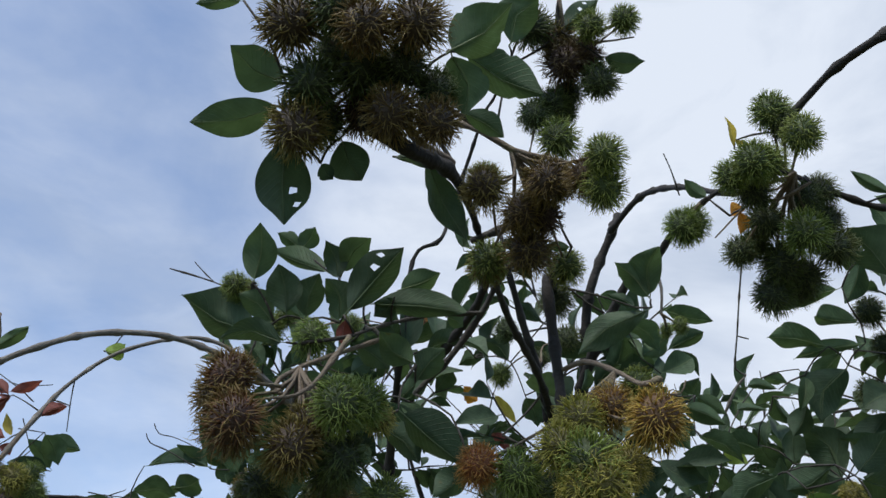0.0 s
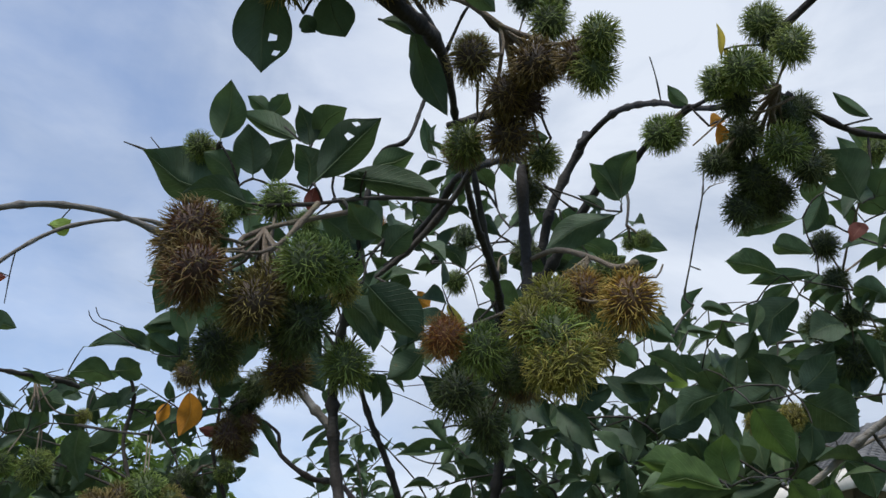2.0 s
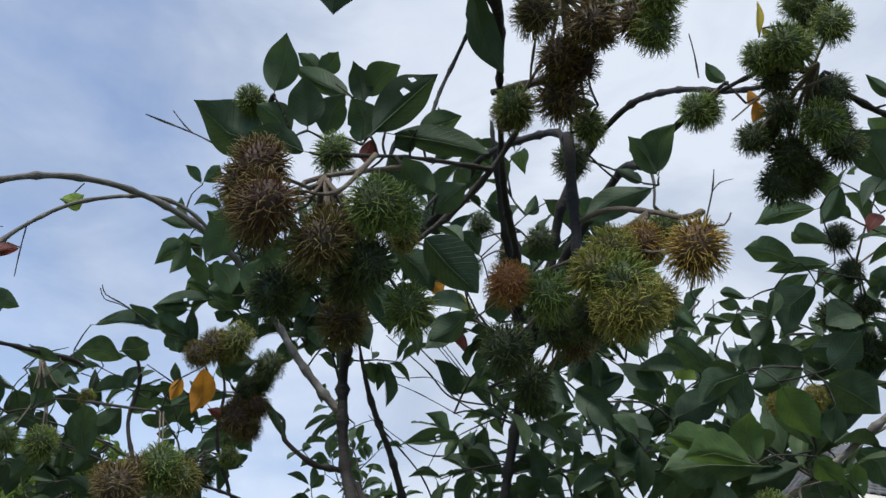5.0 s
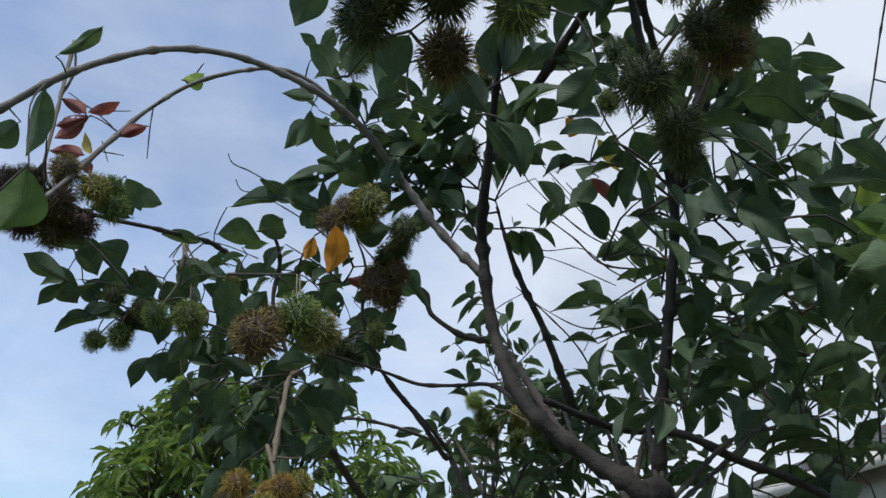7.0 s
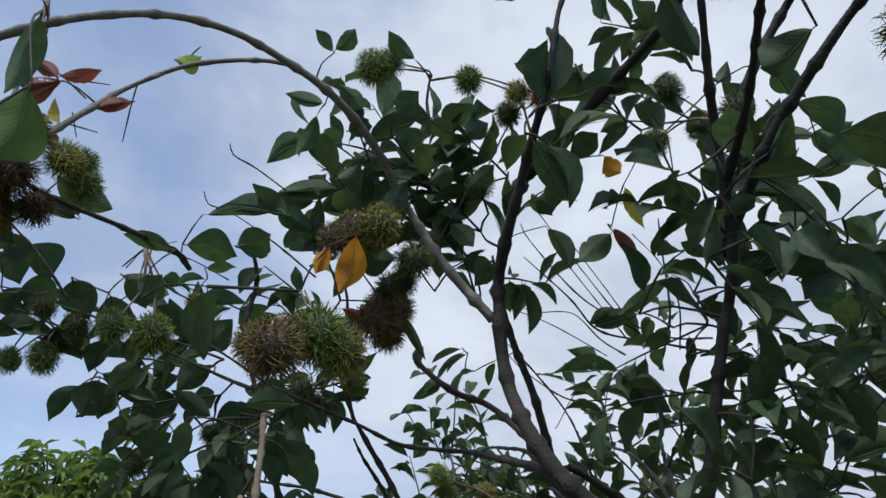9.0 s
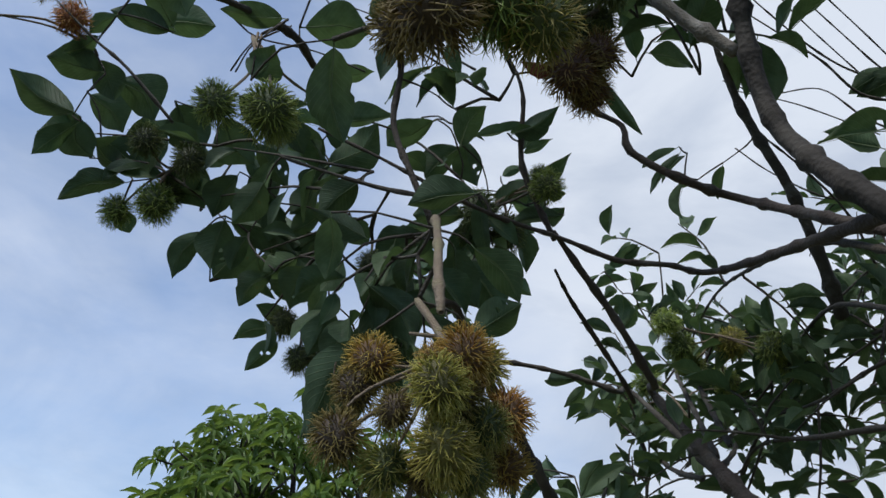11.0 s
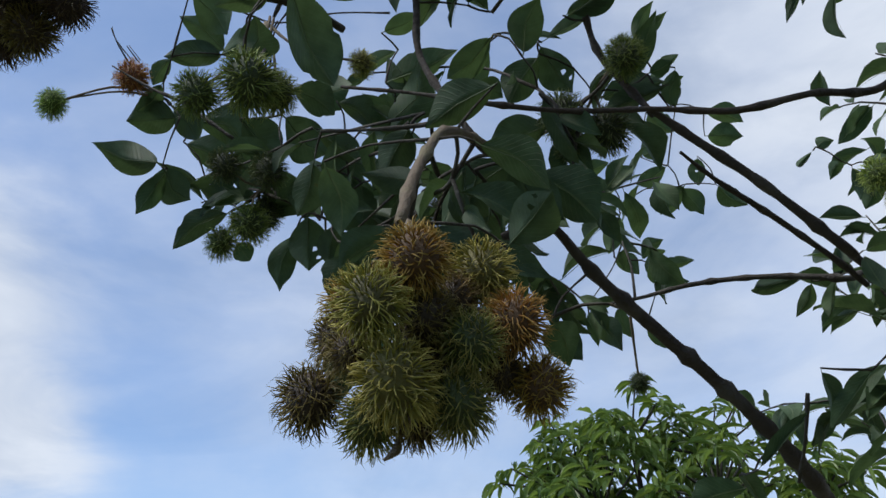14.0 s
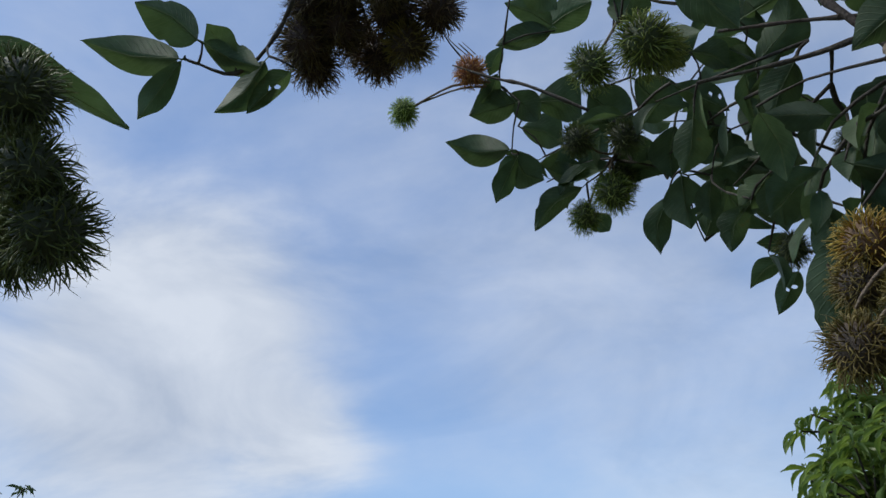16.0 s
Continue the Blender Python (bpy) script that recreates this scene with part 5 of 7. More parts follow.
leaf(twin, (-0.705, 2.737, 2.15), (-0.671, 2.794, 2.101), 0.051, (-0.42, 0.68, 0.60), "dark")
leaf(twin, (-0.579, 2.372, 1.998), (-0.564, 2.417, 1.947), 0.051, (-0.19, 0.54, 0.82), "dark")
leaf(twin, (-0.664, 2.788, 2.185), (-0.661, 2.826, 2.133), 0.029, (-0.43, 0.69, 0.58))
leaf(twin, (-0.644, 2.865, 2.162), (-0.628, 2.902, 2.125), 0.033, (-0.30, 0.62, 0.72))
leaf(twin, (-0.589, 2.83, 2.265), (-0.527, 2.869, 2.271), 0.028, (-0.34, 0.57, 0.75))
leaf(twin, (-0.606, 2.809, 2.279), (-0.561, 2.819, 2.309), 0.032, (-0.41, 0.60, 0.69))
leaf(twin, (-0.647, 2.779, 2.282), (-0.621, 2.817, 2.253), 0.039, (-0.48, 0.57, 0.67))
leaf(twin, (-0.609, 2.719, 2.405), (-0.663, 2.668, 2.426), 0.039, (-0.34, 0.65, 0.68))
leaf(twin, (-0.52, 2.797, 2.449), (-0.578, 2.776, 2.422), 0.038, (-0.23, 0.57, 0.79))
leaf(twin, (-0.481, 2.886, 2.498), (-0.498, 2.909, 2.45), 0.038, (-0.44, 0.61, 0.66))
leaf(twin, (-0.473, 3.01, 2.687), (-0.415, 3.068, 2.661), 0.048, (-0.04, 0.67, 0.74))
leaf(twin, (-0.49, 3.032, 2.64), (-0.426, 3.08, 2.634), 0.056, (-0.16, 0.75, 0.64))
leaf(twin, (-0.557, 2.862, 2.636), (-0.524, 2.91, 2.6), 0.054, (-0.04, 0.58, 0.81))
leaf(twin, (-0.569, 2.818, 2.51), (-0.519, 2.831, 2.541), 0.047, (-0.05, 0.58, 0.81))
leaf(twin, (-0.623, 2.388, 2.084), (-0.576, 2.437, 2.06), 0.042, (-0.23, 0.74, 0.63), "dark")
leaf(twin, (-0.691, 2.726, 2.179), (-0.644, 2.752, 2.189), 0.026, (-0.13, 0.69, 0.71), "dark")
leaf(twin, (-0.602, 2.851, 2.223), (-0.548, 2.879, 2.236), 0.029, (-0.32, 0.72, 0.62))
leaf(twin, (-0.674, 2.693, 2.447), (-0.607, 2.727, 2.464), 0.039, (-0.40, 0.43, 0.81))
leaf(drop_stem, (-0.469, 1.863, 1.837), (-0.535, 1.897, 1.752), 0.047, (-0.37, 0.77, 0.52), "dark")
leaf(drop_stem, (-0.638, 2.125, 2.008), (-0.705, 2.091, 2.055), 0.064, (-0.07, 0.75, 0.66))
leaf(drop_stem, (-0.692, 2.17, 1.993), (-0.734, 2.152, 2.015), 0.028, (-0.40, 0.68, 0.62), "light")
leaf(drop_stem, (-0.709, 2.171, 1.986), (-0.769, 2.17, 1.97), 0.028, (-0.32, 0.66, 0.67), "light")
leaf(drop_stem, (-0.705, 2.18, 1.969), (-0.754, 2.192, 1.932), 0.031, (-0.31, 0.70, 0.64))
leaf(drop_stem, (-0.387, 1.956, 2.053), (-0.467, 1.952, 2.04), 0.043, (-0.09, 0.57, 0.81), "dark")
leaf(drop_stem, (-0.574, 2.092, 1.958), (-0.61, 2.113, 1.906), 0.047, (-0.34, 0.79, 0.51), "dark")
leaf(drop_stem, (-0.605, 2.095, 1.987), (-0.636, 2.123, 1.922), 0.051, (-0.28, 0.72, 0.64), "dark")
leaf(drop_stem, (-0.516, 1.988, 1.955), (-0.466, 2.028, 1.893), 0.048, (-0.33, 0.80, 0.50), "dark")
leaf(drop_stem, (-0.457, 2.043, 1.976), (-0.487, 2.074, 1.907), 0.047, (-0.29, 0.68, 0.67), "dark")
leaf(drop_stem, (-0.613, 2.074, 2.026), (-0.656, 2.092, 1.978), 0.053, (-0.49, 0.60, 0.63), "dark")
leaf(drop_stem, (-0.486, 2.063, 2.039), (-0.539, 2.084, 1.982), 0.051, (-0.28, 0.71, 0.65), "dark")
leaf(drop_stem, (-0.512, 2.051, 1.943), (-0.554, 2.077, 1.882), 0.053, (-0.06, 0.75, 0.66), "dark")
leaf(drop_stem, (-0.438, 1.854, 2.349), (-0.501, 1.824, 2.388), 0.041, (0.04, 0.55, 0.83))
leaf(drop_stem, (-0.442, 1.852, 2.35), (-0.544, 1.837, 2.35), 0.027, (0.07, 0.44, 0.89))
leaf(drop_stem, (-0.622, 1.866, 2.272), (-0.701, 1.849, 2.283), 0.036, (-0.17, 0.42, 0.89))
leaf(drop_stem, (-0.379, 1.916, 1.958), (-0.334, 1.949, 1.907), 0.042, (0.10, 0.72, 0.69))
leaf(drop_stem, (-0.384, 1.957, 1.877), (-0.332, 1.949, 1.907), 0.044, (0.08, 0.70, 0.71), "dark")
leaf(drop_stem, (-0.564, 2.045, 2.139), (-0.618, 2.059, 2.097), 0.048, (-0.17, 0.68, 0.71), "dark")
leaf(drop_stem, (-0.675, 1.996, 2.116), (-0.719, 2.014, 2.067), 0.046, (-0.10, 0.63, 0.77), "dark")
leaf(low_right, (0.535, 1.406, 2.055), (0.437, 1.399, 2.073), 0.041, (0.31, 0.82, 0.48), "fresh")
leaf(low_right, (0.543, 1.361, 2.033), (0.447, 1.364, 2.031), 0.053, (0.00, 0.78, 0.63), "fresh")
leaf(low_right, (0.576, 1.427, 2.057), (0.563, 1.396, 2.118), 0.051, (0.07, 0.81, 0.58), "fresh")
leaf(low_right, (0.596, 1.359, 2.146), (0.658, 1.391, 2.081), 0.053, (0.34, 0.71, 0.62), "fresh")
leaf(low_right, (0.693, 1.406, 2.139), (0.692, 1.429, 2.092), 0.035, (0.34, 0.58, 0.74))
leaf(low_right, (0.689, 1.409, 2.177), (0.771, 1.425, 2.142), 0.072, (0.44, 0.67, 0.60), "dark")
leaf(low_right, (0.58, 1.448, 2.194), (0.518, 1.471, 2.149), 0.049, (0.32, 0.61, 0.73), "dark")
leaf(low_right, (0.661, 1.44, 2.206), (0.594, 1.456, 2.176), 0.051, (0.20, 0.71, 0.68), "dark")
leaf(low_right, (0.645, 1.307, 2.16), (0.685, 1.283, 2.207), 0.047, (0.42, 0.57, 0.71), "dark")
leaf(low_right, (0.643, 1.382, 2.054), (0.687, 1.394, 2.03), 0.039, (0.53, 0.69, 0.49), "fresh")
leaf(low_right, (0.711, 1.402, 2.011), (0.699, 1.382, 2.053), 0.039, (0.31, 0.73, 0.61), "fresh")
leaf(low_right, (0.822, 1.93, 2.563), (0.859, 1.955, 2.51), 0.040, (0.34, 0.76, 0.56))
leaf(low_right, (0.743, 1.937, 2.551), (0.795, 1.941, 2.54), 0.030, (0.08, 0.61, 0.78))
leaf(low_right, (0.698, 1.587, 2.357), (0.672, 1.611, 2.31), 0.043, (0.20, 0.81, 0.56), "dark")
leaf(cross_low, (-0.792, 2.143, 2.149), (-0.684, 2.162, 2.113), 0.064, (-0.40, 0.89, 0.22), "dark")
leaf(cross_low, (-0.62, 2.074, 2.193), (-0.546, 2.049, 2.24), 0.057, (-0.48, 0.87, 0.13), "dark")
leaf(cross_low, (-0.654, 2.155, 2.126), (-0.735, 2.193, 2.055), 0.074, (-0.09, 1.00, -0.00), "dark")
leaf(cross_low, (-0.834, 2.199, 2.086), (-0.763, 2.173, 2.135), 0.065, (-0.38, 0.85, 0.36), "dark")
leaf(cross_low, (-0.77, 2.054, 2.314), (-0.681, 2.069, 2.288), 0.055, (-0.17, 0.89, 0.42))
leaf(steep, (0.378, 1.165, 2.353), (0.336, 1.144, 2.395), 0.034, (0.18, 0.84, 0.52), "light")
leaf(steep, (0.381, 1.164, 2.356), (0.392, 1.121, 2.403), 0.047, (-0.06, 0.74, 0.67))
leaf(steep, (0.359, 1.171, 2.342), (0.326, 1.182, 2.368), 0.016, (0.56, 0.78, 0.30), "dark")
leaf(steep, (0.374, 1.173, 2.336), (0.282, 1.189, 2.283), 0.042, (0.24, 0.94, 0.25), "dark")
leaf(steep, (0.684, 1.152, 2.366), (0.638, 1.135, 2.43), 0.066, (0.65, 0.50, 0.57), "dark")
leaf(steep, (0.69, 1.101, 2.46), (0.649, 1.102, 2.498), 0.017, (0.44, 0.76, 0.48))
leaf(steep, (0.459, 1.106, 2.468), (0.434, 1.103, 2.496), 0.019, (0.47, 0.73, 0.49), "light")
leaf(steep, (0.49, 1.118, 2.445), (0.511, 1.12, 2.455), 0.019, (-0.33, 0.77, 0.55), "orange")
leaf(steep, (0.501, 1.117, 2.449), (0.502, 1.135, 2.426), 0.019, (0.53, 0.65, 0.55), "orange")
leaf(steep, (0.497, 1.073, 2.523), (0.479, 1.028, 2.536), 0.010, (0.48, 0.24, 0.84), "yellow")
leaf(steep, (0.5, 1.069, 2.529), (0.522, 1.074, 2.518), 0.010, (0.39, 0.60, 0.70), "yellow")
leaf(steep, (0.704, 1.147, 2.37), (0.711, 1.115, 2.392), 0.043, (0.36, 0.68, 0.65))
leaf(steep, (0.722, 1.515, 2.435), (0.632, 1.513, 2.452), 0.049, (0.19, 0.56, 0.81), "light")
leaf(steep, (0.75, 1.473, 2.519), (0.645, 1.487, 2.486), 0.040, (-0.04, 0.80, 0.60), "light")
leaf(steep, (0.779, 1.497, 2.468), (0.704, 1.474, 2.47), 0.041, (-0.14, 0.56, 0.82))
leaf(steep, (0.782, 1.515, 2.436), (0.668, 1.517, 2.412), 0.030, (-0.08, 0.78, 0.62), "light")
leaf(steep, (0.756, 1.533, 2.399), (0.706, 1.56, 2.315), 0.074, (-0.12, 0.93, 0.36), "dark")
leaf(steep, (0.819, 1.562, 2.332), (0.769, 1.594, 2.268), 0.056, (0.24, 0.94, 0.25), "dark")
leaf(steep, (0.79, 1.452, 2.558), (0.763, 1.489, 2.499), 0.038, (0.46, 0.84, 0.30))
leaf(steep, (0.833, 1.545, 2.36), (0.774, 1.549, 2.336), 0.062, (-0.07, -0.98, 0.20), "dark")
leaf(steep, (0.688, 1.539, 2.388), (0.669, 1.542, 2.33), 0.025, (-0.16, -0.99, 0.05))
leaf(steep, (0.641, 1.547, 2.372), (0.59, 1.533, 2.373), 0.019, (-0.16, 0.83, 0.54))
leaf(steep, (0.858, 1.465, 2.514), (0.83, 1.467, 2.477), 0.030, (-0.34, -0.90, 0.29), "red")
leaf(steep, (0.892, 1.451, 2.532), (0.843, 1.446, 2.546), 0.053, (0.13, 0.40, 0.91))
leaf(low_cross, (0.74, 1.7, 2.28), (0.813, 1.742, 2.188), 0.072, (-0.10, 0.90, 0.42), "light")
leaf(low_cross, (0.675, 1.714, 2.251), (0.694, 1.755, 2.136), 0.063, (0.20, 0.85, 0.49), "light")
leaf(low_cross, (0.689, 1.754, 2.132), (0.541, 1.741, 2.127), 0.072, (-0.06, -0.98, 0.19), "light")
leaf(low_cross, (0.638, 1.742, 2.178), (0.537, 1.738, 2.164), 0.048, (0.22, 0.91, 0.35))
leaf(low_cross, (0.554, 1.707, 2.203), (0.661, 1.716, 2.279), 0.063, (0.02, 0.96, 0.27), "dark")
leaf(low_cross, (0.814, 1.699, 2.275), (0.91, 1.691, 2.247), 0.088, (0.01, 0.99, 0.12), "dark")
leaf(low_cross, (0.826, 1.708, 2.258), (0.844, 1.743, 2.186), 0.048, (0.47, 0.70, 0.54), "light")
leaf(low_cross, (0.801, 1.692, 2.292), (0.88, 1.667, 2.37), 0.072, (-0.15, 0.91, 0.37), "dark")
leaf(low_cross, (0.692, 1.692, 2.292), (0.696, 1.67, 2.349), 0.043, (0.53, 0.80, 0.29), "dark")
leaf(low_cross, (0.664, 1.641, 2.391), (0.707, 1.681, 2.355), 0.030, (-0.31, 0.81, 0.50))
leaf(low_cross, (0.652, 1.65, 2.373), (0.59, 1.618, 2.364), 0.015, (-0.29, 0.86, 0.43))
leaf(low_cross, (0.522, 1.609, 2.385), (0.574, 1.635, 2.362), 0.034, (-0.16, 0.93, 0.33))
leaf(low_cross, (0.728, 1.752, 2.14), (0.793, 1.75, 2.165), 0.046, (-0.07, 0.88, 0.48))
leaf(low_cross, (0.593, 1.745, 2.119), (0.666, 1.77, 2.048), 0.062, (0.09, 0.90, 0.43), "light")
leaf(low_cross, (0.55, 1.743, 2.114), (0.603, 1.765, 2.04), 0.064, (0.04, 0.95, 0.30))
leaf(low_cross, (0.687, 1.754, 2.127), (0.684, 1.797, 2.056), 0.053, (0.29, 0.70, 0.65))
leaf(low_cross, (0.788, 1.748, 2.146), (0.878, 1.782, 2.097), 0.059, (0.16, 0.53, 0.83), "light")
leaf(low_cross, (0.634, 1.901, 2.4), (0.676, 1.929, 2.363), 0.050, (-0.06, 0.88, 0.47), "lime")
leaf(low_cross, (0.621, 1.928, 2.347), (0.674, 1.97, 2.316), 0.048, (-0.11, 0.70, 0.70), "light")
leaf(low_cross, (0.845, 1.762, 2.091), (0.91, 1.764, 2.068), 0.061, (0.01, 0.97, 0.23), "light")
leaf(low_cross, (0.525, 1.829, 2.337), (0.565, 1.885, 2.277), 0.052, (0.09, 0.70, 0.71))
leaf(low_cross, (0.487, 1.795, 2.391), (0.539, 1.811, 2.354), 0.046, (0.21, 0.89, 0.41), "light")
leaf(low_cross, (0.888, 1.735, 2.179), (0.931, 1.726, 2.11), 0.071, (0.44, 0.76, 0.48), "light")
leaf(low_cross, (0.746, 1.765, 2.084), (0.789, 1.767, 2.039), 0.062, (-0.00, 0.93, 0.36), "light")
leaf(low_cross, (0.656, 1.752, 2.339), (0.712, 1.803, 2.306), 0.050, (0.28, 0.53, 0.80), "dark")
leaf(low_cross, (0.798, 1.743, 2.394), (0.771, 1.753, 2.326), 0.054, (-0.33, -0.94, 0.02), "dark")
leaf(low_cross, (0.945, 1.744, 2.36), (0.883, 1.775, 2.299), 0.071, (-0.51, -0.83, 0.23), "dark")
fruit_cluster(tree, (0.637, 1.433, 2.025), [
    (0.55, 1.332, 1.959, 0.072, "green"),
    (0.611, 1.356, 1.938, 0.069, "green")], "pair of yellow-green fruits low down", [[(0.761, 1.517, 2.074, 0.001), (0.637, 1.433, 2.025, 0.001)]])
leaf(arch, (-0.759, 1.504, 2.461), (-0.675, 1.484, 2.5), 0.026, (-0.08, 0.80, 0.59), "light")
leaf(arch, (-0.673, 1.39, 2.306), (-0.693, 1.418, 2.205), 0.040, (-0.13, 0.96, 0.23), "light")
leaf(arch, (-0.581, 1.291, 2.109), (-0.599, 1.295, 2.025), 0.062, (-0.47, 0.81, 0.35), "fresh", 1)
leaf(arch, (-0.836, 1.548, 2.354), (-0.924, 1.577, 2.34), 0.049, (-0.21, 0.82, 0.54))
leaf(arch_low, (-0.788, 1.655, 2.444), (-0.73, 1.659, 2.468), 0.024, (-0.31, 0.59, 0.74), "red")
leaf(arch_low, (-0.785, 1.657, 2.436), (-0.835, 1.64, 2.407), 0.029, (-0.41, 0.87, 0.27), "red")
leaf(arch_low, (-0.791, 1.657, 2.431), (-0.831, 1.64, 2.38), 0.028, (-0.39, 0.76, 0.52), "red")
leaf(arch_low, (-0.839, 1.64, 2.468), (-0.787, 1.65, 2.438), 0.026, (-0.16, 0.98, 0.08), "red")
leaf(arch_low, (-0.673, 1.672, 2.418), (-0.725, 1.668, 2.395), 0.024, (-0.17, 0.76, 0.62), "red")
leaf(arch_low, (-0.766, 1.664, 2.359), (-0.781, 1.653, 2.4), 0.017, (-0.68, 0.66, 0.33), "yellow")
leaf(arch_low, (-0.649, 1.72, 2.559), (-0.608, 1.722, 2.574), 0.038, (-0.15, 0.97, 0.19), "lime")
leaf(arch_low, (-0.848, 1.659, 2.367), (-0.769, 1.654, 2.35), 0.026, (0.05, 0.93, 0.37), "red")
leaf(arch_low, (-0.924, 2.024, 2.455), (-0.829, 2.047, 2.455), 0.054, (-0.31, 0.62, 0.72))
leaf(arch_low, (-0.784, 1.666, 2.34), (-0.769, 1.683, 2.326), 0.024, (0.60, -0.79, 0.10), "red")
leaf(cross, (-0.296, 1.703, 2.224), (-0.315, 1.749, 2.154), 0.044, (-0.27, 0.79, 0.55), "orange")
leaf(cross, (-0.332, 1.705, 2.203), (-0.349, 1.722, 2.167), 0.024, (-0.02, 0.90, 0.44), "orange")
leaf(cross, (-0.249, 2.024, 2.281), (-0.187, 2.07, 2.2), 0.019, (-0.20, 0.90, 0.39))
leaf(cross, (-0.32, 1.883, 2.313), (-0.249, 1.917, 2.322), 0.057, (-0.37, 0.88, 0.30), "dark")
leaf(cross, (-0.279, 1.939, 2.21), (-0.332, 1.92, 2.215), 0.024, (-0.28, 0.96, 0.01), "red")
leaf(cross, (-0.413, 1.918, 2.425), (-0.479, 1.89, 2.414), 0.044, (-0.29, 0.73, 0.62))
leaf(cross, (-0.405, 1.96, 2.347), (-0.431, 1.94, 2.41), 0.079, (0.25, 0.92, 0.29), "light")
leaf(cross, (-0.439, 2.05, 2.257), (-0.469, 1.991, 2.268), 0.032, (-0.04, 0.38, 0.93))
leaf(cross, (-0.363, 2.115, 2.251), (-0.297, 2.116, 2.296), 0.035, (-0.37, 0.88, 0.31))
leaf(cross, (-0.368, 2.111, 2.25), (-0.326, 2.145, 2.268), 0.018, (-0.52, 0.19, 0.83))
leaf(cross, (-0.352, 2.213, 2.197), (-0.285, 2.189, 2.263), 0.031, (-0.40, 0.61, 0.69))
leaf(cross, (-0.306, 2.219, 2.173), (-0.369, 2.177, 2.143), 0.031, (-0.57, 0.38, 0.73), "dark")
leaf(cross, (-0.329, 2.246, 2.225), (-0.299, 2.252, 2.232), 0.021, (-0.27, 0.60, 0.76))
leaf(cross, (-0.322, 2.279, 2.188), (-0.301, 2.265, 2.214), 0.024, (-0.15, 0.76, 0.63))
leaf(cross, (-0.455, 2.033, 2.267), (-0.426, 2.007, 2.283), 0.041, (-0.52, 0.71, 0.47))
leaf(twin, (-0.446, 2.595, 2.5), (-0.403, 2.607, 2.527), 0.022, (-0.34, 0.89, 0.29))
leaf(twin, (-0.44, 2.612, 2.482), (-0.392, 2.611, 2.49), 0.018, (-0.04, 0.87, 0.49))
leaf(twin, (-0.426, 2.641, 2.46), (-0.41, 2.602, 2.481), 0.036, (-0.49, 0.21, 0.85))
leaf(twin, (-0.458, 2.155, 1.889), (-0.476, 2.21, 1.857), 0.043, (-0.54, 0.34, 0.77))
leaf(twin_b, (-0.248, 2.81, 2.375), (-0.222, 2.836, 2.39), 0.026, (-0.70, 0.71, 0.10), "light")
leaf(twin_b, (-0.259, 2.808, 2.367), (-0.285, 2.786, 2.336), 0.013, (-0.58, 0.81, 0.06))
leaf(twin_b, (-0.226, 2.848, 2.35), (-0.254, 2.874, 2.337), 0.025, (0.29, 0.68, 0.67))
leaf(twin_b, (-0.212, 2.866, 2.341), (-0.22, 2.894, 2.289), 0.030, (0.36, 0.81, 0.46))
leaf(twin_b, (-0.192, 2.873, 2.349), (-0.15, 2.867, 2.34), 0.025, (0.09, 0.98, 0.15))
leaf(twin_b, (-0.181, 2.902, 2.324), (-0.22, 2.927, 2.285), 0.038, (-0.12, 0.77, 0.63))
leaf(twin_b, (-0.3, 2.663, 2.08), (-0.36, 2.59, 2.051), 0.029, (-0.73, 0.61, 0.30), "dark")
leaf(twin_b, (-0.296, 2.676, 2.069), (-0.337, 2.71, 2.038), 0.024, (0.09, 0.71, 0.70))
leaf(twin_b, (-0.264, 2.701, 2.073), (-0.29, 2.708, 2.021), 0.021, (-0.56, 0.71, 0.43))
leaf(twin_b, (-0.213, 2.711, 2.111), (-0.161, 2.718, 2.106), 0.035, (-0.05, 0.61, 0.79))
leaf(twin_b, (-0.227, 2.672, 1.919), (-0.302, 2.656, 1.857), 0.033, (0.02, -1.00, 0.07))
leaf(twin_b, (-0.208, 2.661, 1.962), (-0.179, 2.636, 1.972), 0.030, (0.47, 0.75, 0.46))
leaf(over, (-0.123, 2.3, 2.334), (-0.179, 2.283, 2.289), 0.018, (-0.86, 0.38, 0.35))
leaf(over, (-0.118, 2.308, 2.329), (-0.168, 2.317, 2.261), 0.017, (-0.64, 0.74, 0.20))
leaf(over, (-0.108, 2.317, 2.33), (-0.147, 2.338, 2.293), 0.014, (-0.50, 0.78, 0.38))
leaf(over, (-0.108, 2.361, 2.311), (-0.116, 2.375, 2.245), 0.019, (-0.55, 0.80, 0.25))
leaf(over, (-0.089, 2.372, 2.316), (-0.121, 2.39, 2.314), 0.015, (0.07, 0.38, 0.92))
leaf(over, (-0.045, 2.364, 2.337), (-0.052, 2.414, 2.302), 0.021, (-0.21, 0.60, 0.78))
leaf(near_limb, (-0.317, 2.297, 1.73), (-0.264, 2.314, 1.777), 0.014, (0.12, -0.99, 0.06), "dark")
leaf(near_limb, (-0.381, 2.429, 1.739), (-0.438, 2.388, 1.719), 0.041, (-0.67, 0.55, 0.49), "light")
leaf(near_limb, (-0.356, 2.356, 1.736), (-0.362, 2.427, 1.704), 0.022, (-0.01, 0.69, 0.73), "light")
leaf(near_limb, (-0.239, 2.312, 1.815), (-0.248, 2.339, 1.769), 0.018, (0.16, 0.79, 0.60))
leaf(near_limb, (-0.201, 2.35, 1.813), (-0.245, 2.315, 1.757), 0.023, (-0.71, 0.60, 0.37))
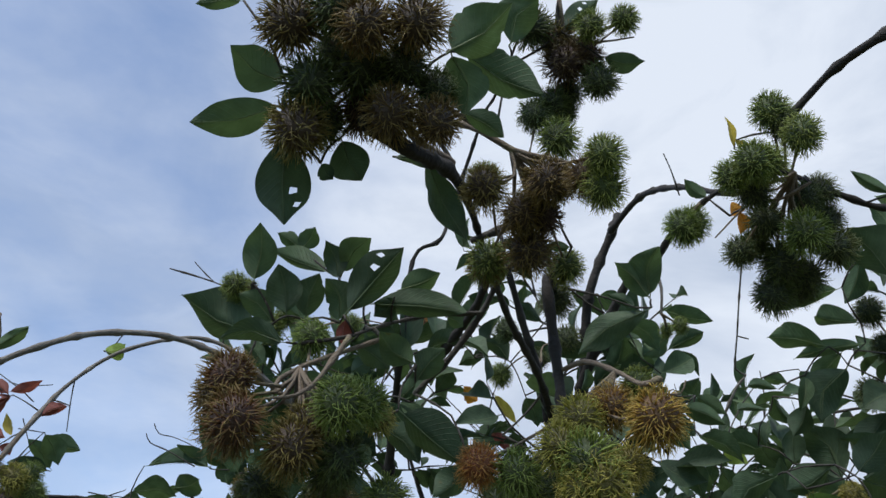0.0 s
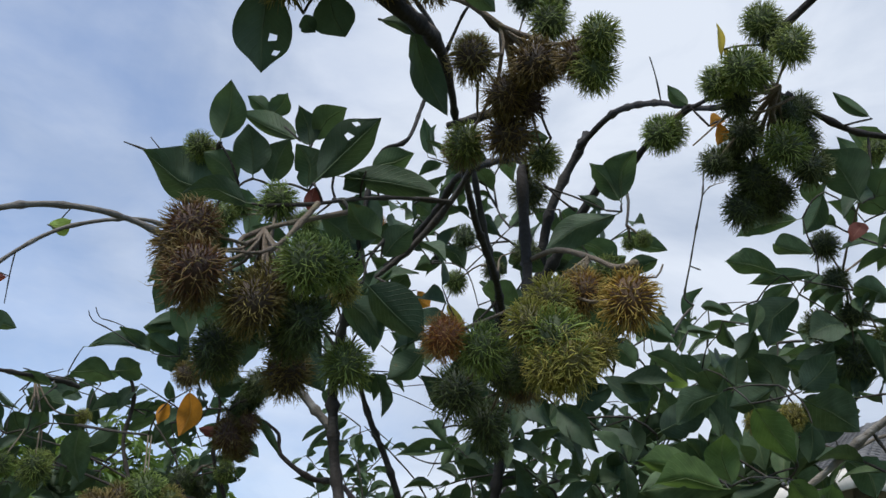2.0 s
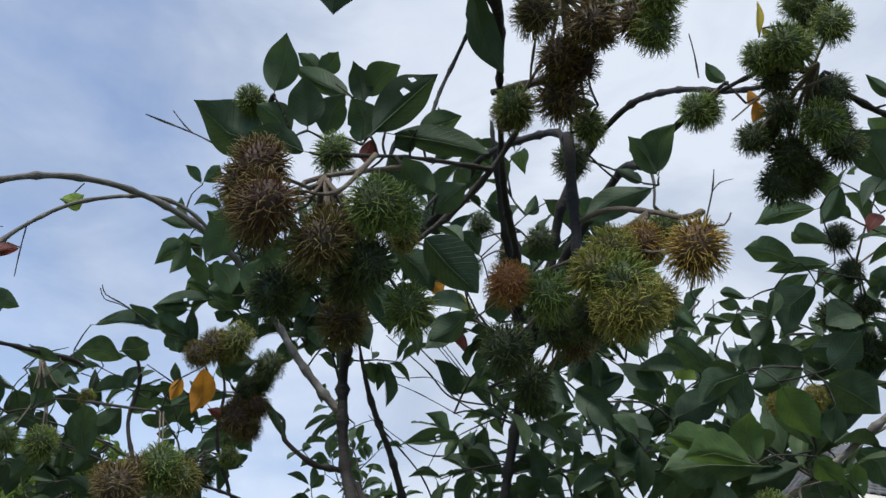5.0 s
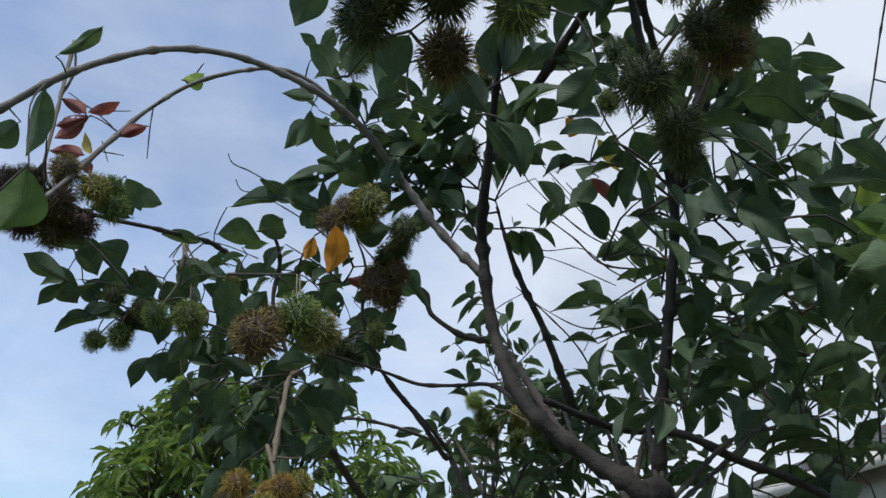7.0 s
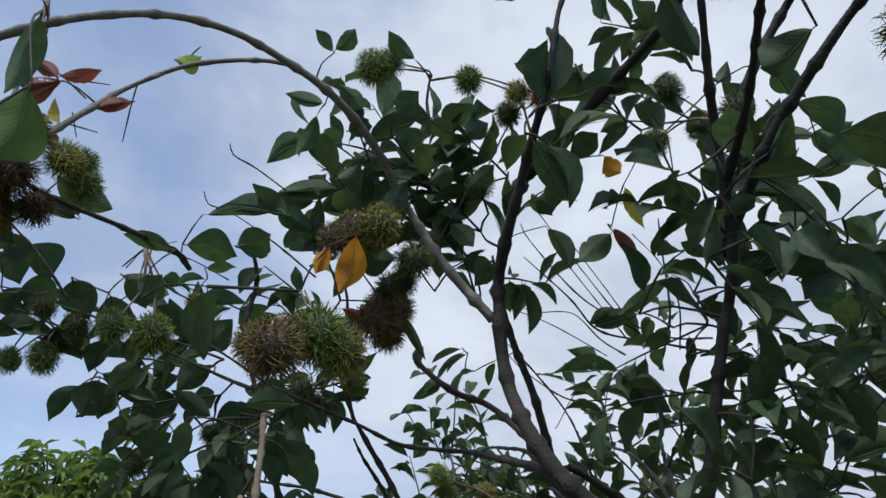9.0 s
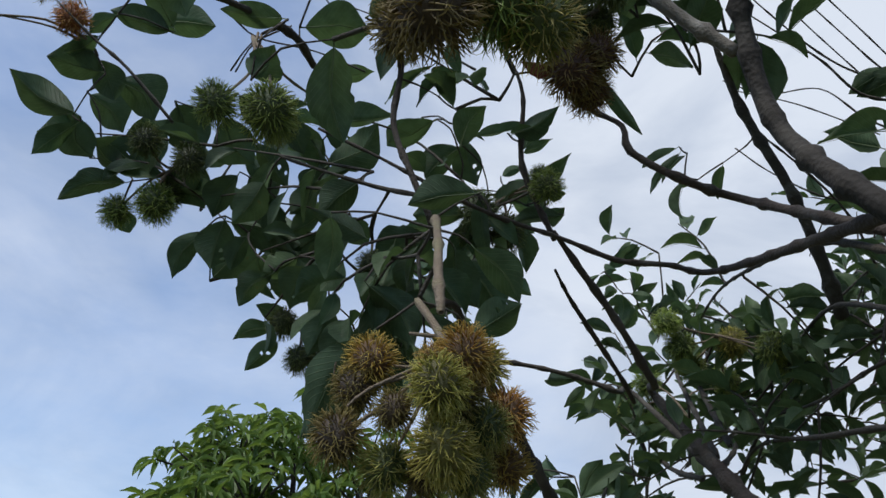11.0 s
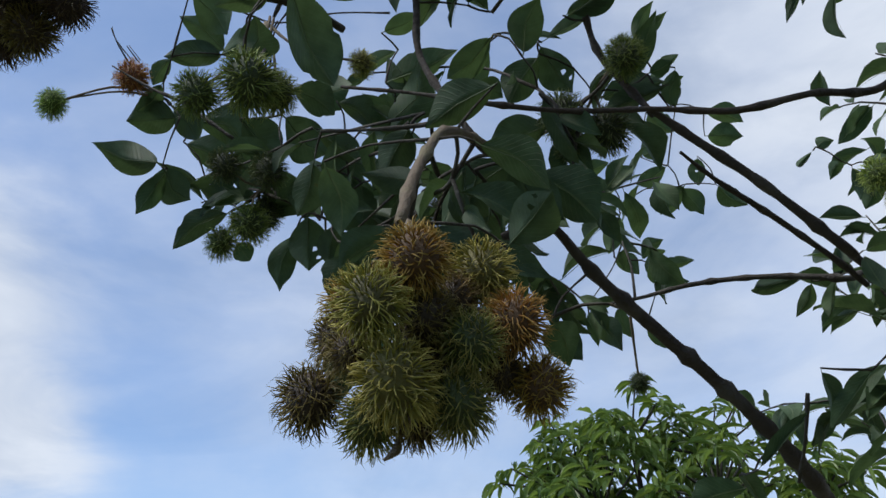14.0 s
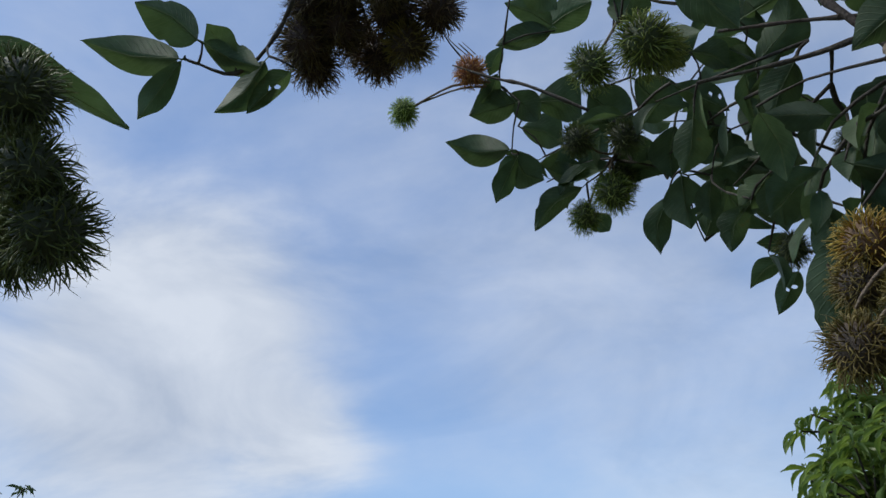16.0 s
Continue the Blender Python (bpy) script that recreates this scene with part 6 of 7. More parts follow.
left_shoot = limb(tree, [(-0.765, 1.537, 2.193, 0.003), (-0.818, 1.531, 2.145, 0.002), (-0.851, 1.503, 2.106, 0.002), (-0.866, 1.455, 2.116, 0.001)], mat=TWIG)
leaf(left_shoot, (-0.868, 1.449, 2.115), (-0.909, 1.363, 2.132), 0.040, (-0.58, 0.49, 0.65), "green", 7)
leaf(left_shoot, (-0.868, 1.452, 2.114), (-0.909, 1.426, 2.058), 0.028, (-0.69, 0.10, 0.72), "green", 8)
leaf(left_shoot, (-0.826, 1.523, 2.113), (-0.88, 1.493, 2.072), 0.033, (-0.69, 0.46, 0.56), "green", 7)
leaf(left_shoot, (-0.815, 1.546, 2.101), (-0.872, 1.524, 2.078), 0.028, (-0.69, 0.07, 0.72), "green", 9)
leaf(left_shoot, (-0.848, 1.46, 2.129), (-0.857, 1.398, 2.157), 0.046, (-0.84, 0.45, 0.30))
leaf(left_shoot, (-0.844, 1.464, 2.125), (-0.821, 1.517, 2.099), 0.033, (-0.43, 0.77, 0.46))
leaf(left_shoot, (-0.848, 1.499, 2.113), (-0.834, 1.463, 2.141), 0.033, (-0.44, 0.54, 0.72))
leaf(left_shoot, (-0.691, 1.277, 1.925), (-0.712, 1.377, 1.905), 0.029, (-0.49, 0.23, 0.84), "light")

# ---- leafy shoots behind ----
foliage(trunk, [
    ((-0.102, 2.086, 2.498), (-0.342, 1.96, 2.7), 9),
    ((-0.151, 2.061, 2.528), (-0.445, 1.955, 2.595), 9),
    ((-0.178, 2.102, 2.436), (-0.386, 2.037, 2.581), 9),
    ((-0.089, 2.071, 2.532), (-0.222, 1.946, 2.669), 9),
    ((-0.104, 2.125, 2.418), (-0.277, 2.054, 2.486), 8),
    ((-0.058, 1.998, 2.574), (-0.149, 1.978, 2.655), 7),
    ((-0.093, 2.153, 2.36), (-0.217, 2.136, 2.572), 8),
    ((-0.277, 2.054, 2.486), (-0.399, 2.013, 2.51), 6),
    ((-0.065, 2.103, 2.477), (0.038, 2.059, 2.606), 8),
    ((-0.053, 2.134, 2.421), (0.045, 2.196, 2.449), 7),
    ((-0.323, 2.006, 2.561), (-0.4, 1.882, 2.696), 6)], 0.100, ("green", "green", "dark", "light",), "foliage", "leafy shoots round the trunk", 11, 0.35)
foliage(stem_r, [
    ((0.274, 1.753, 2.314), (0.15, 1.678, 2.446), 7),
    ((0.276, 1.761, 2.295), (0.122, 1.783, 2.388), 6),
    ((0.315, 2.071, 2.386), (0.467, 2.118, 2.578), 7),
    ((0.309, 2.032, 2.343), (0.437, 2.079, 2.42), 7),
    ((0.307, 2.121, 2.276), (0.464, 2.236, 2.328), 7),
    ((0.306, 2.15, 2.211), (0.155, 2.201, 2.176), 7),
    ((0.306, 2.18, 2.147), (0.515, 2.377, 2.218), 4),
    ((0.402, 2.19, 2.36), (0.598, 2.259, 2.428), 7),
    ((0.414, 2.119, 2.505), (0.577, 2.08, 2.588), 7),
    ((0.453, 2.314, 2.33), (0.664, 2.392, 2.315), 7),
    ((0.317, 2.317, 2.108), (0.479, 2.47, 2.076), 3),
    ((0.308, 2.194, 2.373), (0.23, 2.3, 2.463), 7),
    ((0.477, 2.242, 2.47), (0.576, 2.204, 2.557), 7),
    ((0.362, 2.142, 2.212), (0.388, 2.236, 2.094), 3)], 0.088, ("dark", "green", "dark",), "foliage", "dense dark shoots round the upright stem", 12, 0.35)
foliage(low_cross, [
    ((0.55, 2.615, 2.169), (0.464, 2.713, 2.278), 4),
    ((0.627, 2.563, 2.138), (0.576, 2.635, 2.387), 4),
    ((0.748, 2.521, 2.162), (0.687, 2.549, 2.43), 6),
    ((0.799, 2.457, 2.12), (0.738, 2.387, 2.314), 10),
    ((0.61, 2.662, 2.042), (0.501, 2.705, 2.064), 3),
    ((0.689, 2.278, 1.913), (0.585, 2.217, 1.964), 9),
    ((0.949, 2.436, 2.069), (0.838, 2.323, 2.289), 10)], 0.110, ("green", "dark", "light", "green",), "foliage", "leafy shoots on the low limb", 13, 0.35)
foliage(low_cross, [
    ((0.508, 2.14, 1.894), (0.55, 1.972, 2.115), 7),
    ((0.536, 2.054, 1.882), (0.63, 1.906, 2.074), 7),
    ((0.504, 2.359, 1.948), (0.558, 2.247, 2.11), 4),
    ((0.562, 1.985, 1.862), (0.517, 1.825, 1.954), 6),
    ((0.455, 2.392, 1.969), (0.391, 2.46, 1.913), 7),
    ((0.59, 2.174, 2.068), (0.671, 1.955, 2.241), 7),
    ((0.56, 2.233, 2.154), (0.642, 2.079, 2.371), 7),
    ((0.661, 2.218, 2.25), (0.714, 2.001, 2.38), 6),
    ((0.552, 2.191, 2.002), (0.507, 2.248, 2.155), 4),
    ((0.615, 1.958, 1.914), (0.602, 1.825, 2.019), 5),
    ((0.717, 2.257, 2.413), (0.765, 2.117, 2.548), 5),
    ((0.463, 2.284, 1.897), (0.529, 2.265, 1.863), 4)], 0.110, ("green", "dark", "light", "green",), "foliage", "leafy shoots above the low limb", 43, 0.35)
foliage(cross, [
    ((-0.447, 2.164, 2.213), (-0.675, 2.106, 2.33), 3),
    ((-0.373, 2.037, 2.251), (-0.493, 1.986, 2.321), 7),
    ((-0.352, 2.026, 2.285), (-0.41, 1.966, 2.375), 7),
    ((-0.396, 2.176, 2.168), (-0.454, 2.21, 2.046), 4),
    ((-0.443, 2.002, 2.038), (-0.535, 2.022, 1.93), 6),
    ((-0.457, 1.979, 1.988), (-0.456, 2.042, 1.9), 5),
    ((-0.619, 2.092, 2.066), (-0.701, 2.119, 1.979), 2)], 0.07, ("green", "dark", "dark", "green",), "foliage", "dense dark leafy branch", 15, 0.8, 0.3)
leaf(arch, (-0.398, 1.763, 2.647), (-0.431, 1.739, 2.674), 0.025, (0.15, 0.62, 0.77))
leaf(arch, (-0.393, 1.762, 2.651), (-0.358, 1.731, 2.675), 0.035, (0.23, 0.70, 0.67))
leaf(arch, (-0.251, 1.769, 2.65), (-0.3, 1.732, 2.678), 0.032, (-0.13, 0.67, 0.73))
leaf(arch, (-0.408, 1.809, 2.564), (-0.476, 1.801, 2.573), 0.027, (0.08, 0.66, 0.74))
leaf(arch, (-0.417, 1.824, 2.546), (-0.447, 1.847, 2.473), 0.033, (-0.13, 0.96, 0.24))
leaf(arch, (-0.377, 1.887, 2.47), (-0.401, 1.825, 2.511), 0.045, (0.05, 0.66, 0.75))
leaf(arch, (-0.367, 1.903, 2.448), (-0.472, 1.89, 2.421), 0.039, (-0.15, 0.78, 0.61))
leaf(arch, (-0.413, 1.94, 2.375), (-0.47, 1.893, 2.401), 0.043, (-0.24, 0.78, 0.58), "light")
leaf(arch, (-0.39, 1.961, 2.345), (-0.399, 1.9, 2.426), 0.027, (-0.41, 0.78, 0.46), "dark")
leaf(arch, (-0.335, 1.876, 2.492), (-0.378, 1.896, 2.462), 0.051, (0.18, 0.94, 0.30), "light")
leaf(arch, (-0.339, 1.814, 2.565), (-0.384, 1.795, 2.601), 0.040, (-0.09, 0.97, 0.23))
leaf(arch, (-0.275, 1.821, 2.563), (-0.238, 1.799, 2.602), 0.043, (-0.13, 0.87, 0.47))
leaf(arch, (-0.275, 1.852, 2.532), (-0.214, 1.861, 2.555), 0.043, (-0.32, 0.72, 0.62), "light")
leaf(arch, (-0.212, 1.83, 2.561), (-0.17, 1.875, 2.555), 0.040, (-0.18, 0.54, 0.82))
leaf(arch, (-0.149, 1.847, 2.55), (-0.109, 1.84, 2.576), 0.044, (-0.14, 0.96, 0.26), "dark")
leaf(arch, (-0.311, 1.926, 2.423), (-0.268, 1.965, 2.398), 0.043, (-0.31, 0.81, 0.49))
leaf(arch, (-0.207, 1.905, 2.479), (-0.165, 1.877, 2.491), 0.043, (0.44, 0.85, 0.28))
leaf(arch, (-0.162, 1.947, 2.42), (-0.117, 1.957, 2.381), 0.040, (0.02, 0.99, 0.15))
leaf(arch, (-0.359, 1.842, 2.532), (-0.318, 1.844, 2.549), 0.044, (-0.20, 0.92, 0.34))
leaf(arch, (-0.25, 1.902, 2.474), (-0.276, 1.91, 2.416), 0.044, (-0.01, 0.99, 0.10), "dark")
leaf(arch, (-0.182, 1.962, 2.391), (-0.221, 1.99, 2.342), 0.048, (-0.38, 0.64, 0.67))
leaf(arch, (-0.135, 1.914, 2.478), (-0.093, 1.869, 2.504), 0.041, (0.45, 0.78, 0.44))
leaf(fork, (0.073, 1.741, 2.579), (0.035, 1.724, 2.599), 0.022, (-0.22, 0.87, 0.44), "light")
leaf(fork, (0.121, 1.767, 2.54), (0.086, 1.798, 2.539), 0.035, (0.45, 0.71, 0.54))
leaf(fork, (0.037, 1.817, 2.49), (0.077, 1.771, 2.514), 0.045, (0.19, 0.82, 0.54))
leaf(fork, (-0.042, 1.823, 2.475), (0.018, 1.769, 2.521), 0.048, (0.14, 0.90, 0.41))
leaf(fork, (0.096, 1.813, 2.498), (0.124, 1.815, 2.466), 0.037, (0.56, 0.80, 0.23), "orange")
leaf(fork, (0.159, 1.937, 2.525), (0.208, 1.995, 2.474), 0.027, (0.25, 0.62, 0.75), "yellow")
leaf(fork, (0.144, 1.98, 2.46), (0.191, 1.994, 2.401), 0.026, (0.30, 0.88, 0.37), "red")
leaf(fork, (0.03, 2.06, 2.5), (0.081, 2.09, 2.428), 0.040, (0.34, 0.82, 0.47))
leaf(fork, (0.157, 2.069, 2.507), (0.096, 2.093, 2.449), 0.059, (0.32, 0.95, 0.05), "dark")
leaf(fork, (0.282, 2.114, 2.442), (0.19, 2.166, 2.376), 0.035, (-0.07, 0.76, 0.65))
leaf(fork, (0.192, 2.208, 2.274), (0.055, 2.182, 2.242), 0.040, (0.01, -1.00, 0.09))
leaf(fork, (0.204, 2.214, 2.265), (0.307, 2.242, 2.209), 0.065, (-0.05, 0.91, 0.41), "dark")
leaf(fork, (0.225, 1.843, 2.482), (0.247, 1.879, 2.431), 0.065, (0.48, 0.72, 0.51))
leaf(fork, (0.281, 1.731, 2.618), (0.299, 1.729, 2.665), 0.029, (-0.01, 1.00, 0.01))
leaf(fork, (0.382, 1.718, 2.652), (0.442, 1.758, 2.621), 0.051, (0.09, 0.49, 0.87))
leaf(fork, (0.42, 1.746, 2.598), (0.497, 1.766, 2.542), 0.056, (0.49, 0.50, 0.72), "light")
leaf(fork, (0.356, 1.778, 2.543), (0.287, 1.77, 2.544), 0.050, (-0.03, 0.45, 0.89), "dark")
leaf(fork, (0.506, 1.803, 2.514), (0.572, 1.816, 2.551), 0.057, (0.09, -0.99, 0.12))
leaf(fork, (0.464, 1.782, 2.543), (0.522, 1.769, 2.585), 0.045, (0.02, 0.95, 0.32), "light")
leaf(fork, (0.191, 1.774, 2.537), (0.14, 1.764, 2.578), 0.045, (0.41, 0.75, 0.52), "dark")
leaf(fork, (0.267, 1.826, 2.5), (0.315, 1.835, 2.464), 0.063, (0.17, 0.92, 0.36), "dark")
leaf(fork, (0.237, 1.757, 2.567), (0.277, 1.769, 2.528), 0.051, (0.40, 0.77, 0.49), "dark")
fruit_cluster(tree, (0.255, 1.694, 2.496), [
    (0.187, 1.721, 2.581, 0.059, "shade_green"),
    (0.311, 1.743, 2.569, 0.062, "shade_green"),
    (0.174, 1.769, 2.504, 0.054, "green"),
    (0.249, 1.755, 2.53, 0.052, "shade_green")], "shaded green small fruits by the upright stem")
fruit_cluster(tree, (-0.223, 1.826, 2.654), [
    (-0.325, 1.785, 2.637, 0.074, "green"),
    (-0.297, 1.794, 2.662, 0.059, "green"),
    (-0.151, 1.806, 2.645, 0.059, "green"),
    (-0.06, 1.817, 2.633, 0.054, "yg"),
    (-0.013, 1.815, 2.629, 0.044, "orange")], "small green fruits on the arching limb")
leaf(steep, (0.449, 1.546, 2.307), (0.345, 1.506, 2.325), 0.075, (0.06, 0.53, 0.84), "dark")
leaf(steep, (0.432, 1.536, 2.322), (0.495, 1.55, 2.358), 0.032, (-0.31, 0.91, 0.28))
leaf(steep, (0.48, 1.537, 2.34), (0.549, 1.555, 2.314), 0.034, (0.17, 0.95, 0.24))
leaf(steep, (0.524, 1.651, 2.328), (0.601, 1.677, 2.284), 0.039, (0.37, 0.68, 0.63), "light")
leaf(steep, (0.494, 1.695, 2.422), (0.524, 1.73, 2.406), 0.026, (-0.31, 0.65, 0.69), "light")
leaf(steep, (0.528, 1.711, 2.413), (0.563, 1.743, 2.391), 0.032, (-0.13, 0.70, 0.70), "light")
leaf(steep, (0.408, 1.811, 2.346), (0.477, 1.85, 2.309), 0.056, (0.18, 0.56, 0.81), "dark")
leaf(steep, (0.496, 1.836, 2.325), (0.427, 1.855, 2.267), 0.054, (0.27, 0.96, 0.03), "dark")
foliage(rise, [
    ((-0.773, 2.03, 2.207), (-1, 2.064, 2.275), 6),
    ((-0.477, 2.172, 2.149), (-0.392, 2.288, 2.213), 6),
    ((-0.515, 2.4, 2.188), (-0.471, 2.618, 2.315), 8),
    ((-0.557, 2.608, 2.214), (-0.527, 2.736, 2.206), 6),
    ((-0.503, 2.091, 2.077), (-0.51, 2.281, 2.102), 7),
    ((-0.572, 2.232, 2.066), (-0.591, 2.429, 2.058), 8),
    ((-0.615, 2.367, 2.1), (-0.61, 2.569, 2.092), 7),
    ((-0.551, 2.363, 2.187), (-0.534, 2.545, 2.208), 7)], 0.075, ("green", "dark", "dark",), "foliage", "leafy shoots over the hanging bunch", 16, 0.8, 0.3)
foliage(flat, [
    ((-0.202, 2.804, 2.006), (-0.29, 2.82, 2.116), 8),
    ((-0.194, 2.745, 1.848), (-0.216, 2.672, 1.933), 8),
    ((-0.169, 2.905, 2.112), (-0.234, 3.029, 2.324), 8),
    ((-0.288, 3.025, 1.869), (-0.331, 2.944, 1.919), 7),
    ((-0.139, 3.039, 2.326), (-0.188, 3.033, 2.465), 8),
    ((-0.177, 2.983, 1.996), (-0.21, 3.007, 2.162), 8),
    ((-0.476, 3.208, 2.047), (-0.568, 3.143, 2.03), 8),
    ((-0.344, 3.177, 2.018), (-0.445, 3.242, 2.041), 8),
    ((-0.116, 3.038, 2.534), (-0.234, 3.047, 2.59), 7)], 0.085, ("green", "dark", "green", "light",), "foliage", "leafy shoots on the right limbs", 17, 0.35)
foliage(trunk, [
    ((0.226, 1.763, 2.732), (0.097, 1.818, 2.831), 8),
    ((0.291, 1.9, 2.672), (0.155, 1.932, 2.783), 9),
    ((0.254, 1.783, 2.689), (0.275, 1.806, 2.838), 7),
    ((0.321, 1.925, 2.658), (0.464, 2.007, 2.684), 8),
    ((0.409, 2.074, 2.618), (0.595, 2.059, 2.691), 8),
    ((0.399, 2.076, 2.405), (0.536, 2.051, 2.535), 9),
    ((0.354, 2.123, 2.348), (0.181, 2.289, 2.297), 9),
    ((0.475, 2.085, 2.295), (0.643, 2.131, 2.375), 9),
    ((0.636, 2.319, 2.588), (0.793, 2.268, 2.645), 9),
    ((0.697, 2.328, 2.533), (0.853, 2.383, 2.597), 9),
    ((0.728, 2.288, 2.431), (0.878, 2.323, 2.545), 9),
    ((0.419, 2.044, 2.178), (0.318, 2.219, 2.182), 8),
    ((0.877, 2.3, 2.415), (0.952, 2.295, 2.604), 8),
    ((0.536, 2.025, 2.184), (0.654, 2.081, 2.283), 8)], 0.092, ("green", "dark", "dark", "light",), "foliage", "shoots behind the front bunches", 18, 0.35)
foliage(leaning, [
    ((0.184, 1.895, 2.633), (0.035, 1.814, 2.712), 6),
    ((0.135, 1.809, 2.567), (0.062, 1.802, 2.648), 5),
    ((0.313, 1.974, 2.581), (0.415, 1.913, 2.688), 6),
    ((0.362, 1.952, 2.598), (0.483, 1.985, 2.664), 6),
    ((0.256, 1.935, 2.462), (0.402, 1.921, 2.528), 6),
    ((-0.039, 1.69, 2.485), (0.07, 1.707, 2.55), 6),
    ((-0.056, 1.674, 2.42), (0.026, 1.749, 2.423), 5),
    ((0.487, 2.089, 2.712), (0.59, 1.997, 2.784), 5)], 0.115, ("dark", "green", "dark",), "foliage", "dark shoots between the bunches", 21, 0.35)
foliage(steep, [
    ((1.035, 1.538, 2.372), (0.784, 1.586, 2.46), 9),
    ((1.032, 1.503, 2.462), (0.805, 1.53, 2.57), 9),
    ((1.016, 1.609, 2.272), (0.819, 1.725, 2.385), 9),
    ((0.918, 1.408, 2.169), (0.788, 1.592, 2.231), 9),
    ((0.886, 1.518, 2.091), (0.694, 1.611, 2.192), 9),
    ((0.721, 1.552, 2.07), (0.609, 1.619, 2.169), 9),
    ((0.667, 1.646, 2.083), (0.511, 1.623, 2.105), 8),
    ((0.973, 1.39, 2.484), (0.806, 1.416, 2.582), 7),
    ((0.921, 1.8, 2.421), (0.78, 1.871, 2.488), 5),
    ((0.817, 1.851, 2.335), (0.709, 1.902, 2.368), 4),
    ((1.092, 1.653, 2.333), (0.91, 1.695, 2.426), 8)], 0.095, ("green", "dark", "green", "light",), "foliage", "leafy shoots beside the right bunch", 19, 0.35)
foliage(arch_low, [
    ((-0.889, 2.215, 2.219), (-0.783, 2.26, 2.415), 8),
    ((-0.796, 2.234, 2.109), (-0.608, 2.15, 2.275), 8)], 0.100, ("green", "dark",), "foliage", "leafy shoots on the left branch", 20, 0.6, 0.3)
limb(tree, [(-0.848, 1.667, 2.279, 0.003), (-0.763, 1.731, 2.264, 0.004), (-0.702, 1.816, 2.28, 0.004), (-0.636, 1.913, 2.296, 0.005), (-0.632, 2, 2.311, 0.005)], mat=TWIG)
limb(tree, [(-0.967, 1.874, 2.358, 0.0012), (-0.921, 1.906, 2.315, 0.0019), (-0.877, 1.934, 2.28, 0.0025), (-0.82, 1.983, 2.218, 0.0025)], "twig", mat=TWIG, sides=5)
limb(tree, [(-0.664, 2.055, 2.52, 0.0012), (-0.654, 2.069, 2.5, 0.0012), (-0.618, 2.075, 2.492, 0.0012), (-0.573, 2.087, 2.474, 0.0012), (-0.501, 2.111, 2.436, 0.0019), (-0.423, 2.121, 2.381, 0.0019)], "twig", mat=TWIG, sides=5)
limb(tree, [(-0.697, 1.716, 2.5, 0.0012), (-0.698, 1.723, 2.452, 0.0012), (-0.7, 1.74, 2.391, 0.0009)], "twig", mat=TWIG, sides=5)
limb(tree, [(-0.76, 1.697, 2.439, 0.0012), (-0.793, 1.692, 2.465, 0.0012), (-0.854, 1.674, 2.505, 0.0009)], "twig", mat=TWIG, sides=5)
limb(tree, [(-0.734, 1.705, 2.478, 0.0009), (-0.784, 1.69, 2.471, 0.0012), (-0.817, 1.687, 2.479, 0.0009)], "twig", mat=TWIG, sides=5)
limb(tree, [(-0.767, 1.688, 2.401, 0.0012), (-0.754, 1.702, 2.364, 0.0009)], "twig", mat=TWIG, sides=5)
limb(tree, [(-0.773, 1.692, 2.382, 0.0012), (-0.724, 1.701, 2.376, 0.0009)], "twig", mat=TWIG, sides=5)
limb(tree, [(-0.659, 1.76, 2.572, 0.0012), (-0.637, 1.746, 2.596, 0.0012), (-0.623, 1.739, 2.61, 0.0009)], "twig", mat=TWIG, sides=5)
limb(tree, [(-0.977, 1.867, 2.432, 0.0009), (-0.978, 1.882, 2.411, 0.0012), (-0.973, 1.903, 2.383, 0.0012)], "twig", mat=TWIG, sides=5)
limb(tree, [(-0.967, 1.89, 2.407, 0.0009), (-0.959, 1.909, 2.383, 0.0012)], "twig", mat=TWIG, sides=5)
limb(tree, [(-0.708, 1.897, 2.313, 0.0012), (-0.693, 1.942, 2.318, 0.0012), (-0.624, 1.976, 2.316, 0.0012), (-0.558, 2.008, 2.298, 0.0012)], "twig", mat=TWIG, sides=5)
limb(tree, [(-0.692, 1.941, 2.32, 0.0012), (-0.71, 1.942, 2.297, 0.0012), (-0.737, 1.963, 2.283, 0.0012)], "twig", mat=TWIG, sides=5)
limb(tree, [(-0.644, 1.936, 2.328, 0.0009), (-0.698, 1.943, 2.31, 0.0012), (-0.731, 1.966, 2.283, 0.0012)], "twig", mat=TWIG, sides=5)
limb(tree, [(-0.51, 1.689, 2.366, 0.0009), (-0.502, 1.697, 2.35, 0.0012), (-0.467, 1.706, 2.336, 0.0012), (-0.417, 1.723, 2.31, 0.0012)], "twig", mat=TWIG, sides=5)
limb(tree, [(-0.437, 1.493, 2.617, 0.0012), (-0.397, 1.499, 2.606, 0.0019), (-0.344, 1.49, 2.582, 0.0012), (-0.281, 1.476, 2.546, 0.0019)], "twig", mat=TWIG, sides=5)
limb(tree, [(-0.39, 1.49, 2.628, 0.0009), (-0.366, 1.5, 2.604, 0.0012), (-0.344, 1.49, 2.582, 0.0009)], "twig", mat=TWIG, sides=5)
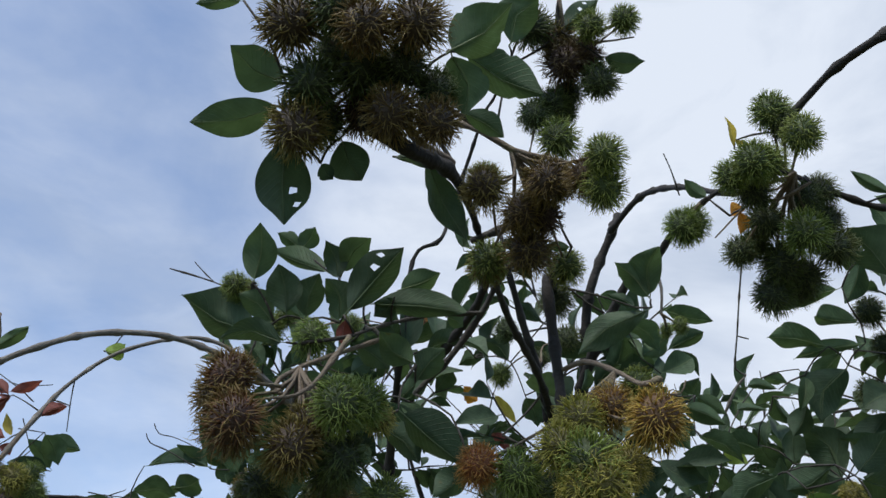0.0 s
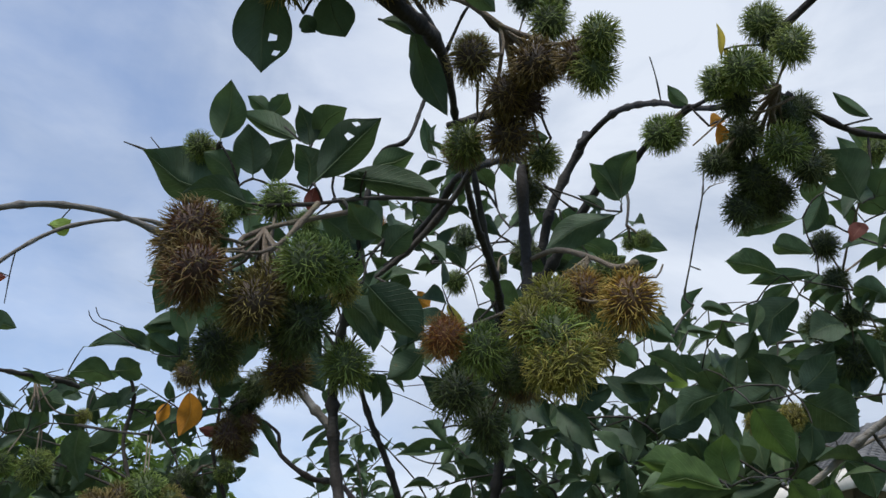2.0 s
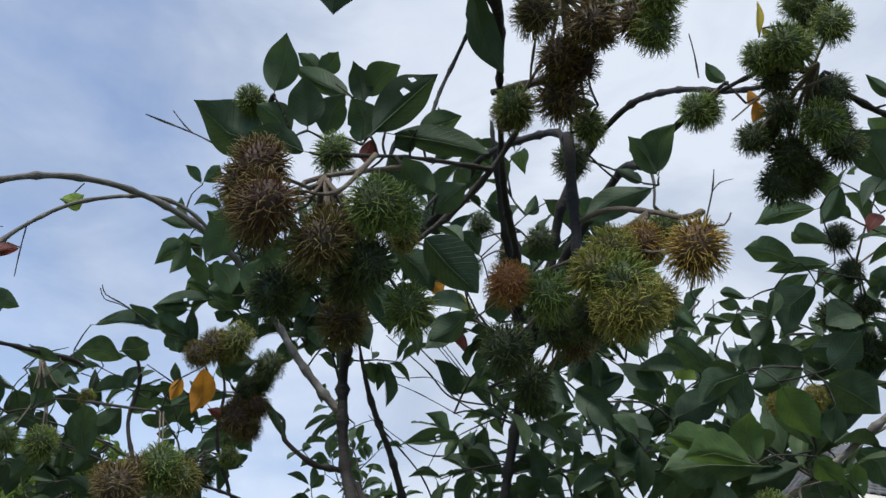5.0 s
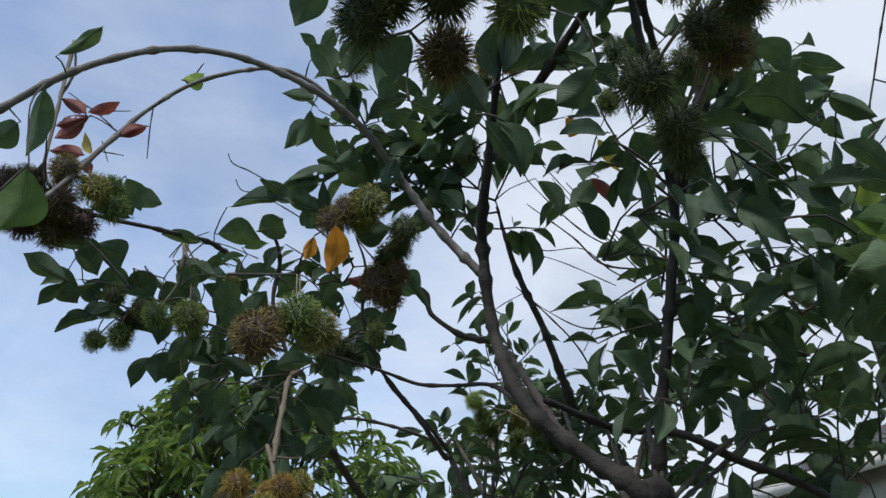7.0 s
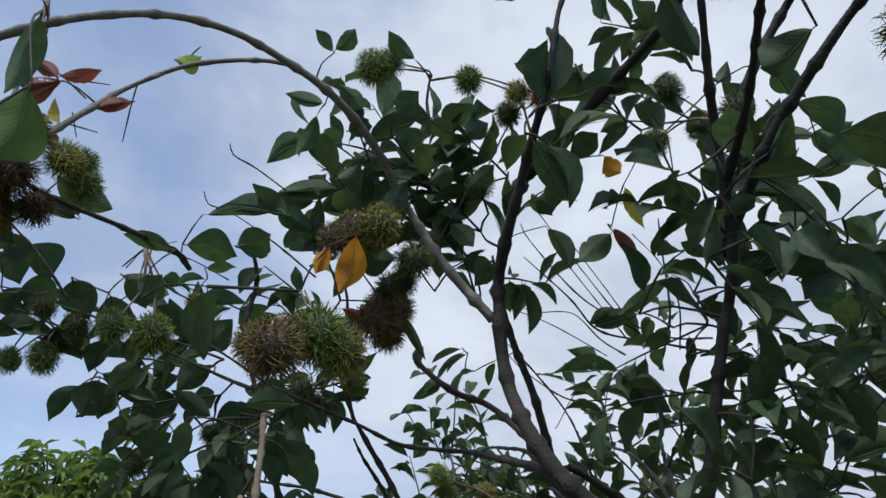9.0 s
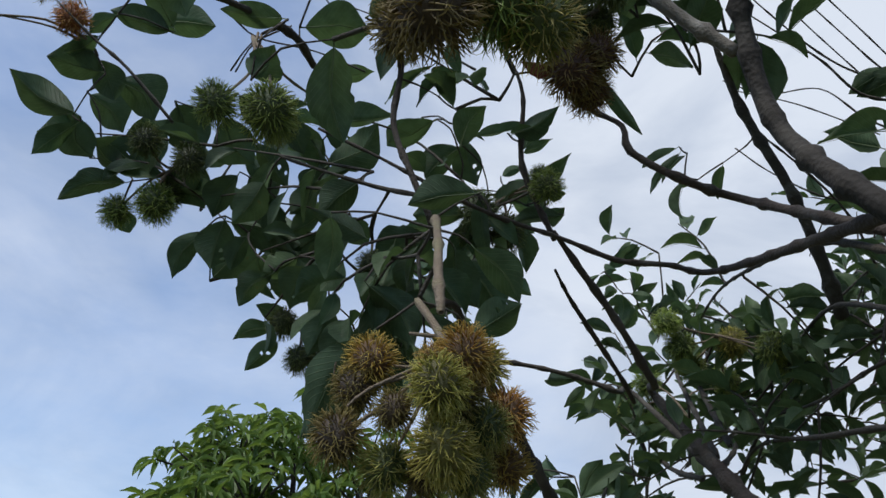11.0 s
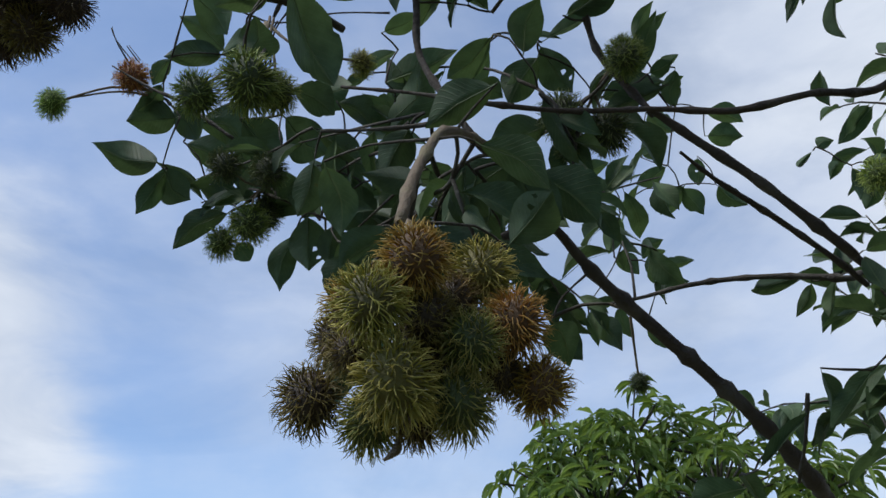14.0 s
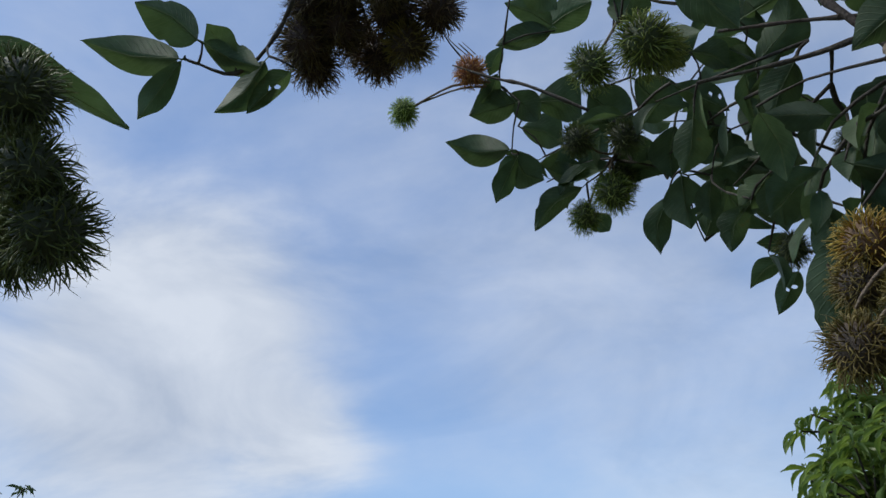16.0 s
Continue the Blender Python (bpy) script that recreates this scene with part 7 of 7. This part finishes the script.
foliage(cross, [
    ((-0.547, 2.056, 2.162), (-0.755, 2.044, 2.212), 4),
    ((-0.585, 2.065, 2.136), (-0.792, 2.092, 2.163), 4),
    ((-0.539, 2.056, 2.094), (-0.708, 2.096, 2.071), 4),
    ((-0.482, 2.044, 2.053), (-0.603, 2.059, 2), 4),
    ((-0.502, 2, 1.998), (-0.586, 2.024, 1.937), 4),
    ((-0.408, 2.094, 2.142), (-0.393, 2.136, 2.081), 3),
    ((-0.846, 2.086, 2.183), (-1.014, 2.08, 2.242), 4)], 0.075, ("green", "dark", "light",), "foliage", "leafy shoots of the left branch", 31, 0.6, 0.3)
leaf(cross, (-0.424, 2.092, 2.036), (-0.379, 2.134, 1.975), 0.064, (-0.04, 0.80, 0.60))
leaf(cross, (-0.564, 2.111, 1.911), (-0.642, 2.161, 1.824), 0.076, (0.20, 0.93, 0.31), "dark")
leaf(cross, (-0.591, 1.906, 2.371), (-0.475, 1.9, 2.382), 0.031, (-0.04, 0.71, 0.71))
leaf(low_cross, (0.639, 1.642, 2.098), (0.496, 1.63, 2.112), 0.087, (-0.04, -1.00, 0.08), "light")
leaf(low_cross, (0.677, 1.646, 2.082), (0.617, 1.626, 2.184), 0.063, (0.15, 0.91, 0.38))
leaf(low_cross, (0.784, 1.627, 2.143), (0.679, 1.584, 2.221), 0.063, (0.05, 0.82, 0.57), "light")
leaf(low_cross, (0.778, 1.625, 2.148), (0.774, 1.616, 2.224), 0.045, (0.65, 0.74, 0.18))
leaf(low_cross, (0.811, 1.639, 2.09), (0.732, 1.668, 2.075), 0.053, (0.42, 0.90, 0.14), "light")
leaf(low_cross, (0.824, 1.647, 2.063), (0.795, 1.625, 2.124), 0.050, (0.64, 0.44, 0.63), "light")
leaf(low_cross, (0.735, 1.631, 2.13), (0.657, 1.646, 2.072), 0.060, (0.06, 0.94, 0.35), "dark")
leaf(low_cross, (0.686, 1.651, 2.065), (0.612, 1.664, 2.052), 0.062, (-0.26, -0.94, 0.24), "light")
leaf(low_cross, (0.764, 1.683, 2.259), (0.708, 1.664, 2.346), 0.072, (0.26, 0.91, 0.33), "dark")
leaf(low_cross, (0.857, 1.66, 2.29), (0.772, 1.647, 2.323), 0.077, (0.17, 0.61, 0.77), "dark")
leaf(low_cross, (0.867, 1.637, 2.222), (0.784, 1.644, 2.248), 0.059, (0.13, 0.93, 0.33), "dark")
leaf(low_cross, (0.623, 1.514, 2.073), (0.465, 1.515, 2.054), 0.075, (0.08, 0.92, 0.39), "light")
leaf(low_cross, (0.603, 1.508, 2.094), (0.575, 1.507, 2.144), 0.050, (0.61, 0.70, 0.37), "light")
leaf(low_cross, (0.702, 1.506, 2.109), (0.639, 1.47, 2.168), 0.061, (0.32, 0.59, 0.74), "light")
leaf(low_cross, (0.594, 1.535, 1.996), (0.552, 1.526, 2.051), 0.049, (-0.11, 0.96, 0.25))
leaf(low_cross, (0.645, 1.53, 1.974), (0.58, 1.52, 1.944), 0.065, (0.02, -0.99, 0.13), "light")
leaf(low_cross, (0.527, 1.533, 1.916), (0.533, 1.549, 1.979), 0.067, (0.58, 0.78, 0.24), "light")
leaf(low_cross, (0.717, 1.532, 1.979), (0.65, 1.5, 1.916), 0.064, (-0.26, -0.95, 0.16), "light")
leaf(low_cross, (0.594, 1.529, 1.92), (0.59, 1.552, 1.983), 0.057, (0.01, 0.99, 0.17))
leaf(low_cross, (0.702, 1.56, 2.093), (0.62, 1.582, 2.06), 0.050, (0.22, 0.93, 0.28), "dark")
leaf(low_cross, (0.675, 1.566, 1.946), (0.634, 1.571, 1.928), 0.059, (0.10, 0.99, 0.01))
leaf(cross, (-0.625, 1.937, 2.323), (-0.536, 1.951, 2.316), 0.066, (-0.01, 0.64, 0.77))
leaf(cross, (-0.535, 1.934, 2.329), (-0.472, 1.902, 2.338), 0.061, (0.09, 0.67, 0.74), "light")
foliage(arch, [
    ((-0.236, 2.179, 2.497), (-0.353, 2.112, 2.565), 6),
    ((-0.195, 2.119, 2.507), (-0.304, 2.029, 2.617), 6),
    ((-0.138, 2.075, 2.499), (-0.243, 1.972, 2.618), 7),
    ((-0.301, 2.123, 2.561), (-0.451, 2.062, 2.616), 6),
    ((-0.325, 2.087, 2.612), (-0.471, 2.013, 2.673), 6),
    ((-0.122, 2.046, 2.551), (-0.147, 1.948, 2.657), 5),
    ((-0.187, 2.229, 2.43), (-0.107, 2.194, 2.501), 5),
    ((-0.24, 2.071, 2.571), (-0.193, 1.97, 2.696), 6),
    ((-0.34, 2.161, 2.508), (-0.445, 2.154, 2.582), 5),
    ((-0.111, 2.16, 2.462), (-0.187, 2.092, 2.551), 5)], 0.085, ("green", "dark", "green",), "foliage", "leafy shoots where the limb leaves the trunk", 33, 0.35)

foliage(stem_r, [
    ((0.176, 1.619, 2.325), (0.26, 1.657, 2.259), 4),
    ((0.305, 1.608, 2.245), (0.406, 1.645, 2.182), 4),
    ((0.371, 1.717, 2.362), (0.481, 1.752, 2.301), 4),
    ((0.212, 1.676, 2.221), (0.296, 1.719, 2.146), 4),
    ((0.414, 1.685, 2.213), (0.497, 1.723, 2.147), 4),
    ((0.263, 1.712, 2.366), (0.324, 1.681, 2.425), 4),
    ((0.164, 1.894, 2.237), (0.239, 1.839, 2.341), 4),
    ((0.5, 1.838, 2.354), (0.416, 1.794, 2.43), 4)], 0.105, ("dark", "green", "dark",), "foliage", "dark shoots behind the yellow-green bunch", 33, 0.6, 0.4)
foliage(stem_r, [
    ((0.291, 1.788, 2.029), (0.338, 1.724, 2.048), 5),
    ((0.279, 1.784, 1.938), (0.233, 1.777, 1.950), 5),
    ((0.392, 1.908, 2.027), (0.340, 1.862, 2.051), 5),
    ((0.355, 1.730, 2.030), (0.405, 1.746, 2.091), 5),
    ((0.427, 1.834, 1.957), (0.389, 1.862, 2.002), 5),
    ((0.503, 1.891, 2.058), (0.438, 1.872, 2.072), 5),
    ((0.463, 1.758, 2.084), (0.412, 1.751, 2.128), 5),
    ((0.383, 1.853, 2.116), (0.314, 1.814, 2.153), 5)], 0.085, ("dark", "green", "dark"), "foliage", "dark shoots low on the upright stem", 37, 0.5, 0.5)
# limbs that run back from the trunk, thick with small leaves
def leafy_limb(start, end, count, size, tones, label, seed, thick=0.0048, reach=0.2, first=0.45, droop=0.15):
    rng = random.Random(seed)
    a, b = Vector(start), Vector(end)
    side = (b - a).cross(Vector((0, 0, 1))).normalized() * rng.uniform(-0.12, 0.12)
    mid = [a.lerp(b, k) + side * math.sin(math.pi * k) + Vector((0, 0, 0.10 * math.sin(math.pi * k) + rng.uniform(-0.02, 0.02))) for k in (0, 0.2, 0.4, 0.6, 0.8, 1)]
    ob = limb(tree, [(*p, thick * (1 - 0.75 * k / 5)) for k, p in enumerate(mid)], mat=TWIG, sides=7, label=label)
    way = spline([(*p, 0) for p in mid], 0.01)
    shoots = []
    for i in range(count):
        k = first + (1 - first) * (i + rng.random()) / count
        p = Vector(way[int(k * (len(way) - 1))][:3])
        d = Vector((rng.gauss(0, 1), rng.gauss(0, 0.9), rng.gauss(0.25, 0.9))).normalized() + (b - a).normalized() * 0.5
        ln = reach * rng.uniform(0.45, 1.15)
        q = p + d.normalized() * ln
        shoots.append((p.lerp(q, 0.04), q, rng.randint(5, 9)))
    foliage(ob, shoots, size, tones, "foliage", "small dull green leaves", seed, droop)
    return ob


for k, (start, end, count) in enumerate((
        ((0.14, 1.90, 1.86), (0.10, 3.00, 2.10), 9), ((0.20, 1.86, 1.82), (0.42, 3.05, 2.22), 8), ((0.24, 1.88, 1.80), (0.74, 3.10, 2.18), 8),
        ((0.24, 1.88, 1.84), (0.30, 3.15, 2.42), 6), ((0.25, 1.88, 1.78), (1.00, 3.15, 2.24), 4), ((0.06, 1.90, 1.92), (-0.08, 3.05, 2.25), 7),
        ((0.25, 1.90, 1.85), (0.66, 3.05, 2.52), 5), ((0.24, 1.90, 1.72), (0.60, 2.95, 1.98), 4),
        ((0.20, 1.90, 1.78), (-0.12, 2.78, 1.94), 12), ((0.20, 1.92, 1.80), (0.02, 2.86, 2.10), 11), ((0.22, 1.92, 1.72), (0.13, 2.80, 1.90), 6), ((0.24, 1.92, 1.75), (0.24, 3.10, 2.06), 5), ((0.20, 1.92, 1.70), (-0.04, 2.80, 1.84), 8), ((-0.10, 2.40, 1.86), (-0.02, 3.32, 2.28), 4), ((-0.10, 2.42, 1.84), (-0.10, 3.32, 2.04), 6), ((-0.08, 2.40, 1.88), (-0.12, 3.34, 2.42), 3), ((-0.12, 2.44, 1.82), (-0.18, 3.10, 1.90), 5))):
    leafy_limb(start, end, count, 0.066, ("green", "dark", "light", "green"), "thin limb thick with small leaves", 60 + k)

# twigs that carry what has no limb of its own: each springs from the nearest wood or twig
def grow_twigs():
    wood = np.array([tuple(p) for p in WOOD])
    here = np.array([tuple(p) for _, p, _ in SPRINGS])
    dist = np.full(len(here), 9.0)
    root = np.zeros((len(here), 3))
    for i, p in enumerate(here):
        d = np.linalg.norm(wood - p, axis=1)
        k = int(np.argmin(d))
        dist[i], root[i] = d[k], wood[k]
    left = set(range(len(here)))
    bm = bmesh.new()
    while left:
        i = min(left, key=lambda n: dist[n])
        left.remove(i)
        p, r = SPRINGS[i][1:]
        if dist[i] > 0.004:
            a, b = Vector(root[i]), Vector(p)
            rng = random.Random(i)
            bow = Vector((rng.uniform(-1, 1), rng.uniform(-1, 1), rng.uniform(-0.3, 1))) * (b - a).length * 0.12
            tube(bm, [(*a, r * 1.5), (*(a.lerp(b, 0.5) + bow), r * 1.2), (*b, r)], 5, 0.03, 0.3, i)
        for n in left:
            d = float(np.linalg.norm(here[n] - here[i]))
            if d < dist[n]:
                dist[n], root[n] = d, here[i]
    tagged(part("twig_work", bm, TWIG, tree, "fine grey-brown twigs"), kind="stuff")


grow_twigs()

# ---- ground ----
def ground_height(x, y):
    return 0.05 * noise.noise((x * 0.25, y * 0.25, 0)) - 0.03


bm = bmesh.new()
radii = [0, 1, 2, 3, 4.5, 6.5, 9, 13, 20, 40, 90, 250, 900]
rings = []
for r in radii:
    ring = []
    for k in range(48 if r else 1):
        a = 2 * math.pi * k / 48
        x, y = r * math.cos(a), 1.0 + r * math.sin(a)
        ring.append(bm.verts.new((x, y, ground_height(x, y) if r < 40 else -0.03)))
    rings.append(ring)
for r0, r1 in zip(rings, rings[1:]):
    for k in range(48):
        k2 = (k + 1) % 48
        bm.faces.new((r0[0], r1[k], r1[k2]) if len(r0) == 1 else (r0[k], r1[k], r1[k2], r0[k2]))
tagged(part("ground", bm, rough_material("grass_ground", (0.035, 0.050, 0.018), (0.11, 0.10, 0.05), 9.0, 0.95, 0.8), None), "short rough grass with bare earth", kind="structure")


# ---- the mango tree behind ----
def broad_tree(name, at, lobes, label, leaf_size, tone, seed, whorls=46, slim=0.2):
    """lobes: rows of (x, y, z of the top, radius); each is a dome of drooping leaf whorls on its own limb."""
    rng = random.Random(seed)
    t = thing(name, at, label, "tree")
    low = min(l[2] for l in lobes)
    cx, cy = (sum(l[i] for l in lobes) / len(lobes) for i in (0, 1))
    fork = Vector((cx, cy, at[2] + 0.42 * (low - at[2])))
    bm = bmesh.new()
    tube(bm, [(at[0], at[1], at[2] - 0.1, 0.16), (at[0] * 0.6 + cx * 0.4, at[1] * 0.6 + cy * 0.4, at[2] + 0.5, 0.13), (*fork, 0.10)], 10, 0.12, 0)
    part("trunk", bm, BARK_SHADED, t)
    for i, (x, y, top, r) in enumerate(lobes):
        core = Vector((x, y, top - 0.95 * r))
        bm = bmesh.new()
        tube(bm, [(*fork, 0.06), (*(fork.lerp(core, 0.5) + Vector((0, 0, -0.08))), 0.035), (*core, 0.014)], 7, 0.08, 0, i)
        part("limb", bm, BARK_SHADED, t)
        bm = bmesh.new()
        uv = bm.loops.layers.uv.new("UVMap")
        for k in range(whorls):
            z = 1 - 1.75 * (k + 0.5) / whorls
            an = k * 2.399963 + rng.uniform(-0.4, 0.4)
            h = math.sqrt(max(0.0, 1 - z * z))
            d = Vector((h * math.cos(an), h * math.sin(an), z))
            p = core + Vector((d.x, d.y, d.z * (0.95 if z > 0 else 1.3))) * r * rng.choice((1.0, 1.05, 0.85, 0.7, 1.2, 1.42, 0.5))
            tube(bm, [(*core.lerp(p, 0.35), 0.010), (*core.lerp(p, 0.75), 0.007), (*p, 0.005)], 4, 0.2, 0)
            ax = (d + Vector((0, 0, 0.9))).normalized()
            x1 = ax.cross(Vector((0.3, 0.9, 0.2))).normalized()
            y1 = ax.cross(x1)
            turn = rng.uniform(0, 6.28)
            for j in range(rng.randint(8, 12)):
                a = turn + 2.4 * j
                spread = x1 * math.cos(a) + y1 * math.sin(a)
                dl = (spread + ax * rng.uniform(-0.1, 0.8) + Vector((0, 0, -rng.uniform(0.3, 1.3)))).normalized()
                ln = leaf_size * rng.uniform(0.65, 1.2)
                q = p + ax * rng.uniform(-0.05, 0.04)
                blade(bm, frame_of(q, q + dl * ln, ln * rng.uniform(0.15, 0.20), spread * 0.4 + Vector((0, 0, 1))), uv, rng, rows=6, curl=rng.uniform(0.15, 0.5), fold=0.3, slim=slim, petiole=False, mat=1)
        tagged(part("crown", bm, [TWIG, LEAF[tone]], t, "whorls of narrow drooping leaves"), kind="stuff")
    return t


broad_tree("mango_tree", (-2.3, 7.0, -0.03), [
    (-2.42, 6.60, 3.36, 0.34), (-2.02, 6.95, 3.28, 0.36), (-2.76, 6.45, 3.18, 0.30), (-2.90, 6.30, 3.00, 0.24), (-3.06, 6.25, 2.62, 0.20),
    (-2.50, 6.20, 2.90, 0.40), (-1.90, 6.60, 2.96, 0.40), (-2.80, 6.05, 2.58, 0.32), (-1.38, 6.90, 2.86, 0.32), (-0.35, 7.20, 2.66, 0.20),
    (-2.20, 6.20, 2.50, 0.46), (-3.00, 5.95, 2.20, 0.36), (-1.50, 6.60, 2.46, 0.40), (-2.60, 6.50, 2.70, 0.50)], "leafy mango tree with bright green drooping whorls of leaves", 0.17, "mango", 3, 27)
broad_tree("far_tree", (-10.4, 2.6, -0.03), [(-10.4, 2.6, 3.66, 0.45), (-10.4, 2.5, 3.0, 0.8)], "dark far tree with a pointed top", 0.2, "dark", 9)


# ---- the house behind, its hipped roof showing between the leaves ----
def house(corner, turn, eave, label):
    """corner: (x, y) of the nearest eave corner; turn: degrees of the eave that runs off to the left."""
    t = thing("house", (corner[0], corner[1], 0), label, "house")
    a = radians(turn)
    u = Vector((math.cos(a), math.sin(a), 0))
    v = Vector((math.sin(a), -math.cos(a), 0))
    c = Vector((*corner, eave))
    lu, lv, pitch, over = 12.0, 9.0, radians(27), 0.6
    cream = rough_material("cream_plaster", (0.50, 0.46, 0.38), (0.62, 0.58, 0.49), 20.0, 0.9)
    white = rough_material("white_board", (0.44, 0.41, 0.36), (0.58, 0.54, 0.48), 12.0, 0.6)
    slate = rough_material("grey_tile", (0.040, 0.038, 0.038), (0.15, 0.145, 0.14), 9.0, 0.8)
    # walls with thickness, one mesh for each side
    for k, (p, d, ln, inw) in enumerate(((c + v * over + u * over, u, lu - 2 * over, v), (c + u * over + v * over, v, lv - 2 * over, u),
                                         (c + v * (lv - over) + u * over, u, lu - 2 * over, -v), (c + u * (lu - over) + v * over, v, lv - 2 * over, -u))):
        bm = bmesh.new()
        q = [p, p + d * ln, p + d * ln + inw * 0.2, p + inw * 0.2]
        lo = [bm.verts.new((w.x, w.y, -0.1)) for w in q]
        hi = [bm.verts.new((w.x, w.y, eave - 0.02 - 0.003 * k)) for w in q]
        bm.faces.new(lo), bm.faces.new(hi)
        for i in range(4):
            bm.faces.new((lo[i], lo[(i + 1) % 4], hi[(i + 1) % 4], hi[i]))
        bmesh.ops.recalc_face_normals(bm, faces=bm.faces)
        part("wall", bm, cream, t)
    # roof deck
    bm = bmesh.new()
    h = lv / 2 * math.tan(pitch)
    e4 = [c, c + u * lu, c + u * lu + v * lv, c + v * lv]
    r2 = [c + u * lv / 2 + v * lv / 2 + Vector((0, 0, h)), c + u * (lu - lv / 2) + v * lv / 2 + Vector((0, 0, h))]
    ev = [bm.verts.new(p) for p in e4]
    el = [bm.verts.new(p - Vector((0, 0, 0.05))) for p in e4]
    rv = [bm.verts.new(p) for p in r2]
    bm.faces.new((ev[0], ev[1], rv[1], rv[0]))
    bm.faces.new((ev[1], ev[2], rv[1]))
    bm.faces.new((ev[2], ev[3], rv[0], rv[1]))
    bm.faces.new((ev[3], ev[0], rv[0]))
    bm.faces.new(el)
    for i in range(4):
        bm.faces.new((ev[i], ev[(i + 1) % 4], el[(i + 1) % 4], el[i]))
    bmesh.ops.recalc_face_normals(bm, faces=bm.faces)
    roof = part("roof", bm, slate, t, "hipped roof of weathered grey tiles")
    for f in roof.data.polygons:
        f.use_smooth = False
    # boards under the eaves
    for p, d, ln, inw in ((c, u, lu, v), (c, v, lv, u)):
        bm = bmesh.new()
        q = [p - inw * 0.03, p + d * ln - inw * 0.03, p + d * ln + inw * 0.01, p + inw * 0.01]
        lo = [bm.verts.new(w - Vector((0, 0, 0.26))) for w in q]
        hi = [bm.verts.new(w + Vector((0, 0, 0.03))) for w in q]
        bm.faces.new(lo), bm.faces.new(hi)
        for i in range(4):
            bm.faces.new((lo[i], lo[(i + 1) % 4], hi[(i + 1) % 4], hi[i]))
        bmesh.ops.recalc_face_normals(bm, faces=bm.faces)
        part("fascia", bm, white, t, "white eaves board")
    # one curved tile, shared by all
    bm = bmesh.new()
    cols = []
    for i in range(6):
        an = math.pi * i / 5
        cols.append([bm.verts.new((0.088 * -math.cos(an), y, 0.058 * math.sin(an) + z)) for y, z in ((0, 0.035), (0.31, 0.0))])
        cols[-1].append(bm.verts.new((0.088 * -math.cos(an), 0, 0.042 * math.sin(an) + 0.012)))
    for p, q in zip(cols, cols[1:]):
        bm.faces.new((p[0], q[0], q[1], p[1]))
        bm.faces.new((p[2], q[2], q[0], p[0]))
    tile = mesh_from("tile", bm, [slate])
    rest = bmesh.new()
    n = 0
    for p, d, ln, inw in ((c, u, lu, v), (c, v, lv, u)):
        up = (inw * math.cos(pitch) + Vector((0, 0, math.sin(pitch)))).normalized()
        nrm = d.cross(up)
        nrm = nrm if nrm.z > 0 else -nrm
        x = up.cross(nrm)
        for j in range(20):
            s = 0.26 * j
            first = s * math.cos(pitch) + 0.12
            for i in range(int((ln - 2 * first) / 0.18)):
                o = p + d * (first + 0.18 * i) + up * s + nrm * 0.012
                m = Matrix((x, up, nrm)).transposed().to_4x4()
                m.translation = o
                if j < 8 and i < 18:
                    ob = new("tile", tile)
                    under(ob, roof)
                    ob.matrix_basis = m
                    n += 1
                else:
                    vs = [rest.verts.new(m @ w.co) for w in tile.vertices]
                    for f in tile.polygons:
                        rest.faces.new([vs[k] for k in f.vertices])
    tagged(part("tiling", rest, slate, roof), kind="stuff")
    return t


house((6.05, 12.35), 104, 4.8, "cream house with a hipped grey tile roof and white eaves")
